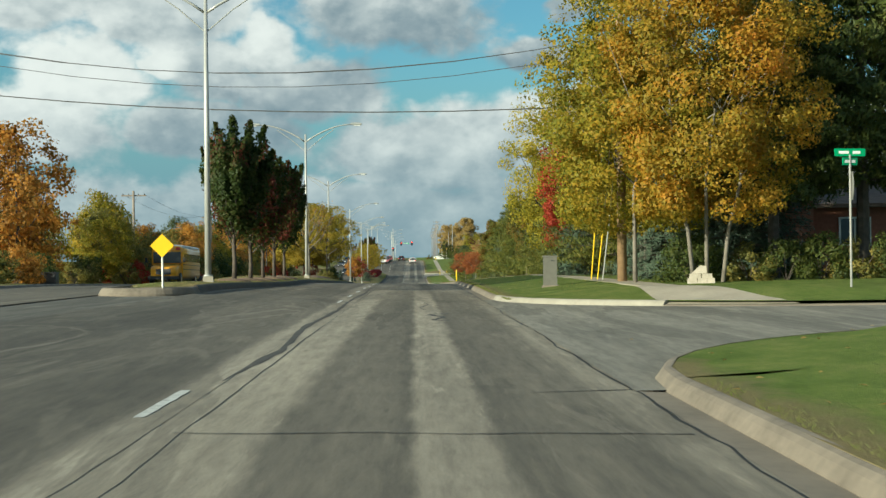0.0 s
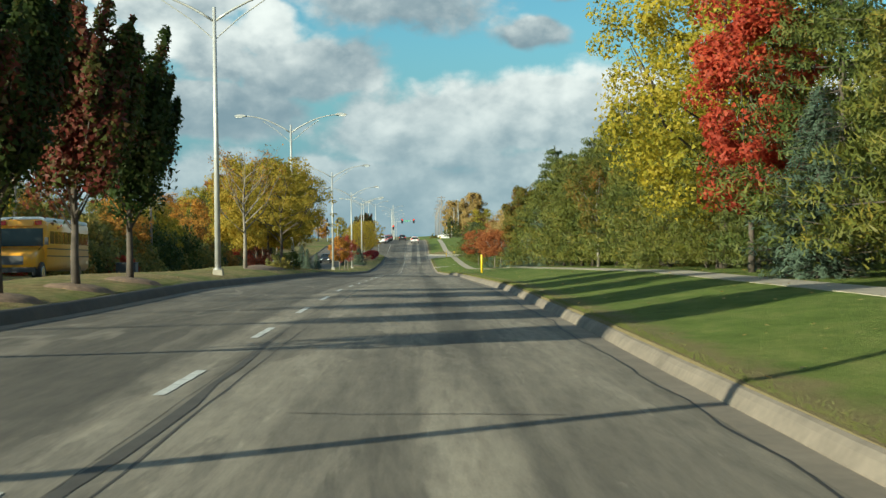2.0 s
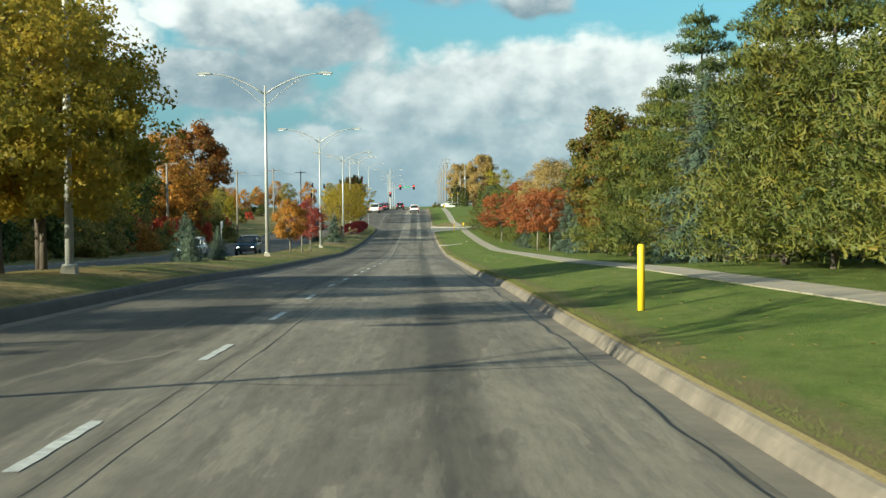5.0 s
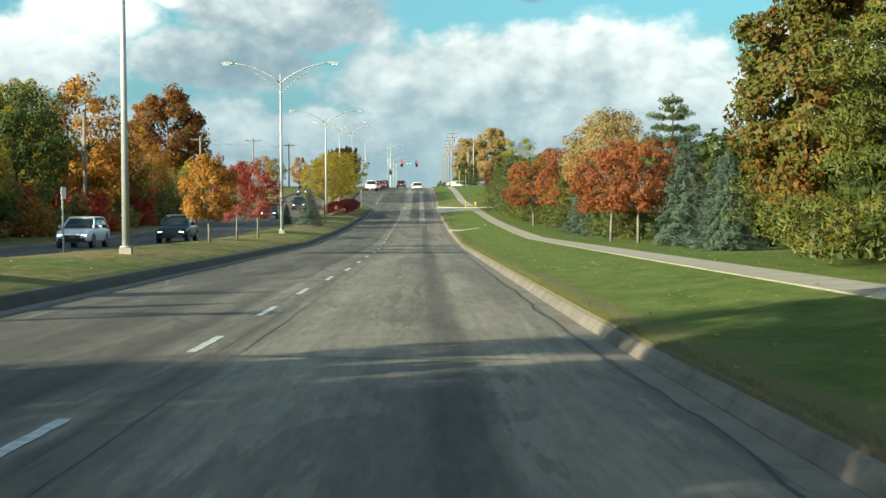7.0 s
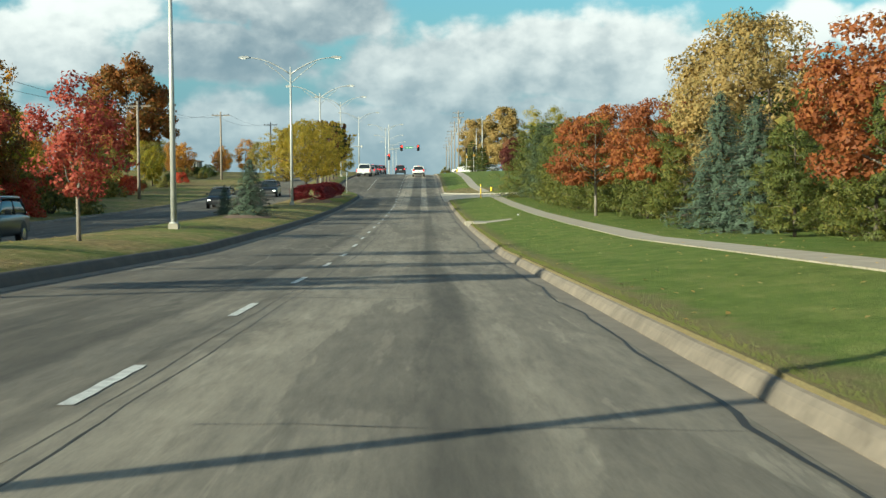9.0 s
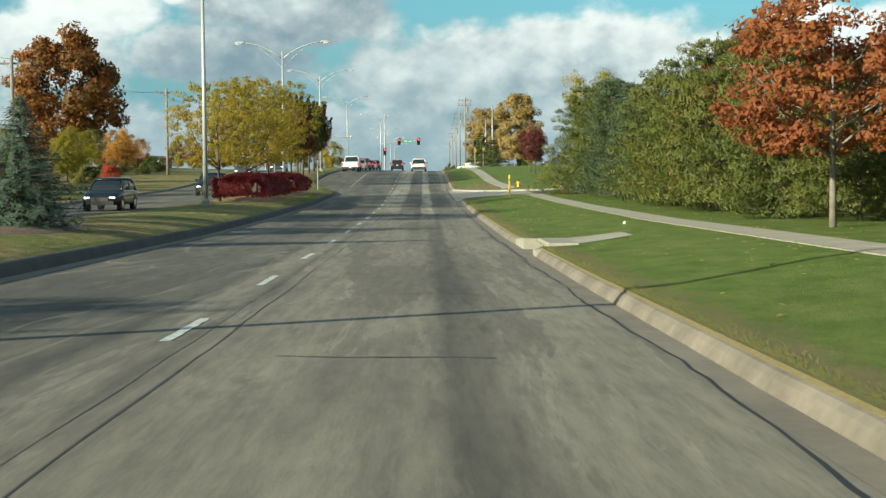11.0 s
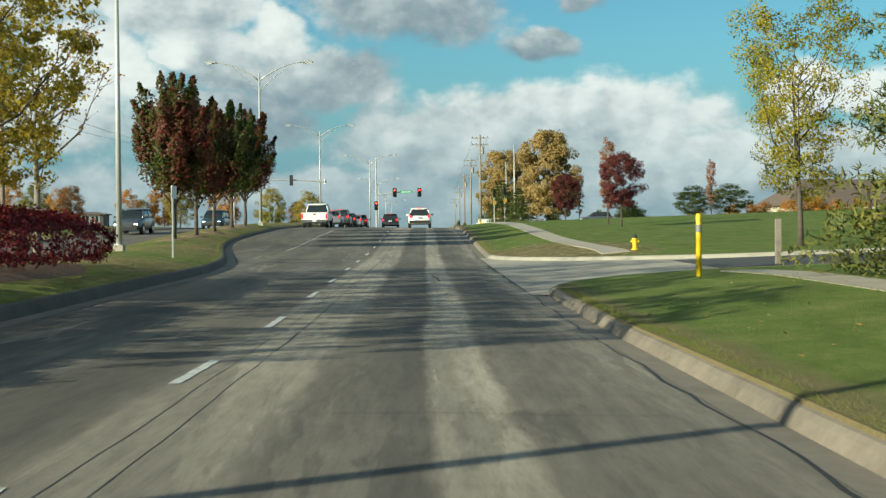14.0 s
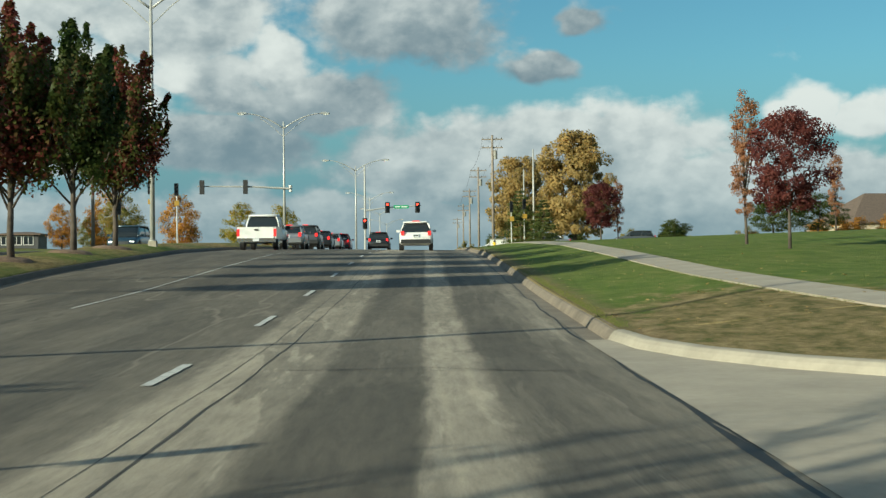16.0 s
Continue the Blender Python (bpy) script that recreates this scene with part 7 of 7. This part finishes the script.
def wheel(car, x, y, r=0.34, w=0.22):
    s = 1 if x > 0 else -1
    t = part("wheel", Geo().tube([(x - w / 2, y, r), (x - w * 0.4, y, r), (x + w * 0.4, y, r), (x + w / 2, y, r)], [r * 0.88, r, r, r * 0.88], 22), M["black"], car, "black tyre")
    part("rim", Geo().tube([(x + s * w * 0.46, y, r), (x + s * w * 0.53, y, r)], [r * 0.62, r * 0.55], 16), M["chrome"], t)


def greenhouse(car, paint, y0, y1, t0, t1, zb, zt, wb, wt):
    """Glass cabin with roof and corner pillars: base y0..y1, roof t0..t1."""
    H_ = zt - zb
    g = Geo()
    loft(g, [(y0, wb * 0.93, zb - 0.05, zb + 0.01, 0.42), (y0 + 0.35 * (t0 - y0), wb, zb - 0.05, zb + 0.40 * H_, 0.42), (y0 + 0.8 * (t0 - y0), wb, zb - 0.05, zb + 0.84 * H_, 0.42), (t0 + 0.08, wb, zb - 0.05, zb + 0.97 * H_, 0.42),
             ((t0 + t1) / 2, wb, zb - 0.05, zb + H_, 0.42), (t1 - 0.1, wb, zb - 0.05, zb + 0.97 * H_, 0.42), (t1 + 0.3 * (y1 - t1), wb, zb - 0.05, zb + 0.76 * H_, 0.42), (t1 + 0.65 * (y1 - t1), wb, zb - 0.05, zb + 0.40 * H_, 0.42), (y1, wb * 0.93, zb - 0.05, zb + 0.01, 0.42)])
    lean = 1 - wt / wb
    g.v = [(x * (1 - lean * max(0.0, (z - zb) / H_)), y, z) for x, y, z in g.v]
    part("window", g, M["car_glass"], car, "dark tinted windows", True)
    for s in (-1, 1):
        for ya, yb in ((y0 + 0.05, t0 + 0.04), (y1 - 0.05, t1 - 0.04), ((y0 + y1) / 2 - 0.2, (t0 + t1) / 2 - 0.1)):
            part("pillar", Geo().tube([(s * wb * 0.965, ya, zb), (s * (wb + wt) * 0.485, (ya + yb) / 2, (zb + zt) / 2 + 0.02), (s * wt * 0.93, yb, zt - 0.02)], [0.06, 0.05, 0.05], 6), paint, car, smooth_=True)
    loft(r := Geo(), [(t0 - 0.10, wt * 0.86, zt - 0.05, zt + 0.03, 0.5), (t0 + 0.12, wt + 0.03, zt - 0.06, zt + 0.06, 0.5), ((t0 + t1) / 2, wt + 0.03, zt - 0.06, zt + 0.085, 0.5), (t1 - 0.15, wt + 0.03, zt - 0.06, zt + 0.055, 0.5), (t1 + 0.05, wt * 0.9, zt - 0.05, zt + 0.01, 0.5)])
    part("roof", r, paint, car, smooth_=True)


def common_car(name, label, category, paint, kind="suv", lights_on=False, brake=True):
    car = thing(name, label, category)
    if kind == "suv":
        L_, W, zb, zt, belt = 4.6, 0.91, 0.26, 1.60, 1.02
        cab = (-2.14, 1.05, -1.88, 0.25)
    elif kind == "sedan":
        L_, W, zb, zt, belt = 4.7, 0.90, 0.22, 1.40, 0.92
        cab = (-1.75, 1.0, -1.05, 0.25)
    else:
        L_, W, zb, zt, belt = 5.0, 0.97, 0.24, 1.68, 0.98
        cab = (-2.42, 1.55, -2.25, 0.55)
    h = L_ / 2
    g = Geo()
    loft(g, [(-h, W * 0.86, 0.42, belt * 0.86, 0.38), (-h + 0.08, W * 0.97, zb + 0.08, belt * 0.97, 0.34), (-h * 0.6, W, zb, belt + 0.02, 0.30), (h * 0.35, W, zb, belt, 0.30), (h * 0.78, W * 0.98, zb + 0.02, belt * 0.90, 0.34),
             (h - 0.1, W * 0.90, zb + 0.08, belt * 0.76, 0.4), (h, W * 0.78, zb + 0.16, belt * 0.62, 0.45)])
    part("body", g, paint, car, smooth_=True)
    greenhouse(car, paint, *cab, belt - 0.03, zt - 0.06, W * 0.90, W * 0.74)
    part("bumper", Geo().box(0, -h - 0.03, 0.50, W * 1.82, 0.14, 0.22, 0.96), M["black"] if kind != "sedan" else paint, car)
    part("bumper", Geo().box(0, h - 0.05, 0.40, W * 1.5, 0.16, 0.2, 0.96), M["black"], car)
    plate = part("number_plate", Geo().box(0, -h - 0.045, belt * 0.80, 0.34, 0.02, 0.16), M["plate"], car)
    part("lettering", Geo().box(0, -h - 0.058, belt * 0.80, 0.26, 0.006, 0.05), M["dark_grey"], plate)
    part("grille", Geo().box(0, h - 0.0, belt * 0.56, W * 0.9, 0.06, 0.18), M["dark_grey"], car)
    for s in (-1, 1):
        part("tail_light", Geo().box(s * W * 0.80, -h + 0.0, belt * 0.92, 0.17, 0.12, 0.22), M["brake"] if brake else M["tail"], car, "red tail lamp")
        part("headlight", Geo().box(s * W * 0.66, h - 0.08, belt * 0.62, 0.24, 0.14, 0.10), M["head"] if lights_on else M["lamp_glass"], car, "headlamp")
        part("mirror", Geo().box(s * (W + 0.10), cab[1] - 0.45, belt + 0.06, 0.2, 0.1, 0.14), paint, car)
        for y in (-h * 0.62, h * 0.62):
            part("wheel_arch", Geo().tube([(s * (W - 0.2), y, 0.36), (s * (W + 0.004), y, 0.36)], 0.40, 20), M["black"], car)
            wheel(car, s * (W - 0.10), y)
    if brake:
        part("brake_light", Geo().box(0, cab[2] - 0.10, zt - 0.0, 0.4, 0.06, 0.035), M["brake"], car, "high red brake lamp")
    return car


def pickup(paint):
    t = thing("pickup_truck", "white pickup truck waiting in the turn lane", "pickup truck")
    W, h = 0.98, 2.8
    g = Geo()
    loft(g, [(-0.75, W * 0.97, 0.48, 1.12, 0.3), (0.9, W, 0.46, 1.10, 0.3), (2.3, W * 0.97, 0.48, 1.05, 0.34), (h - 0.08, W * 0.92, 0.5, 0.98, 0.4), (h, W * 0.85, 0.55, 0.9, 0.45)])
    part("body", g, paint, t, smooth_=True)
    g = Geo()
    for s in (-1, 1):
        g.box(s * (W - 0.05), -1.75, 0.86, 0.10, 2.1, 0.60)
    g.box(0, -1.75, 0.62, W * 1.9, 2.1, 0.1)
    g.box(0, -0.72, 0.86, W * 1.9, 0.08, 0.6)
    bed = part("bed", g, paint, t)
    gate = part("tailgate", Geo().box(0, -2.80, 0.87, W * 1.78, 0.08, 0.58, 0.98), paint, t)
    part("handle", Geo().box(0, -2.85, 1.02, 0.2, 0.03, 0.08), M["black"], gate)
    part("bumper", Geo().box(0, -2.92, 0.50, W * 1.95, 0.18, 0.2), M["chrome"], t, "chrome step bumper")
    part("number_plate", Geo().box(0, -3.02, 0.52, 0.32, 0.02, 0.14), M["plate"], t)
    part("underbody", Geo().box(0, -0.4, 0.42, 1.1, 4.6, 0.2), M["black"], t)
    greenhouse(t, paint, -0.72, 1.35, -0.55, 0.55, 1.06, 1.78, W * 0.90, W * 0.76)
    for s in (-1, 1):
        part("tail_light", Geo().box(s * (W - 0.06), -2.80, 0.88, 0.13, 0.1, 0.36), M["brake"], t, "red tail lamp")
        part("mirror", Geo().box(s * (W + 0.14), 0.85, 1.15, 0.24, 0.1, 0.2), M["black"], t)
        for y in (-1.75, 1.75):
            wheel(t, s * (W - 0.13), y, 0.38, 0.25)
    return t


def school_bus():
    b = thing("school_bus", "yellow school bus on the oncoming carriageway", "bus")
    W = 1.2
    g = Geo()
    loft(g, [(-5.0, W * 0.95, 0.6, 2.95, 0.22), (-4.9, W, 0.5, 3.05, 0.22), (3.2, W, 0.5, 3.05, 0.22), (3.4, W * 0.97, 0.6, 3.0, 0.24)])
    body = part("body", g, PAINT["bus"], b, smooth_=True)
    g = Geo()
    loft(g, [(3.3, W * 0.92, 0.55, 1.7, 0.3), (4.6, W * 0.86, 0.55, 1.5, 0.32), (5.0, W * 0.78, 0.6, 1.35, 0.4)])
    part("hood", g, PAINT["bus"], b, smooth_=True)
    part("roof", loft(Geo(), [(-4.95, W * 0.9, 2.85, 3.08, 0.5), (-4.8, W * 0.97, 2.8, 3.14, 0.5), (3.2, W * 0.97, 2.8, 3.14, 0.5), (3.35, W * 0.9, 2.85, 3.06, 0.5)]), M["white_panel"], b, "white roof", True)
    part("windshield", Geo().box(0, 3.42, 2.15, W * 1.75, 0.06, 0.85), M["car_glass"], b, "dark windscreen")
    part("sign_panel", Geo().box(0, 3.44, 2.82, W * 1.0, 0.08, 0.26), PAINT["bus"], b)
    for s in (-1, 1):
        for i in range(9):
            part("window", Geo().box(s * (W + 0.005), -4.4 + i * 0.85, 2.15, 0.03, 0.68, 0.6), M["car_glass"], b)
        for z in (1.25, 1.6):
            part("rail", Geo().box(s * (W + 0.01), -0.8, z, 0.03, 8.2, 0.05), M["black"], b)
        part("warning_light", Geo().box(s * 0.85, 3.46, 2.84, 0.3, 0.08, 0.2), M["tail"], b, "red warning lamp")
        part("headlight", Geo().box(s * 0.78, 4.93, 1.05, 0.26, 0.12, 0.2), M["head"], b, "headlamp")
        part("mirror", Geo().box(s * 1.42, 4.2, 1.95, 0.18, 0.1, 0.36), M["black"], b)
        part("mirror_arm", Geo().tube([(s * 0.95, 4.0, 1.5), (s * 1.42, 4.2, 1.9)], 0.02, 6), M["black"], b)
        for y in (-2.9, 3.9):
            wheel(b, s * (W - 0.16), y, 0.48, 0.28)
    part("grille", Geo().box(0, 5.0, 1.05, 1.1, 0.06, 0.42), M["dark_grey"], b)
    part("bumper", Geo().box(0, 5.05, 0.6, W * 1.9, 0.16, 0.24), M["black"], b)
    return b


def park(car, x, y, rz=0.0, opposite=False):
    zf = (lambda yy: road_z(yy) + 0.085) if opposite else (lambda yy: surf(x, yy) + 0.002)
    pitch = math.degrees(math.atan((zf(y + 1.4) - zf(y - 1.4)) / 2.8))
    car.matrix_basis = pose(x, y, zf(y), -pitch if opposite else pitch, 0, rz)
    return car


park(common_car("suv", "white sport utility car in the near lane, brake lamps lit", "car", PAINT["white"]), -0.48, 368.5)
park(pickup(PAINT["white"]), -8.35, 364.0, -1.5)
park(common_car("suv", "black sport utility car in the middle lane", "car", PAINT["black"]), -3.85, 408)
lead = common_car("sedan", "silver car queuing behind the signal", "car", PAINT["silver"], "sedan")
park(lead, -7.9, 373.5)
park(common_car("suv", "grey sport utility car queuing behind the signal", "car", PAINT["grey"]), -7.8, 384)
park(common_car("sedan", "dark car queuing behind the signal", "car", PAINT["black"], "sedan"), -7.7, 394)
park(copy_thing(lead, Matrix.Identity(4)), -7.6, 404)
park(common_car("suv", "red sport utility car at the head of the queue", "car", PAINT["red"]), -7.5, 415)
park(common_car("suv", "white sport utility car coming the other way, headlamps lit", "car", PAINT["white"], "suv", True, False), -17.3, 199, 180, True)
ob_black = park(common_car("suv", "black sport utility car coming the other way, headlamps lit", "car", PAINT["black"], "suv", True, False), -14.2, 209, 180, True)
park(school_bus(), -18.9, 108.0, 180, True)
van = park(common_car("minivan", "dark blue minivan coming the other way", "car", PAINT["blue"], "van", True, False), -18.6, 379, 180, True)
park(common_car("suv", "grey car coming the other way beside the median", "car", PAINT["grey"], "suv", True, False), -18.4, 344, 180, True)
c2 = copy_thing(ob_black, Matrix.Identity(4))
park(c2, -15.4, 270, 180, True)
park(copy_thing(ob_black, Matrix.Identity(4)), -15.0, 300, 180, True)


for ob_, x_, y_ in ((common_car("sedan", "silver car on the cross street beyond the lawn", "car", PAINT["silver"], "sedan", False, False), 13.6, 443),
                    (common_car("suv", "dark green sport utility car on the cross street", "car", PAINT["grey"], "suv", False, False), 23.5, 446),
                    (common_car("suv", "white sport utility car on the cross street", "car", PAINT["white"], "suv", False, False), 8.9, 470)):
    put(ob_, x_, y_, 1.0, 90)


# ---- the brick house on the corner and far buildings ----
def brick_material():
    m, nt, b = material("red-brown brick", 0.88)
    k = Nodes(nt)
    v = k.coord((1, 1, 1))
    info = k.add("ShaderNodeObjectInfo").outputs["Random"]
    n = k.noise(v, 8, 4)
    c = k.ramp(info, ((0.0, (0.20, 0.075, 0.05)), (0.5, (0.28, 0.11, 0.075)), (1.0, (0.34, 0.16, 0.11))))
    c = k.mix(0.4, c, k.ramp(n, ((0.3, (0.6, 0.6, 0.6)), (0.7, (1.3, 1.3, 1.3)))), "MULTIPLY")
    k.link(c, b.inputs["Base Color"])
    return m


M["brick"] = brick_material()
M["roofing"] = plain("brown shingles", (0.13, 0.095, 0.075), 0.9, vary=0.35, scale=4, bump=0.5)
M["cream"] = plain("cream siding", (0.55, 0.47, 0.35), 0.7, vary=0.1)


def house(name, label, x, y, w, d, wall_h, roof_h, wall, roof, rz=0.0, garage=True):
    h = thing(name, label, "house")
    part("wall", Geo().box(0, 0, wall_h / 2 - 0.3, w, d, wall_h + 0.6), wall, h)
    o = 0.4
    c = [(-w / 2 - o, -d / 2 - o, wall_h), (w / 2 + o, -d / 2 - o, wall_h), (w / 2 + o, d / 2 + o, wall_h), (-w / 2 - o, d / 2 + o, wall_h), (-w / 2 + d * 0.35, 0, wall_h + roof_h), (w / 2 - d * 0.35, 0, wall_h + roof_h)]
    part("roof", Geo().add(c + [(px, py, pz - 0.16) for px, py, pz in c[:4]], [(0, 1, 5, 4), (1, 2, 5), (2, 3, 4, 5), (3, 0, 4), (0, 6, 7, 1), (1, 7, 8, 2), (2, 8, 9, 3), (3, 9, 6, 0), (9, 8, 7, 6)]), roof, h)
    for i, u in enumerate((-0.32, -0.05, 0.25)):
        if garage and i == 2:
            g = part("garage_door", Geo().box(u * w, -d / 2 - 0.02, 1.05, 2.6, 0.08, 2.1), M["white_panel"], h, "white panelled garage door")
            for z in (0.5, 1.0, 1.5):
                part("groove", Geo().box(u * w, -d / 2 - 0.062, z, 2.5, 0.01, 0.03), M["grey_box"], g)
        else:
            f = part("window", Geo().box(u * w, -d / 2 - 0.02, 1.55, 1.3, 0.08, 1.2), M["white_panel"], h, "white-framed window")
            for s in (-1, 1):
                part("pane", Geo().box(u * w + s * 0.3, -d / 2 - 0.055, 1.55, 0.54, 0.03, 1.05), M["car_glass"], f)
    h.matrix_basis = pose(x, y, land(x, y), 0, 0, rz)
    return h


hs = house("house", "low brick house with a white garage door behind hedges", 23.0, 60, 13, 9, 2.7, 1.5, M["brick"], M["roofing"], -8)
brick_wall = thing("brick_pier", "square brick pier in front of the house", "wall")
part("pier", Geo().box(0, 0, 1.5, 1.5, 0.8, 3.1), M["brick"], brick_wall)
put(brick_wall, 15.2, 54.5)
house("building", "long low building with a brown roof on the rise", 76, 497, 32, 16, 3.0, 4.6, M["cream"], M["roofing"], 8, False)
house("building", "flat grey shop far across the avenue", -52, 470, 5, 4, 2.4, 0.3, M["dark_grey"], M["roofing"], 0, False)

# ---- fallen leaves on the grass ----
rs = np.random.default_rng(77)
pts = []
while len(pts) < 2600:
    y = rs.uniform(6, 345)
    x = rs.uniform(2.6, 9.0) if rs.uniform() < 0.6 else rs.uniform(-11.4, -6.2)
    if (18 < y < 41 and x > 0) or (d0 - 7 < y < d1 + 9 and x > 0) or (x < 0 and y < 44) or (x < 0 and (x > left_curb(y) - 0.3 or x < median_in(y) + 0.3)):
        continue
    pts.append((x, y, land(x, y) + 0.025))
pos = np.array(pts)
me = card_mesh("fallen_leaves", leaf_material("fallen leaves", ((0.0, (0.30, 0.18, 0.06)), (0.6, (0.5, 0.32, 0.10)), (1.0, (0.62, 0.5, 0.3)))), pos, np.tile(np.array([[0, 0, 3.0]]), (len(pos), 1)), 0.07 * rs.uniform(0.6, 1.3, len(pos)), 0.7, rs, 0.1)
tagged(new("fallen_leaves", me), "scattered dry leaves lying on the grass", "leaves", kind="stuff")

# ---- grass blades that hang over the kerbs and edge the walk ----
L["blade"] = leaf_material("grass blades", ((0.0, (0.06, 0.085, 0.018)), (0.45, (0.13, 0.15, 0.035)), (0.8, (0.17, 0.165, 0.05)), (1.0, (0.26, 0.20, 0.08))), through=0.3)
rs = np.random.default_rng(91)
rows_ = []
while len(rows_) < 30000:
    y = rs.uniform(-2, 330) if rs.uniform() < 0.75 else rs.uniform(270, 325)
    k_ = rs.uniform()
    if k_ < 0.55:
        x = RK + 0.17 + abs(rs.normal(0, 0.10))
    elif k_ < 0.7:
        x = left_curb(y) - 0.18 - abs(rs.normal(0, 0.10))
    elif k_ < 0.85:
        x = walk_x(y) + 0.10 - abs(rs.normal(0, 0.05))
    else:
        x = walk_x(y) + 1.12 + abs(rs.normal(0, 0.05))
    if x > 0 and (s0 - sa - 0.3 < y < s1 + sb + 0.3 or d0 - da - 0.3 < y < d1 + db + 0.3) or x < 0 and y < 38:
        continue
    rows_.append((x, y, land(x, y) + 0.02))
for _ in range(26000):                    # a thick ragged edge behind the right kerb
    y = rs.uniform(37.0, 280.0)
    if 229.0 < y < 235.2:
        continue
    x = RK + 0.15 + abs(rs.normal(0, 0.05 + 0.06 * abs(noise.noise((y * 0.8, 0.4, 0.0)))))
    rows_.append((x, y, max(land(x, y), surf(2.2, y) + 0.125) + 0.006))
pos_ = np.array(rows_)
lean_ = np.stack([rs.normal(0, 0.35, len(pos_)), rs.normal(0, 0.35, len(pos_)), np.full(len(pos_), 1.0)], 1)
up_ = np.tile(np.array([[0.0, -0.8, 0.5]]), (len(pos_), 1))
fringe = new("grass_fringe", spray_mesh("grass_fringe", L["blade"], pos_, up_, rs.uniform(0.02, 0.055, len(pos_)), 0.16, rs, 0.25, lean_, 0.7))
tagged(fringe, "dry uneven grass blades along the kerbs and walk", "grass", kind="stuff")
